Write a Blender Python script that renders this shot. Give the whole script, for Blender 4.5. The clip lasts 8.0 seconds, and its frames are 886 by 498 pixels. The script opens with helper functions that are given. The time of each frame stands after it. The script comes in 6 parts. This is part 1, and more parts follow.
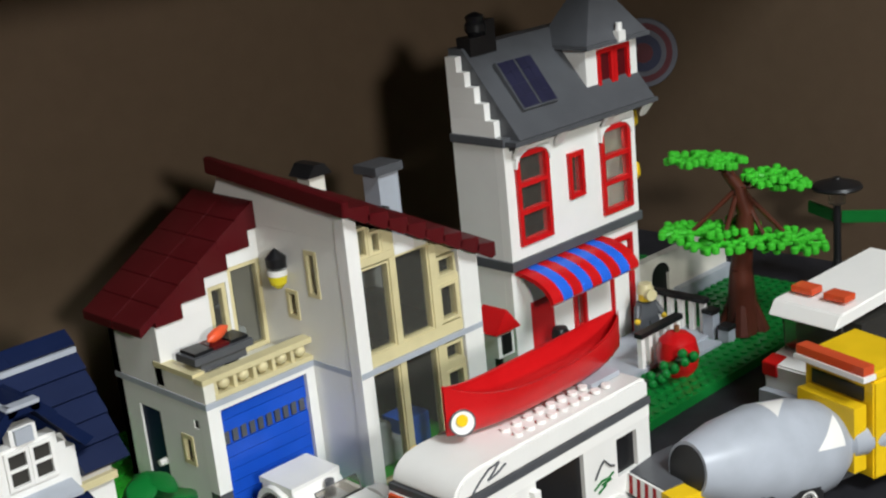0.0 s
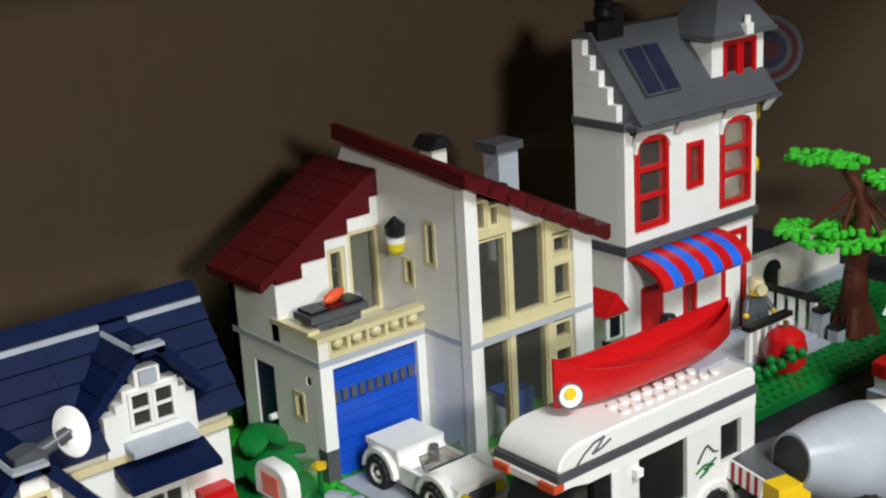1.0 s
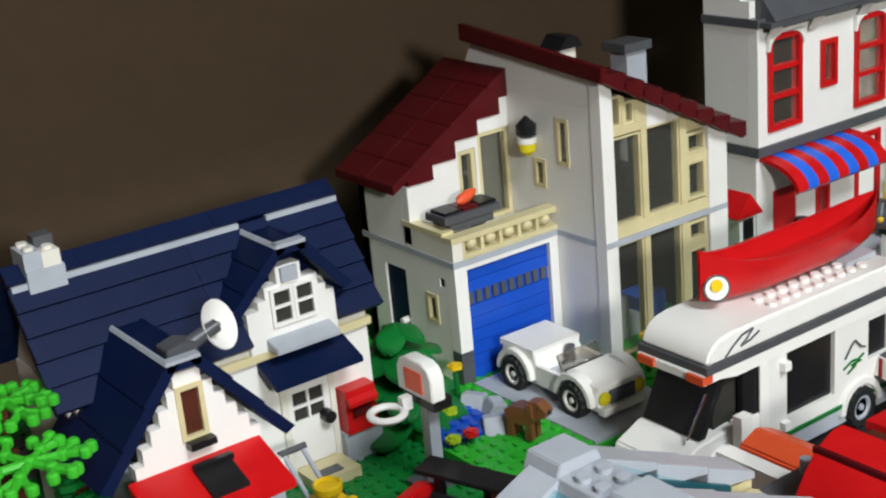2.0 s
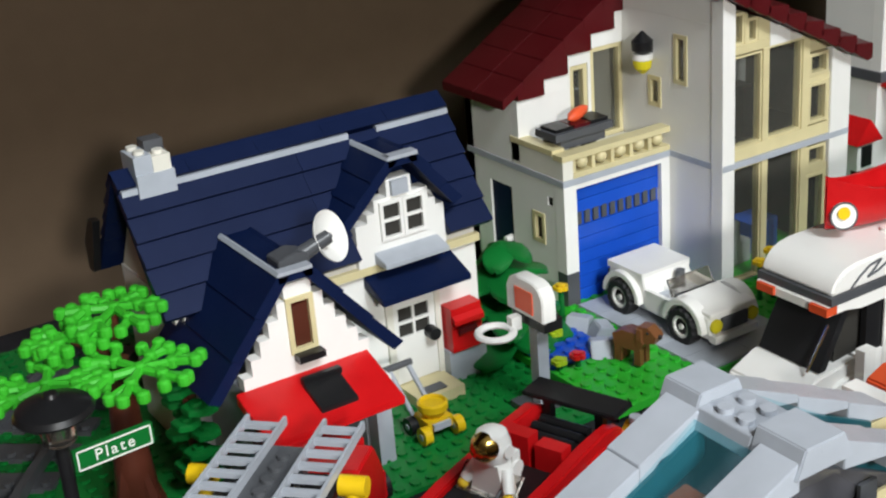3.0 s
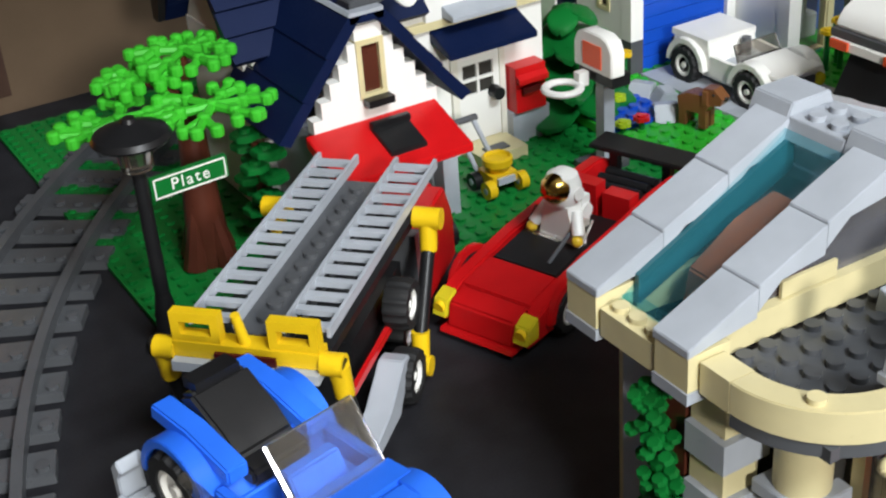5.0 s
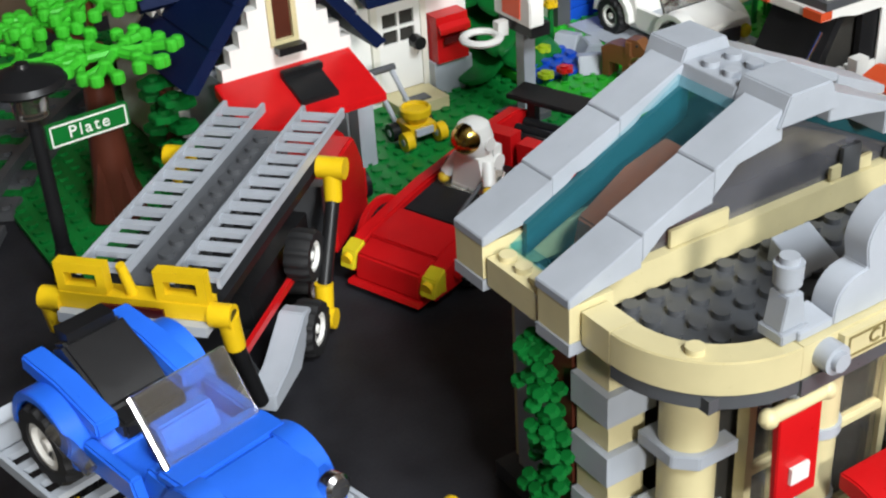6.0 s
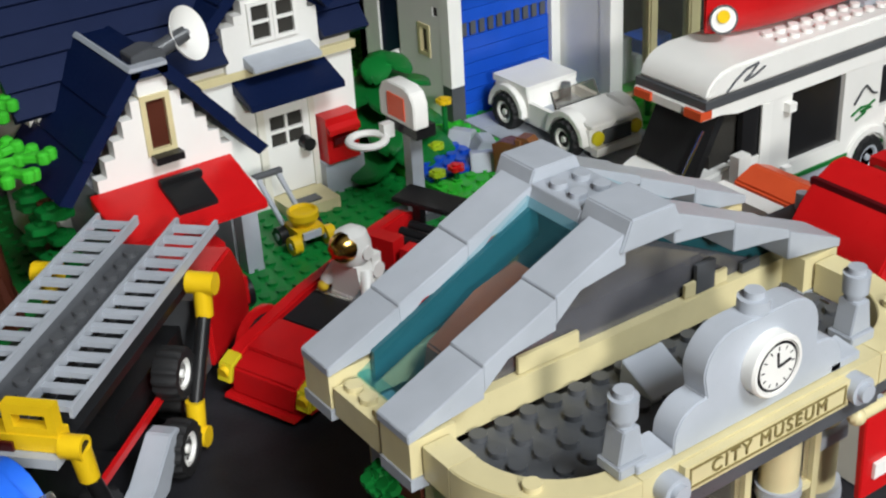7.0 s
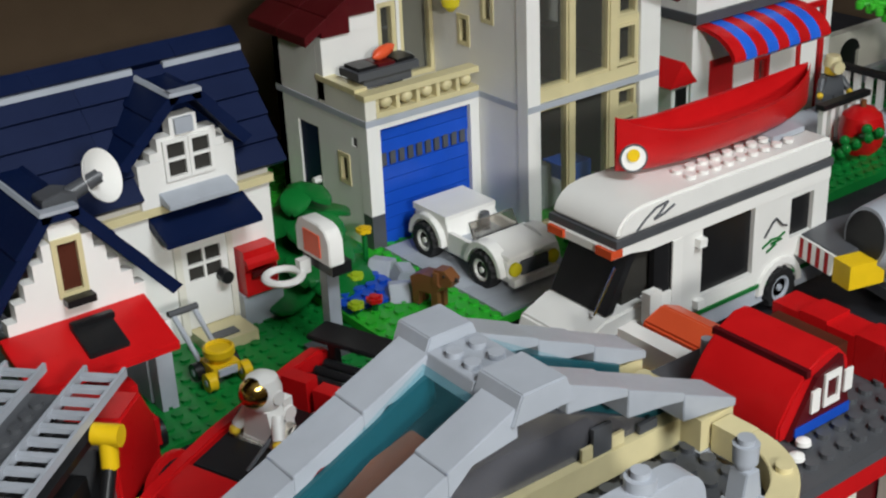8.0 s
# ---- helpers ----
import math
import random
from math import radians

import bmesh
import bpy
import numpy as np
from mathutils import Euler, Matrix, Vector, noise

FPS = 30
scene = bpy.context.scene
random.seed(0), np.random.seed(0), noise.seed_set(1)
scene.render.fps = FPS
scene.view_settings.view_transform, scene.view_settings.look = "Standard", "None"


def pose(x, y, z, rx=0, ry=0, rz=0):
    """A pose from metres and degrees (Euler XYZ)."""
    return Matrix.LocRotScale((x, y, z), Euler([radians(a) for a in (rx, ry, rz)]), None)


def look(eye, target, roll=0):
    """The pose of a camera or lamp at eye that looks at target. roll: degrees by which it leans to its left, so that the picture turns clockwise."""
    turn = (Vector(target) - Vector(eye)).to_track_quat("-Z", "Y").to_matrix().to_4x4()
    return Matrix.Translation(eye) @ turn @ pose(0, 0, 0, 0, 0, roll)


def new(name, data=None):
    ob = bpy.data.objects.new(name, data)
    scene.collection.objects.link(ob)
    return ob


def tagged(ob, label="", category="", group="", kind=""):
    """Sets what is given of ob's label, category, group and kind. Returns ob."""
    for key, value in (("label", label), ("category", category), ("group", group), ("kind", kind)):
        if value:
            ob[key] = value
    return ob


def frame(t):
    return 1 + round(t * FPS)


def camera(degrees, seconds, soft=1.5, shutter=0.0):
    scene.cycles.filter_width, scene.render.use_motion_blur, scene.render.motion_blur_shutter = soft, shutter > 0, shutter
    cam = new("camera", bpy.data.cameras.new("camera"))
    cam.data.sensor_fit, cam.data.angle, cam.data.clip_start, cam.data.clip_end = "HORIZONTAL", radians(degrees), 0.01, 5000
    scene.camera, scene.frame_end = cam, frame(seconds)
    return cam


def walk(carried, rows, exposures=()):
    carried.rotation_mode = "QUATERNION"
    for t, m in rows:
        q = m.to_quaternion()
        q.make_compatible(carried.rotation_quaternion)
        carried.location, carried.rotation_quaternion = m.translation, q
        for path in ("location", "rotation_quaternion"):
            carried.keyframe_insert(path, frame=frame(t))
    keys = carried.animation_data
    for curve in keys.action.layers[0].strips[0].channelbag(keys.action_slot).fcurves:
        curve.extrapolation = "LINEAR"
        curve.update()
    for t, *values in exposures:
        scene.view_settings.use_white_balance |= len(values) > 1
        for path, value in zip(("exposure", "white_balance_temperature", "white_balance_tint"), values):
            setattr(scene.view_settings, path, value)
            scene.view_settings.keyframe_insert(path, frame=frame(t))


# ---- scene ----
cam = camera(36.63, 8.0, soft=2.2)
PATH = [
    (0, (-0.33879, -0.54603, 0.34284), (-0.01120, -0.19829, 0.19531), -5.723),
    (0.5, (-0.34753, -0.55151, 0.34149), (-0.03002, -0.19372, 0.19596), -4.469),
    (1, (-0.35539, -0.55001, 0.33755), (-0.05582, -0.17779, 0.19022), -3.289),
    (1.5, (-0.36580, -0.54165, 0.32686), (-0.08505, -0.15860, 0.17049), -4.500),
    (2, (-0.37533, -0.53338, 0.31606), (-0.10664, -0.14566, 0.15029), -5.315),
    (2.2, (-0.37779, -0.52972, 0.31674), (-0.11605, -0.14090, 0.14265), -5.280),
    (3.5, (-0.39095, -0.50129, 0.30193), (-0.16114, -0.10373, 0.10409), -4.118),
    (4, (-0.40533, -0.50014, 0.29176), (-0.18662, -0.10284, 0.08122), -4.078),
    (4.5, (-0.41690, -0.50439, 0.28395), (-0.20893, -0.11142, 0.05521), -4.928),
    (4.7, (-0.41420, -0.50786, 0.28231), (-0.20022, -0.12228, 0.04663), -4.982),
    (5.8, (-0.39252, -0.51710, 0.26841), (-0.17987, -0.14751, 0.00727), -3.620),
    (6, (-0.38730, -0.51789, 0.27010), (-0.16741, -0.15120, 0.01090), -3.560),
    (6.2, (-0.38229, -0.51764, 0.27322), (-0.15715, -0.15158, 0.01767), -3.081),
    (6.5, (-0.37343, -0.51919, 0.27428), (-0.14227, -0.15191, 0.02594), -3.470),
    (7, (-0.35645, -0.52301, 0.27980), (-0.11453, -0.15649, 0.04077), -3.494),
    (7.5, (-0.34760, -0.52227, 0.29003), (-0.08950, -0.15816, 0.06462), -2.446),
    (8, (-0.33947, -0.52515, 0.30109), (-0.07284, -0.15962, 0.08826), -2.563),
]
EXPOSURES = [(0.0, -0.13), (2.0, -0.14), (3.5, 0.0), (4.5, 0.06), (6.2, 0.0), (7.5, -0.38), (8.0, -0.48)]
walk(cam, [(t, look(eye, target, roll)) for t, eye, target, roll in PATH], EXPOSURES)

# ---- light: a room lamp low behind the camera, a ceiling lamp over the room, dim room light ----
world = bpy.data.worlds.new("room_air")
scene.world = world
world.use_nodes = True
world.node_tree.nodes["Background"].inputs[0].default_value = (1.0, 0.93, 0.84, 1)
world.node_tree.nodes["Background"].inputs[1].default_value = 0.004


def area_lamp(name, eye, target, size, power, color):
    data = bpy.data.lights.new(name, "AREA")
    data.shape, data.size, data.energy, data.color = "DISK", size, power, color
    ob = new(name, data)
    ob.matrix_world = look(eye, target)
    return ob


area_lamp("floor_lamp_light", (-0.49, -1.32, 0.56), (-0.05, 0.0, 0.05), 0.14, 12.0, (0.96, 0.955, 0.92))
area_lamp("ceiling_light", (-0.10, -1.62, 1.80), (-0.05, -0.1, 0.0), 0.8, 68.0, (0.90, 0.96, 1.0))

U = 0.001  # all builders below take millimetres


# ---- materials ----
def plastic(name, color, rough=0.28, dust=0.05, clear=0.0):
    m = bpy.data.materials.new(name)
    m.use_nodes = True
    nt = m.node_tree
    b = nt.nodes["Principled BSDF"]
    geo = nt.nodes.new("ShaderNodeNewGeometry")
    big = nt.nodes.new("ShaderNodeTexNoise")
    big.inputs["Scale"].default_value = 60.0
    big.inputs["Detail"].default_value = 3.0
    nt.links.new(geo.outputs["Position"], big.inputs["Vector"])
    fine = nt.nodes.new("ShaderNodeTexNoise")
    fine.inputs["Scale"].default_value = 900.0
    fine.inputs["Detail"].default_value = 2.0
    nt.links.new(geo.outputs["Position"], fine.inputs["Vector"])
    info = nt.nodes.new("ShaderNodeObjectInfo")
    ramp = nt.nodes.new("ShaderNodeValToRGB")
    d = max(0.0, 1.0 - 2.2 * dust)
    ramp.color_ramp.elements[0].position, ramp.color_ramp.elements[1].position = 0.3, 0.75
    ramp.color_ramp.elements[0].color = (*[c * d for c in color], 1)
    ramp.color_ramp.elements[1].color = (*[min(0.85, c * (1 + dust) + 0.012 * dust * 4) for c in color], 1)
    nt.links.new(big.outputs["Fac"], ramp.inputs["Fac"])
    hsv = nt.nodes.new("ShaderNodeHueSaturation")
    mr = nt.nodes.new("ShaderNodeMapRange")
    mr.inputs["To Min"].default_value, mr.inputs["To Max"].default_value = 0.93, 1.05
    nt.links.new(info.outputs["Random"], mr.inputs["Value"])
    nt.links.new(mr.outputs["Result"], hsv.inputs["Value"])
    nt.links.new(ramp.outputs["Color"], hsv.inputs["Color"])
    nt.links.new(hsv.outputs["Color"], b.inputs["Base Color"])
    rr = nt.nodes.new("ShaderNodeMapRange")
    rr.inputs["To Min"].default_value, rr.inputs["To Max"].default_value = rough - 0.06, rough + 0.14
    nt.links.new(fine.outputs["Fac"], rr.inputs["Value"])
    nt.links.new(rr.outputs["Result"], b.inputs["Roughness"])
    bump = nt.nodes.new("ShaderNodeBump")
    bump.inputs["Strength"].default_value, bump.inputs["Distance"].default_value = 0.12, 0.0002
    nt.links.new(big.outputs["Fac"], bump.inputs["Height"])
    nt.links.new(bump.outputs["Normal"], b.inputs["Normal"])
    b.inputs["IOR"].default_value = 1.5
    b.inputs["Specular IOR Level"].default_value = 0.36
    if clear:
        b.inputs["Transmission Weight"].default_value = clear
    return m


def metal(name, color, rough=0.3):
    m = plastic(name, color, rough, 0.08)
    m.node_tree.nodes["Principled BSDF"].inputs["Metallic"].default_value = 1.0
    return m


WHITE = plastic("white_plastic", (0.82, 0.81, 0.775), 0.30, 0.012)
OLDWHITE = plastic("aged_white_plastic", (0.74, 0.715, 0.63), 0.30, 0.03)
NAVY = plastic("dark_blue_plastic", (0.0022, 0.0086, 0.043), 0.45, 0.04)
NAVY.node_tree.nodes["Principled BSDF"].inputs["Specular IOR Level"].default_value = 0.18
BLUE = plastic("blue_plastic", (0.008, 0.075, 0.50))
MIDBLUE = plastic("bright_blue_plastic", (0.020, 0.135, 0.72))
RED = plastic("red_plastic", (0.55, 0.006, 0.008))
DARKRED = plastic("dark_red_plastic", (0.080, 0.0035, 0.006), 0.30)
TAN = plastic("tan_plastic", (0.66, 0.58, 0.33))
GREY = plastic("light_grey_plastic", (0.41, 0.44, 0.49))
DGREY = plastic("dark_grey_plastic", (0.082, 0.086, 0.094))
GREEN = plastic("green_plastic", (0.004, 0.15, 0.025))
BASEGREEN = plastic("baseplate_green_plastic", (0.004, 0.185, 0.030), 0.34)
LEAF = plastic("bright_green_plastic", (0.045, 0.46, 0.025), 0.42)
LAWN = plastic("lawn_green_plastic", (0.030, 0.42, 0.030))
BROWN = plastic("reddish_brown_plastic", (0.085, 0.022, 0.012))
DOGBROWN = plastic("brown_plastic", (0.19, 0.075, 0.028))
YELLOW = plastic("yellow_plastic", (0.80, 0.52, 0.010))
LIME = plastic("lime_plastic", (0.40, 0.55, 0.02))
CELL = plastic("solar_cell_plastic", (0.016, 0.016, 0.040), 0.35)
BLACK = plastic("black_plastic", (0.010, 0.010, 0.011), 0.3)
RUBBER = plastic("black_rubber", (0.012, 0.012, 0.013), 0.62)
ORANGE = plastic("orange_plastic", (0.88, 0.11, 0.035))
SKIN = plastic("yellow_figure_plastic", (0.75, 0.50, 0.03))
# near-black tone that carries the shade of rooms behind windows
INSIDESHADE = plastic("interior_shade_plastic", (0.030, 0.028, 0.024), 0.6)
CHROME = metal("chrome_silver", (0.75, 0.76, 0.78), 0.15)
GOLD = metal("gold_visor", (0.60, 0.40, 0.10), 0.16)
TEAL = plastic("clear_light_blue_plastic", (0.12, 0.42, 0.50), 0.08, 0.02)


def clear_sheet(m, tint, gloss):
    """Thin clear plastic: passes tinted light, with a weak gloss."""
    nt = m.node_tree
    out = [n for n in nt.nodes if n.type == "OUTPUT_MATERIAL"][0]
    tr = nt.nodes.new("ShaderNodeBsdfTransparent")
    tr.inputs["Color"].default_value = (*tint, 1)
    mix = nt.nodes.new("ShaderNodeMixShader")
    mix.inputs[0].default_value = gloss
    nt.links.new(tr.outputs[0], mix.inputs[1])
    nt.links.new(nt.nodes["Principled BSDF"].outputs[0], mix.inputs[2])
    nt.links.new(mix.outputs[0], out.inputs["Surface"])


clear_sheet(TEAL, (0.70, 0.89, 0.92), 0.06)
SMOKE = plastic("clear_smoke_plastic", (0.60, 0.56, 0.50), 0.06, 0.02, 0.96)
GLASS = plastic("clear_window_plastic", (0.55, 0.54, 0.48), 0.06, 0.02)
clear_sheet(GLASS, (0.80, 0.80, 0.74), 0.05)
DTEAL = plastic("dark_teal_plastic", (0.015, 0.095, 0.12), 0.3)
SLATE = plastic("clear_grey_plastic", (0.20, 0.20, 0.22), 0.10, 0.02)
clear_sheet(SLATE, (0.55, 0.55, 0.60), 0.35)
# ring colours taken darker: the disc's shade is in the paint
RINGRED = plastic("shaded_red_satin", (0.06, 0.004, 0.008), 0.65)
RINGBLUE = plastic("shaded_blue_satin", (0.012, 0.014, 0.04), 0.65)
RINGGREY = plastic("shaded_grey_satin", (0.07, 0.07, 0.085), 0.65)
OLIVE = plastic("olive_print", (0.20, 0.16, 0.06), 0.5)
BRICKBROWN = plastic("reddish_brown_plastic", (0.50, 0.09, 0.03), 0.4)
TRRED = plastic("clear_red_orange_plastic", (0.90, 0.12, 0.04), 0.1, 0.02, 0.35)
TRYEL = plastic("clear_yellow_plastic", (0.92, 0.75, 0.03), 0.1, 0.02, 0.3)


def painted_wall():
    m = plastic("tan_painted_wall", (0.118, 0.077, 0.046), 0.75, 0.03)
    return m


def table_cloth():
    m = plastic("black_table_top", (0.013, 0.013, 0.017), 0.60, 0.12)
    return m


WALLPAINT = painted_wall()
TABLETOP = table_cloth()
WOOD = plastic("dark_brown_wood", (0.042, 0.017, 0.009), 0.5, 0.15)
CARPET = plastic("grey_brown_carpet", (0.24, 0.21, 0.17), 0.9, 0.1)
CEILPAINT = plastic("white_ceiling_paint", (0.78, 0.77, 0.74), 0.9, 0.03)


# ---- builders ----
PLACED = {}


def thing(name, label, category, at=(0, 0, 0), turn=0.0, world=True, group="", kind="", size=1.0):
    """An empty at the thing's base. world: its parts are given in world millimetres, else in its own."""
    ob = new(name)
    ob.empty_display_size = 0.01
    m = pose(at[0] * U, at[1] * U, at[2] * U, 0, 0, turn) @ Matrix.Scale(size, 4)
    ob.matrix_world = m
    if world:
        PLACED[ob.name] = m.inverted()
    return tagged(ob, label, category, group, kind)


def part(name, bm, material, parent=None, label="", bevel=0.0, smooth=True, kind=""):
    if bevel:
        edges = [e for e in bm.edges if len(e.link_faces) == 2 and e.calc_face_angle(0) > 0.5]
        bmesh.ops.bevel(bm, geom=edges, offset=bevel * U, segments=2, affect="EDGES", clamp_overlap=True)
    me = bpy.data.meshes.new(name)
    bm.to_mesh(me)
    bm.free()
    for mat in material if isinstance(material, (list, tuple)) else (material,):
        me.materials.append(mat)
    if smooth and len(me.polygons):
        me.polygons.foreach_set("use_smooth", [True] * len(me.polygons))
        me.set_sharp_from_angle(angle=radians(35))
    ob = new(name, me)
    if parent is not None:
        ob.parent = parent
        if parent.name in PLACED:
            ob.matrix_parent_inverse = PLACED[parent.name]
    if label or kind:
        tagged(ob, label, kind=kind)
    return ob


def solo(name, bm, material, label, category, bevel=0.0, group="", kind="", smooth=True):
    """A thing that is one mesh."""
    return tagged(part(name, bm, material, None, "", bevel, smooth), label, category, group, kind)


def B():
    return bmesh.new()


def box(bm, x0, x1, y0, y1, z0, z1):
    v = [bm.verts.new((x * U, y * U, z * U)) for z in (z0, z1) for x, y in ((x0, y0), (x1, y0), (x1, y1), (x0, y1))]
    for q in ((3, 2, 1, 0), (4, 5, 6, 7), (0, 1, 5, 4), (1, 2, 6, 5), (2, 3, 7, 6), (3, 0, 4, 7)):
        bm.faces.new([v[i] for i in q])
    return bm


def prism(bm, pts, axis, a, b):
    """A polygon pushed from a to b along an axis. Its points: (x, z) for y, (y, z) for x, (x, y) for z."""
    def at(p, w):
        q = {"x": (w, p[0], p[1]), "y": (p[0], w, p[1]), "z": (p[0], p[1], w)}[axis]
        return bm.verts.new([c * U for c in q])
    lo, hi = [at(p, a) for p in pts], [at(p, b) for p in pts]
    n = len(pts)
    faces = [bm.faces.new(lo[::-1]), bm.faces.new(hi)]
    faces += [bm.faces.new((lo[i], lo[(i + 1) % n], hi[(i + 1) % n], hi[i])) for i in range(n)]
    bmesh.ops.recalc_face_normals(bm, faces=faces)
    return bm


def rod(bm, p, q, r0, r1=None, n=14, caps=True):
    """A round bar or cone from p to q."""
    p, q = Vector(p) * U, Vector(q) * U
    r1 = r0 if r1 is None else r1
    rot = (q - p).to_track_quat("Z", "Y").to_matrix()
    rings = []
    for c, r in ((p, r0), (q, r1)):
        rings.append([bm.verts.new(c + rot @ Vector((math.cos(2 * math.pi * i / n) * r * U, math.sin(2 * math.pi * i / n) * r * U, 0))) for i in range(n)])
    for i in range(n):
        bm.faces.new((rings[0][i], rings[0][(i + 1) % n], rings[1][(i + 1) % n], rings[1][i]))
    if caps:
        bm.faces.new(rings[0][::-1]), bm.faces.new(rings[1])
    return bm


def lathe(bm, profile, centre, axis=(0, 0, 1), n=20):
    """Turns (radius, height) pairs about an axis through centre."""
    c = Vector(centre) * U
    rot = Vector(axis).to_track_quat("Z", "Y").to_matrix()
    rings = []
    for r, h in profile:
        rings.append([bm.verts.new(c + rot @ Vector((math.cos(2 * math.pi * i / n) * r * U, math.sin(2 * math.pi * i / n) * r * U, h * U))) for i in range(n)])
    for a, b in zip(rings, rings[1:]):
        for i in range(n):
            bm.faces.new((a[i], a[(i + 1) % n], b[(i + 1) % n], b[i]))
    bm.faces.new(rings[0][::-1]), bm.faces.new(rings[-1])
    return bm


def stud(bm, x, y, z, n=12):
    rod(bm, (x, y, z - 0.1), (x, y, z + 1.7), 2.4, n=n)


def studs(bm, x0, y0, z, nx, ny, n=12):
    for i in range(nx):
        for j in range(ny):
            stud(bm, x0 + 8 * i, y0 + 8 * j, z, n)


def ball(bm, x, y, z, r, n=10):
    lathe(bm, [(max(0.05, r * math.sin(math.pi * k / 8)), -r * math.cos(math.pi * k / 8)) for k in range(9)], (x, y, z), n=n)


def holed(bm, axis, a, b, u0, u1, z0, z1, holes):
    """A wall slab between a and b along axis ("x" or "y"), u along the other, with rectangular holes (u0, u1, z0, z1) through it."""
    us = sorted({u0, u1, *[h[0] for h in holes], *[h[1] for h in holes]})
    for ua, ub in zip(us, us[1:]):
        um = (ua + ub) / 2
        cuts = sorted((h[2], h[3]) for h in holes if h[0] < um < h[1])
        z = z0
        for ca, cb in cuts + [(z1, z1)]:
            if ca > z:
                if axis == "y":
                    box(bm, ua, ub, a, b, z, ca)
                else:
                    box(bm, a, b, ua, ub, z, ca)
            z = max(z, cb)
    bmesh.ops.remove_doubles(bm, verts=bm.verts[:], dist=0.00002)
    return bm


def window(parent, axis, face, u0, u1, z0, z1, frame_mat, cols=1, rows=1, bar=1.6, deep=4.0, label="", pane_mat=None):
    """A window set into a wall; face is the outer plane, deep its way into the house (signed)."""
    bm = B()
    a, b = sorted((face, face + deep))

    def put(m, ua, ub, za, zb, pa, pb):
        if axis == "y":
            box(m, ua, ub, pa, pb, za, zb)
        else:
            box(m, pa, pb, ua, ub, za, zb)
    put(bm, u0, u1, z0, z0 + bar, a, b), put(bm, u0, u1, z1 - bar, z1, a, b)
    put(bm, u0, u0 + bar, z0 + bar, z1 - bar, a, b), put(bm, u1 - bar, u1, z0 + bar, z1 - bar, a, b)
    cw, rh = (u1 - u0 - 2 * bar) / cols, (z1 - z0 - 2 * bar) / rows
    t = bar * 0.8
    for i in range(1, cols):
        c = u0 + bar + cw * i
        put(bm, c - t / 2, c + t / 2, z0 + bar, z1 - bar, a + 0.2, b - 0.2)
    for j in range(1, rows):
        c = z0 + bar + rh * j
        put(bm, u0 + bar, u1 - bar, c - t / 2, c + t / 2, a + 0.3, b - 0.3)
    win = part("window", bm, frame_mat, parent, label)
    mid = (a + b) / 2
    for i in range(cols):
        for j in range(rows):
            pb = B()
            put(pb, u0 + bar + cw * i, u0 + bar + cw * (i + 1), z0 + bar + rh * j, z0 + bar + rh * (j + 1), mid - 0.4, mid + 0.4)
            p = part("pane", pb, pane_mat or GLASS, win)
            p.visible_shadow = False
    return win


def wheel(parent, x, y, z, r, axis, width, rim_mat=WHITE, name="wheel"):
    """A tyre with a rim; axis points out of the vehicle."""
    ax = Vector(axis).normalized()
    bm = B()
    lathe(bm, [(r * 0.55, -width / 2), (r * 0.93, -width / 2), (r, -width * 0.3), (r, width * 0.3), (r * 0.93, width / 2), (r * 0.6, width / 2), (r * 0.58, width * 0.3)], (x, y, z), ax, 56)
    rot = ax.to_track_quat("Z", "Y").to_matrix()
    centre = Vector((x, y, z)) * U
    for v in bm.verts:
        local = rot.inverted() @ (v.co - centre)
        rad = math.hypot(local.x, local.y)
        if rad > r * 0.9 * U and round(math.atan2(local.y, local.x) / (2 * math.pi) * 56) % 4 < 2:
            v.co -= (rot @ Vector((local.x, local.y, 0))) * 0.07
    tyre = part("wheel", bm, RUBBER, parent, "black rubber tyre")
    bm = B()
    lathe(bm, [(r * 0.59, -width * 0.2), (r * 0.59, width * 0.42), (r * 0.48, width * 0.44), (r * 0.42, width * 0.3), (r * 0.16, width * 0.3), (r * 0.14, width * 0.42), (0.1, width * 0.42)], (x, y, z), ax, 20)
    part("rim", bm, rim_mat, tyre, "round rim")
    return tyre

# ---- the large setting ----
def slab(name, x0, x1, y0, y1, z0, z1, mat, label, category):
    return solo(name, box(B(), x0, x1, y0, y1, z0, z1), mat, label, category, kind="structure", smooth=False)


slab("table_top", -900, 548, -560, 196, -25, 0, TABLETOP, "black matt table top under the toy town", "table")
slab("wall_north", -1800, 2600, 198, 300, -900, 1900, WALLPAINT, "plain tan painted wall behind the toy town", "wall")
slab("wall_south", -1800, 2600, -3000, -2900, -900, 1900, WALLPAINT, "plain tan painted wall of the room", "wall")
slab("wall_west", -1900, -1800, -2900, 300, -900, 1900, WALLPAINT, "plain tan painted wall of the room", "wall")
slab("wall_east", 549, 650, -2900, 198, -900, 1900, WALLPAINT, "plain tan painted wall of the room", "wall")
slab("floor", -1900, 2700, -3000, 300, -1000, -900, CARPET, "grey brown carpet floor of the room", "floor")
slab("ceiling", -1900, 2700, -3000, 300, 1900, 2000, CEILPAINT, "white painted ceiling of the room", "ceiling")
slab("wall_shelf", -1200, 548, -112, 197, 327, 345, WOOD, "dark wooden shelf above the toy town", "shelf")
slab("trim", -520, -279, 150, 197, 27, 1200, WOOD, "dark brown wooden post against the wall", "trim")


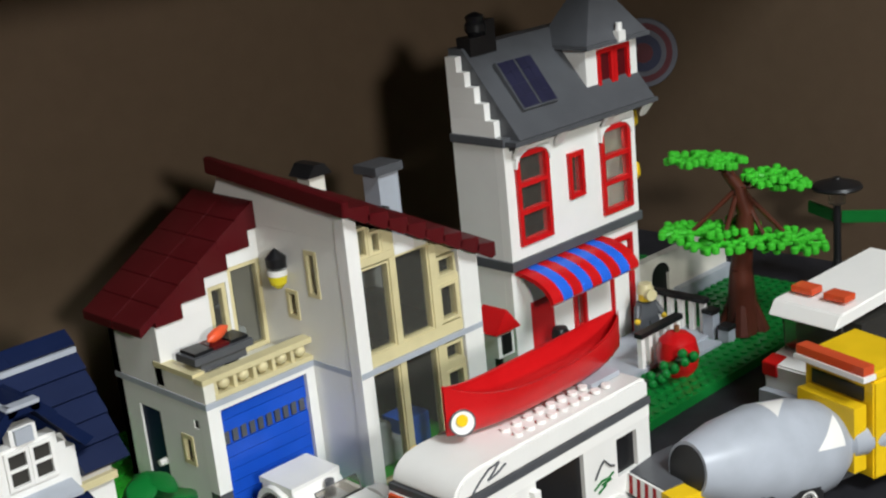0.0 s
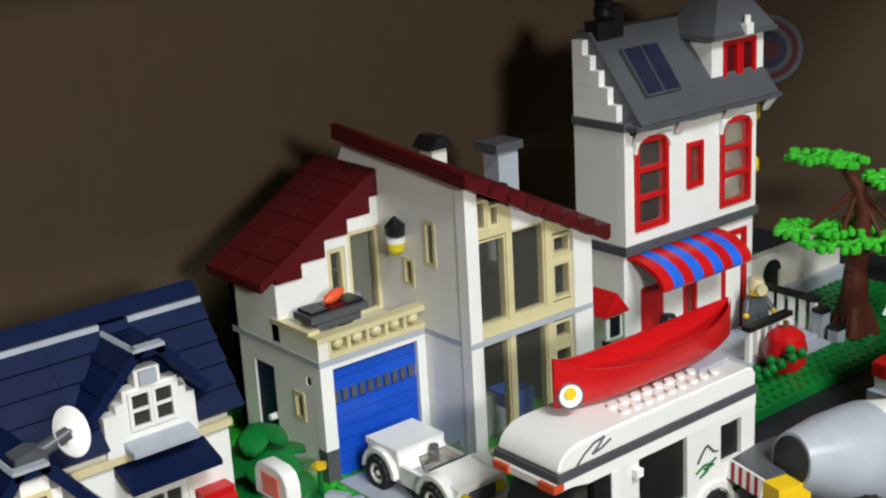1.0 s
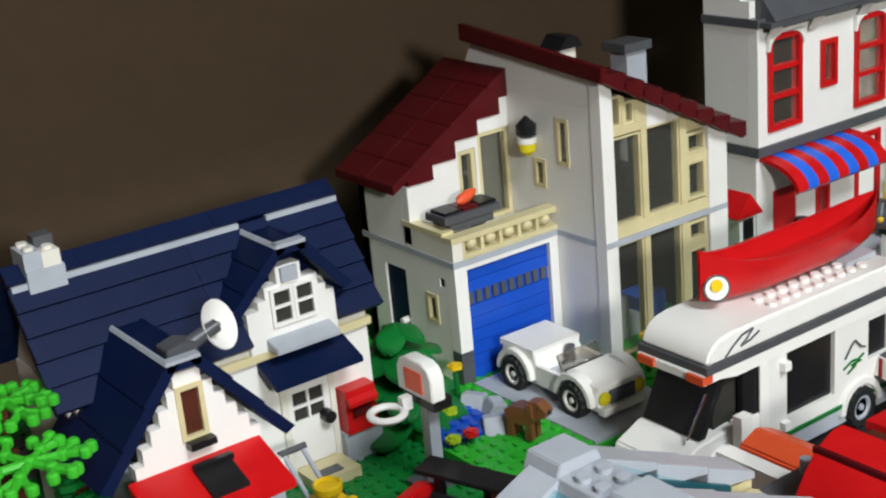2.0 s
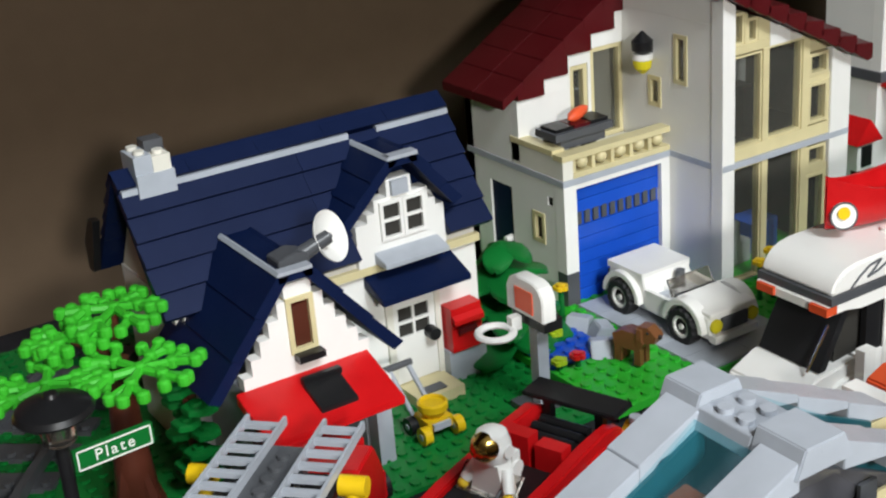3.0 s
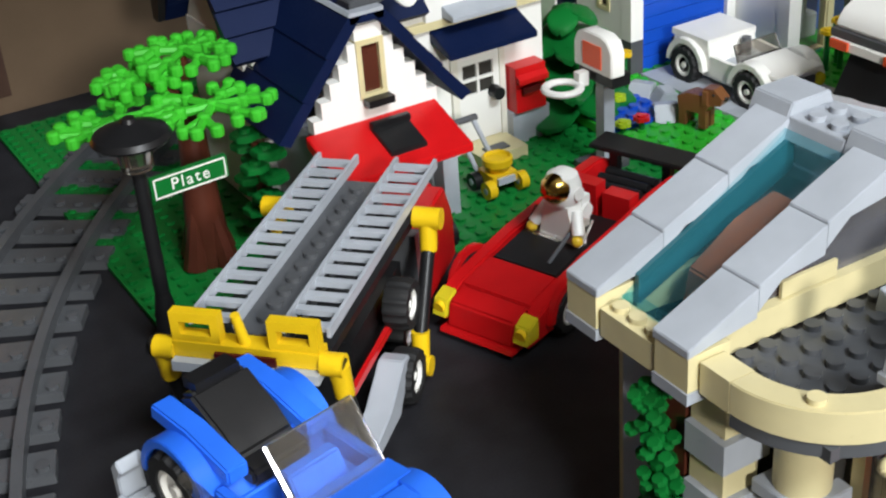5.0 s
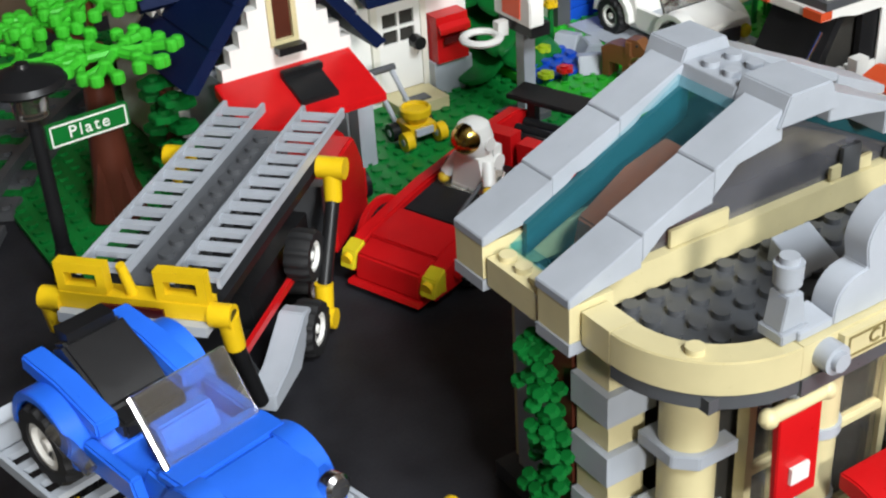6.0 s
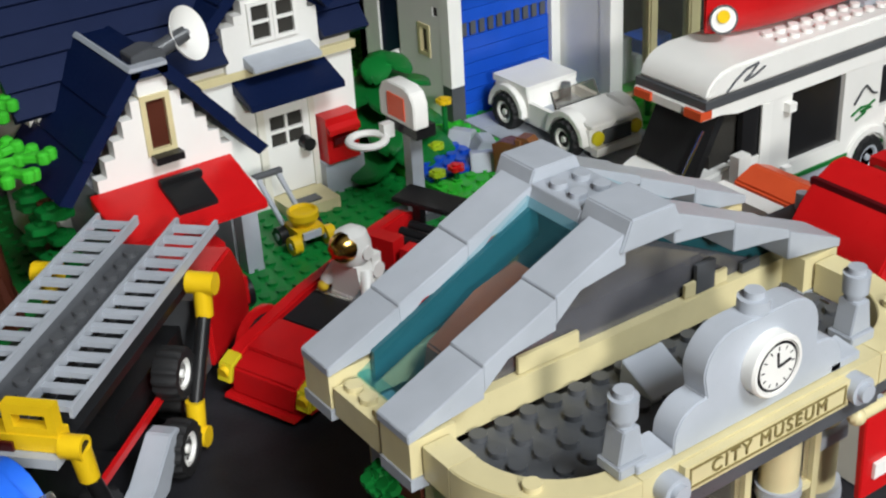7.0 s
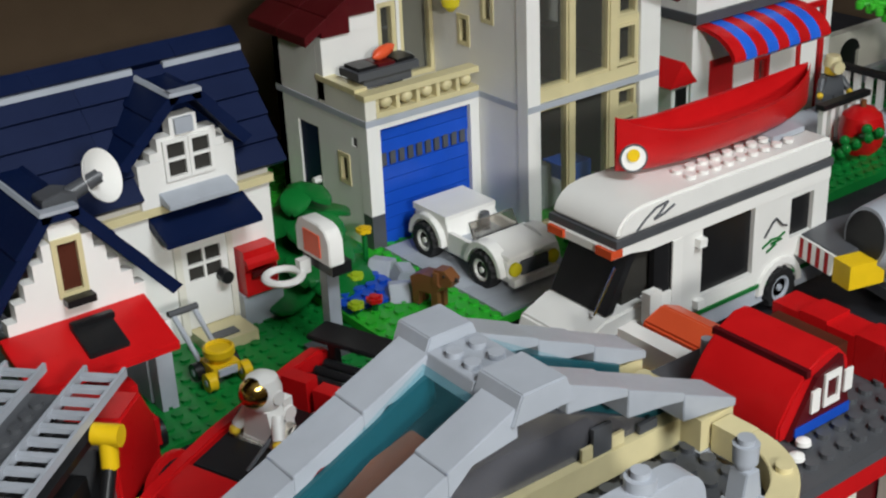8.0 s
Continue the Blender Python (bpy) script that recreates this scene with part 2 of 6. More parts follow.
def baseplate(name, x0, y0, nx, ny, z0, z1, mat, label, skip=()):
    """A studded plate; skip: rectangles (x0, x1, y0, y1) that other things cover."""
    ob = thing(name, label, "baseplate", (x0, y0, z0), kind="structure")
    part("plate", box(B(), x0, x0 + 8 * nx, y0, y0 + 8 * ny, z0, z1), mat, ob)
    verts, faces = [], []
    for i in range(nx):
        for j in range(ny):
            x, y = x0 + 8 * i + 4, y0 + 8 * j + 4
            if any(a < x < b and c < y < d for a, b, c, d in skip):
                continue
            n0 = len(verts)
            for h in (z1 - 0.05, z1 + 1.3):
                verts += [((x + 2.4 * math.cos(math.pi * k / 4)) * U, (y + 2.4 * math.sin(math.pi * k / 4)) * U, h * U) for k in range(8)]
            faces += [(n0 + k, n0 + (k + 1) % 8, n0 + 8 + (k + 1) % 8, n0 + 8 + k) for k in range(8)] + [tuple(range(n0 + 8, n0 + 16))]
    me = bpy.data.meshes.new("studs")
    me.from_pydata(verts, [], faces)
    me.materials.append(mat)
    s = new("studs", me)
    s.parent, s.matrix_parent_inverse = ob, PLACED[ob.name]
    tagged(s, kind="stuff")
    return ob


baseplate("green_baseplate", -288, -88, 32, 32, 0.2, 2.4, BASEGREEN, "dark green studded baseplate of the blue roofed house", [(-214, -64, -13, 54)])
baseplate("lawn_baseplate", -50, -100, 32, 32, 4.0, 8.0, LAWN, "bright green studded lawn plate with the toy dog", [(0, 165, 0, 90), (71, 165, -40, 90)])
slab("plate_underside", -48, 204, -98, 154, 0.1, 4.0, BLACK, "black plates that raise the lawn", "baseplate")
baseplate("garden_baseplate", 213, -104, 33, 32, 0.2, 6.0, BASEGREEN, "dark green studded baseplate of the tall town house", [(220, 347, -12, 30)])

# ---- blue roofed house ----
def slope_row(parent, x0, x1, lo, hi, mat, piece, thick=3.0, gap=0.04, name="roof_tile"):
    """One row of roof slopes between two (y, z) lines, split into pieces along x."""
    n = max(1, round((x1 - x0) / piece))
    w = (x1 - x0) / n
    d = Vector((hi[0] - lo[0], hi[1] - lo[1])).normalized()
    nrm = Vector((-d.y, d.x)) if hi[0] > lo[0] else Vector((d.y, -d.x))
    for i in range(n):
        a, b = x0 + w * i + gap, x0 + w * (i + 1) - gap
        lift = nrm * 2.0
        pts = [(lo[0] + lift.x, lo[1] + lift.y), (hi[0], hi[1]), (hi[0] - nrm.x * thick, hi[1] - nrm.y * thick), (lo[0] - nrm.x * thick, lo[1] - nrm.y * thick)]
        part(name, prism(B(), pts, "x", a, b), mat, parent, bevel=0.18)


def gable_roof(parent, x0, x1, xl, xr, zr, zl, zrr, y0, y1, mat):
    """A gable along y: ridge from x0 to x1 at zr, eaves at xl (zl) and xr (zrr)."""
    t = 5.0
    for e, r, ze in ((xl, x0, zl), (xr, x1, zrr)):
        k = -1 if e < r else 1
        n = 3
        for i in range(n):
            f0, f1 = i / n, (i + 1) / n
            p0 = (e + (r - e) * f0, ze + (zr - ze) * f0)
            p1 = (e + (r - e) * f1, ze + (zr - ze) * f1)
            pts = [(p0[0] + k * 0.5, p0[1] + 0.5), p1, (p1[0] - k * t, p1[1] - t * 0.3), (p0[0] - k * t * 0.9, p0[1] - t * 0.4)]
            part("roof_tile", prism(B(), pts, "y", y0, y1), mat, parent, bevel=0.15)
    part("ridge", box(B(), x0 - 0.1, x1 + 0.1, y0, y1, zr - 4, zr - 0.6), mat, parent)


def blue_house():
    h = thing("house", "white toy brick house with a dark blue tiled roof", "house", (-140, 20, 2.4))
    bm = B()
    holed(bm, "y", -13, -7, -212, -64, 2.4, 80, [(-114, -89, 10, 51), (-205, -150, 3, 52)])
    part("wall", bm, WHITE, h, "white front wall")
    part("wall", box(B(), -214, -207, -6.9, 54, 2.4, 80), WHITE, h, "white side wall")
    part("wall", box(B(), -71, -64.2, -6.9, 54, 2.4, 80), WHITE, h, "white side wall")
    part("wall", box(B(), -206.9, -71.1, 48, 54, 2.4, 80), WHITE, h, "white back wall")
    # gable ends of the main roof
    for x0, x1 in ((-213, -207), (-72, -66)):
        part("gable_wall", prism(B(), [(-13, 80), (54, 80), (21, 130)], "x", x0, x1), OLDWHITE, h)
    lo, hi = Vector((-19, 79)), Vector((14.5, 126.5))
    for i in range(5):
        a, b = lo.lerp(hi, i / 5), lo.lerp(hi, (i + 1) / 5)
        for x0, x1 in ((-222.4, -128.6), (-81.4, -57.3)) if i < 2 else ((-222.4, -57.3),):
            slope_row(h, x0, x1, a, b, NAVY, 83)
    slope_row(h, -222.4, -57.3, (14.6, 127.6), (21, 135), NAVY, 33)
    for i in range(6):
        a, b = Vector((62, 79)).lerp(Vector((21, 135)), i / 6), Vector((62, 79)).lerp(Vector((21, 135)), (i + 1) / 6)
        slope_row(h, -222.4, -57.3, a, b, NAVY, 83)
    for x0, x1 in ((-221, -112), (-97, -57.6)):
        part("ridge_strip", box(B(), x0, x1, 12.6, 15.6, 125.0, 127.6), GREY, h, "light grey tile strip", 0.2)
    # front gable over the garage
    gable_roof(h, -187.5, -172.5, -224, -134.5, 103.4, 58, 56, -60.5, 2, NAVY)
    for x0 in (-187.5, -180):
        part("ridge_strip", box(B(), x0, x0 + 7.4, -61, -56, 102.6, 104.2), GREY, h, bevel=0.15)
    part("ridge_strip", prism(B(), [(-188.6, 103), (-187.4, 104.4), (-186.4, 104.4), (-187.4, 102.4)], "y", -60.8, -4), GREY, h, "thin grey strip along the ridge")
    bm = B()
    box(bm, -207, -149, -57, -51, 52, 62)
    for i in range(5):
        z = 62 + i * 7
        w = 28.5 - (i + 1) * 4.7
        holes = [(-185, -172.5, 66, 91)]
        holed(bm, "y", -57, -51, -179 - w, -177.5 + w, z, z + 7, [q for q in holes if q[2] < z + 7])
    part("gable_wall", bm, WHITE, h, "white stepped gable wall")
    window(h, "y", -58, -185, -172.5, 66, 91, TAN, 1, 1, 2.2, 5, "tan framed attic window", BROWN)
    part("flower_box", box(B(), -184, -172, -63, -58, 63.5, 66.5), BLACK, h, "black ledge under the attic window", 0.4)
    part("garage_wall", box(B(), -207, -201, -57, -13.2, 2.4, 56), GREY, h, "light grey side wall of the garage")
    part("garage_wall", box(B(), -152, -146, -52, -13.2, 2.4, 50), GREY, h, "light grey side wall of the garage")
    bm = B()
    prism(bm, [(-56.5, 57), (-86, 46.5), (-86, 43), (-82, 43), (-56.5, 52)], "x", -211, -150)
    part("awning", bm, RED, h, "red sloping garage canopy", 0.4)
    part("hatch", prism(B(), [(-80, 47), (-80, 50.6), (-64, 56.4), (-64, 52)], "x", -185, -168), BLACK, h, "black hatch on the canopy", 0.4)
    part("hatch_rim", prism(B(), [(-66, 55), (-66, 58), (-62.5, 58), (-62.5, 54)], "x", -185, -167), BLACK, h, bevel=0.4)
    bm = B()
    box(bm, -151.5, -144, -62, -54, 2.4, 36)
    part("post", bm, GREY, h, "light grey canopy post", 0.2)
    part("post_band", box(B(), -150.2, -142.3, -62.2, -53.8, 33, 35.6), DARKRED, h)
    part("post_cap", box(B(), -150, -142.5, -62, -54, 36, 44), WHITE, h)
    # dormer
    gable_roof(h, -111.8, -97, -139.5, -74.8, 123.4, 97, 96, -22, 20, NAVY)
    part("ridge_strip", box(B(), -112, -96.8, -22.6, -17, 122.8, 124.6), GREY, h, bevel=0.15)
    part("ridge_strip", prism(B(), [(-112.8, 123), (-111.6, 124.6), (-110.6, 124.6), (-111.6, 122.4)], "y", -22, 14), GREY, h)
    bm = B()
    holed(bm, "y", -16, -9, -128.4, -81.6, 73.5, 94, [(-115.8, -92, 84, 94)])
    holed(bm, "y", -16, -9, -122, -86, 94.1, 98, [(-115.8, -92, 94.1, 98)])
    holed(bm, "y", -16, -9, -118, -89.6, 98.1, 104, [(-115.8, -92, 98.1, 102.6)])
    box(bm, -111, -98, -16, -9, 104.1, 112)
    part("dormer_wall", bm, WHITE, h, "white stepped dormer wall")
    for x0 in (-128.4, -85.6):
        part("dormer_cheek", prism(B(), [(-8.9, 75), (-8.9, 94), (4, 104), (6, 104)], "x", x0, x0 + 4), WHITE, h)
    # sash panes coloured dark for the unlit room behind
    window(h, "y", -17.5, -115.8, -103.9, 84, 102.6, WHITE, 1, 2, 1.7, 4, "white window sash", INSIDESHADE)
    window(h, "y", -17.5, -103.7, -92, 84, 102.6, WHITE, 1, 2, 1.7, 4, "white window sash", INSIDESHADE)
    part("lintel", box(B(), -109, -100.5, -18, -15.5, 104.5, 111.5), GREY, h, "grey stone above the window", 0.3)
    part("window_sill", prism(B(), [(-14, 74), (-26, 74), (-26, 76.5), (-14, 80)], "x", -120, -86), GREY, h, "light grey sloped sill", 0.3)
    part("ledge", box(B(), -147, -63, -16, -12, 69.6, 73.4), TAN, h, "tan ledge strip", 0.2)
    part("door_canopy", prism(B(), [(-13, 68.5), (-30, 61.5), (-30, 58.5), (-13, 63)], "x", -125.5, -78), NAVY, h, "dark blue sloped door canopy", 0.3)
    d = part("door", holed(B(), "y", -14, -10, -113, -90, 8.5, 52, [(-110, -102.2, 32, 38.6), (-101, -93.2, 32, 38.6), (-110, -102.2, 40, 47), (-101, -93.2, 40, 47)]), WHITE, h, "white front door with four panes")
    # door panes take the same painted room shade
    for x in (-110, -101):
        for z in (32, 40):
            part("pane", box(B(), x, x + 7.8, -12.6, -11.8, z, z + 7), INSIDESHADE, d)
    part("knob", rod(B(), (-93.5, -14, 31), (-93.5, -19.5, 31), 3.3, 3.1, 16), BLACK, d, "round black door knob", 0.3)
    part("door_frame", holed(B(), "y", -15, -9, -116.5, -87, 6, 56, [(-113, -90, 6, 52)]), OLDWHITE, h)
    part("doorstep", box(B(), -113, -88, -33, -13.2, 2.5, 8), TAN, h, "tan doorstep", 0.3)
    part("doormat", box(B(), -108, -96, -30, -24, 8, 8.8), DGREY, h)
    part("plinth", box(B(), -87, -66, -20, -13.2, 2.5, 19), GREY, h, "light grey stone plinth", 0.3)
    # chimney with uneven top
    bm = B()
    box(bm, -214, -197, 11, 27, 118, 133), box(bm, -214, -206, 12, 27, 133, 141)
    part("chimney", bm, GREY, h, "grey and white brick chimney", 0.25)
    part("chimney_brick", box(B(), -206, -198, 11.5, 19, 133, 140), OLDWHITE, h, bevel=0.25)
    part("chimney_brick", box(B(), -206, -197.5, 19.2, 27, 133, 145), DGREY, h, bevel=0.25)
    bm = B()
    stud(bm, -210, 16, 141), stud(bm, -202, 15.5, 140), stud(bm, -210, 24, 141)
    part("chimney_stud", bm, OLDWHITE, h)
    part("bargeboard", prism(B(), [(58, 78), (64, 78), (64, 92), (52, 106), (46, 106)], "x", -226, -222.6), BLACK, h)
    return h


blue_house()


def satellite_dish():
    d = thing("satellite_dish", "white satellite dish with a grey arm on the blue roof", "satellite dish", (-166, -40, 93))
    n = Vector((0.52, -0.76, 0.37)).normalized()
    c = Vector((-157, -44, 106))
    bm = B()
    lathe(bm, [(0.3, -2.2), (5, -1.6), (9, 0.2), (11.2, 2.4), (11.2, 3.2), (9, 1.8), (4.6, 0.2), (0.3, -0.4)], c, n, 32)
    part("dish", bm, WHITE, d)
    tip = c + n * 5 + Vector((-4, -2, 1))
    bm = B()
    rod(bm, tip, (-172, -49, 104), 3.0, 3.6, 14), rod(bm, c, tip, 1.6)
    part("arm", bm, DGREY, d, "dark grey feed arm", 0.3)
    part("bracket", prism(B(), [(-184, 101), (-170, 101), (-170, 106), (-176, 108), (-184, 106)], "y", -54, -43), DGREY, d, "dark grey bracket", 0.4)


satellite_dish()


def mailbox():
    m = thing("mailbox", "red mailbox on the grey plinth by the door", "mailbox", (-78, -18, 19))
    part("body", box(B(), -86, -69, -22, -13.2, 19.2, 42), RED, m, bevel=0.5)
    part("flap", prism(B(), [(-23.1, 36), (-25.4, 34.5), (-25.4, 37), (-23.1, 39)], "x", -86, -69.5), RED, m)
    part("slot", box(B(), -83, -73, -24.2, -23.2, 29, 32), DARKRED, m, "dark slot")


mailbox()


# ---- family house with the dark red roof ----
def family_house():
    h = thing("house", "white toy brick house with a dark red roof and blue garage", "house", (60, 30, 8))
    z0 = 8.2
    # garage block
    bm = B()
    holed(bm, "x", 0, 7.6, 0.3, 86, z0, 75, [(46, 66, z0, 63.5), (17, 27.5, 39, 56), (9.5, 14, 62, 67)])
    part("wall", bm, WHITE, h, "white garage side wall")
    bm = B()
    holed(bm, "y", 0, 6, 7.8, 71, z0, 74.8, [(8, 65.2, z0, 72.2)])
    part("wall", bm, WHITE, h, "white garage front wall")
    part("corner_post", box(B(), -0.2, 7.8, -0.4, 7.4, 27, 75), WHITE, h, bevel=0.2)
    part("corner_post", box(B(), -0.2, 7.8, -0.4, 7.4, z0, 26.8), DGREY, h, "dark grey corner stone", 0.2)
    # garage door of slats with a row of slits
    d = part("garage_door", box(B(), 8, 65, 3.4, 5, z0, 72), BLUE, h, "blue roll-up garage door")
    for i in range(9):
        za = z0 + i * 7.1
        if abs(za - 51) < 4:
            continue
        part("slat", box(B(), 8.2, 64.8, 2.2, 3.6, za + 0.15, za + 6.95), BLUE, d, bevel=0.3)
    for i in range(10):
        part("slit", box(B(), 9.2 + 5.6 * i, 12.4 + 5.6 * i, 2.0, 3.6, 51.5, 58.5), DGREY, d, "dark slit")
    # side door, small window, lamp
    sd = part("side_door", box(B(), 1.2, 5, 46.3, 65.7, z0 + 0.2, 63.2), NAVY, h, "dark blue side door")
    part("handle", rod(B(), (1.2, 49.5, 33), (-3.5, 49.5, 33), 2.2, 1.8), WHITE, sd)
    # pane coloured dark for the unlit garage
    window(h, "x", -0.6, 17, 27.5, 39, 56, TAN, 1, 1, 2.2, 5, "small tan window", INSIDESHADE)
    part("vent", box(B(), 0.8, 4, 9.7, 13.8, 62.2, 66.8), BLACK, h, "dark vent")
    # grey band round the house
    bm = B()
    box(bm, -0.6, 71.6, -0.6, 86, 75, 78.2), box(bm, 70.8, 162.8, -40.2, 86, 75, 78.2)
    part("band", bm, GREY, h, "light grey plate band", 0.15)
    # balcony
    part("balcony_floor", box(B(), 1, 71, 1, 44, 78.3, 80), OLDWHITE, h)
    bm = B()
    box(bm, 0, 6.5, 0, 44, 78.3, 90)
    part("balcony_wall", bm, OLDWHITE, h, "white balcony side wall", 0.3)
    part("balcony_rail", box(B(), 6.6, 71.2, -0.2, 7.2, 78.3, 81), TAN, h, "tan balcony plinth", 0.2)
    part("balcony_rail", box(B(), -0.4, 71.2, -0.4, 7.4, 88.4, 91.4), TAN, h, "tan balcony rail", 0.3)
    part("balcony_rail", box(B(), -0.6, 7, 7.5, 44, 90.1, 93), TAN, h, "tan balcony rail", 0.3)
    for i in range(5):
        bm = B()
        ball(bm, 14 + 12.6 * i, 3, 85.4, 3.6, 12)
        part("baluster", bm, TAN, h, "round tan baluster")
        bm = B()
        box(bm, 10 + 12.6 * i - 3.2, 10 + 12.6 * i - 1.0, 0.8, 6, 81, 88.4)
        part("baluster_post", bm, TAN, h)
    # upper back wall of the balcony: white steps, red roof ends above them
    bm = B()
    holed(bm, "y", 37, 43, 0, 71.1, 80, 113, [(49, 71.1, 80, 113), (35, 47, 86, 113)])
    part("upper_wall", bm, WHITE, h, "white upper wall behind the balcony")
    steps = ((0, 17, 113), (17, 33, 121), (33, 49, 130.5), (49, 65, 139), (65, 71.1, 148))
    for xa, xb, z in steps[1:]:
        bm = B()
        cut = [(35, 47, 113, 124)] if xa == 33 else []
        holed(bm, "y", 36.8, 43, xa, xb, 131 if xa > 40 else 113.1, z, cut)
        part("step_brick", bm, WHITE, h, "white stepped brick under the eaves")
    window(h, "y", 37.5, 49.1, 71, 80.2, 130.9, TAN, 1, 1, 2.4, 4, "tan glazed balcony door")
    window(h, "y", 37.5, 35.1, 46.9, 86, 123.9, TAN, 1, 1, 2.6, 4, "tan window")
    part("curtain", box(B(), 36, 43, 47, 49, 84, 120), OLDWHITE, h, "pale panel behind the window")
    # dark backing: the room's shade is in its colour
    part("inner_wall", box(B(), 10, 71, 66, 70, 80, 117), INSIDESHADE, h)
    part("inner_chair", prism(B(), [(52, 80), (64, 80), (64, 90), (57, 91), (57, 104), (52, 104)], "y", 48, 60), GREY, h, "pale grey chair behind the balcony door", 0.6)
    part("wall", box(B(), 0, 7.4, 43.1, 86, 78.3, 112), WHITE, h, "white upper side wall")
    part("wall", box(B(), 0, 160, 80, 86, z0, 112), WHITE, h, "white back wall")
    # lower roof, dark red, rising to the tall part
    n = 6
    for i in range(n):
        f0, f1 = i / n, (i + 1) / n
        xa, xb = -10 + 81 * f0, -10 + 81 * f1
        za, zb = 114.5 + 48.5 * f0, 114.5 + 48.5 * f1
        pts = [(xa, za + 1.1), (xb, zb + 0.7), (xb, zb - 4), (xa, za - 4)]
        part("roof_tile", prism(B(), pts, "y", 35, 62), DARKRED, h, bevel=0.25)
        part("roof_tile", prism(B(), pts, "y", 62.2, 92), DARKRED, h, bevel=0.25)
    roof = lambda x: 110.6 + 48.5 * (x + 10) / 81
    for xa, xb, z in steps:
        if roof(xb) > z + 0.2:
            pts = [(xa, z + 0.1), (xb, z + 0.1), (xb, roof(xb)), (xa, max(z + 0.2, roof(xa)))]
            part("roof_end", prism(B(), pts, "y", 35.4, 42.8), DARKRED, h, "dark red roof end brick")
    # tall part: side wall towards the balcony, sloped top
    bm = B()
    holed(bm, "x", 71.2, 77.4, -31.9, 79.9, z0, 150, [(-14, -4, 115.5, 141.5), (6, 16, 100, 116.5)])
    prism(bm, [(-39, 150.1), (79.9, 150.1), (64, 176.5), (-39, 166)], "x", 71.2, 77.4)
    part("side_wall", bm, WHITE, h, "tall white side wall")
    window(h, "x", 70.6, -14, -4, 115.5, 141.5, TAN, 1, 1, 2.2, 4, "tall tan window", SMOKE)
    window(h, "x", 70.6, 6, 16, 100, 116.5, TAN, 1, 1, 2.2, 4, "small tan window", SMOKE)
    part("pillar", box(B(), 70.6, 79, -40, -32, z0, 165), WHITE, h, "white corner pillar", 0.25)
    part("pillar", prism(B(), [(148.6, z0), (163.2, z0), (163.2, 119.5), (148.6, 126)], "y", -40, -32), WHITE, h, "white corner pillar", 0.25)
    part("side_wall", box(B(), 157, 163, -31.9, 79.9, z0, 117), WHITE, h, "white side wall")
    # glazed front: tan frames round tall panes, a column of small windows at one end
    for za, zb in ((z0 + 2, 74.6), (85.2, 133)):
        window(h, "y", -38.5, 79.2, 98.9, za, zb, TAN, 1, 1, 1.0, 4.5, "tan framed glazing")
        part("mullion", box(B(), 99, 103, -39.4, -33.6, za, zb + 1), TAN, h, "wide tan mullion", 0.3)
        window(h, "y", -38.5, 103.1, 127.4, za, zb + 1, TAN, 1, 1, 1.0, 4.5, "tan framed glazing")
        part("mullion", box(B(), 127.5, 132.4, -39.4, -33.6, za, zb), TAN, h, "wide tan mullion", 0.3)
        top = min(zb, 125)
        mid = top - 15
        for a, b in ((za + 1, mid - 2), (mid + 2, top - 1)):
            window(h, "y", -39.2, 132.5, 146.8, a, b, TAN, 1, 1, 1.7, 5, "tan window")
        part("lintel", box(B(), 132.5, 148.5, -38.6, -34, mid - 1.9, mid + 1.9), TAN, h, "", 0.2)
        part("edge_strip", box(B(), 146.9, 148.5, -38.6, -34, za, mid - 2), TAN, h)
    part("spandrel", box(B(), 79.2, 148.5, -39, -33, 78.4, 85.1), TAN, h, "tan spandrel", 0.2)
    part("beam", box(B(), 79.2, 103.6, -39, -33.8, 134.1, 138.4), TAN, h, "tan beam", 0.2)
    window(h, "y", -38.5, 79.2, 86.4, 138.5, 155, TAN, 1, 1, 1.4, 4.5, "small tan window")
    window(h, "y", -38.5, 88.4, 95.6, 138.5, 151, TAN, 1, 1, 1.4, 4.5, "small tan window")
    part("mullion", box(B(), 86.5, 88.3, -38.8, -34, 138.5, 154), TAN, h)
    part("jamb", prism(B(), [(95.7, 138.5), (103.6, 138.5), (103.6, 147), (95.7, 151)], "y", -38.8, -34), TAN, h, "tan end piece")
    part("gable_brick", prism(B(), [(103.7, 134.2), (118, 134.2), (118, 140.5), (103.7, 147)], "y", -39.2, -34), WHITE, h, "white brick under the roof slope", 0.2)
    part("gable_brick", prism(B(), [(118.1, 134.2), (127.4, 134.2), (127.4, 135.6), (118.1, 140.4)], "y", -38.6, -34), OLDWHITE, h, "pale wedge under the roof slope")
    part("gable_brick", prism(B(), [(127.5, 125.2), (148.5, 125.2), (148.5, 126), (127.5, 135.6)], "y", -38.6, -34), TAN, h, "tan wedge under the roof slope")
    # sloping dark red main roof, falling away from the tall wall, stepped lower edge
    n = 8
    for i in range(n):
        f0, f1 = i / n, (i + 1) / n
        xa, xb = 69 + 101 * f0, 69 + 101 * f1
        za, zb = 170 - 50.5 * f0, 170 - 50.5 * f1
        pts = [(xa, za + 0.2), (xb + 1.6, zb + 4.4), (xb + 1.6, zb - 3.6), (xb - 2, zb - 4.6), (xa, za - 4.6)]
        for y0, y1 in ((-47, 14), (14.2, 66)):
            m = prism(B(), pts, "y", y0, y1)
            for v in m.verts:
                v.co.z += 10.5 * U * (v.co.y / U + 47) / 113
            part("roof_tile", m, DARKRED, h, bevel=0.3)
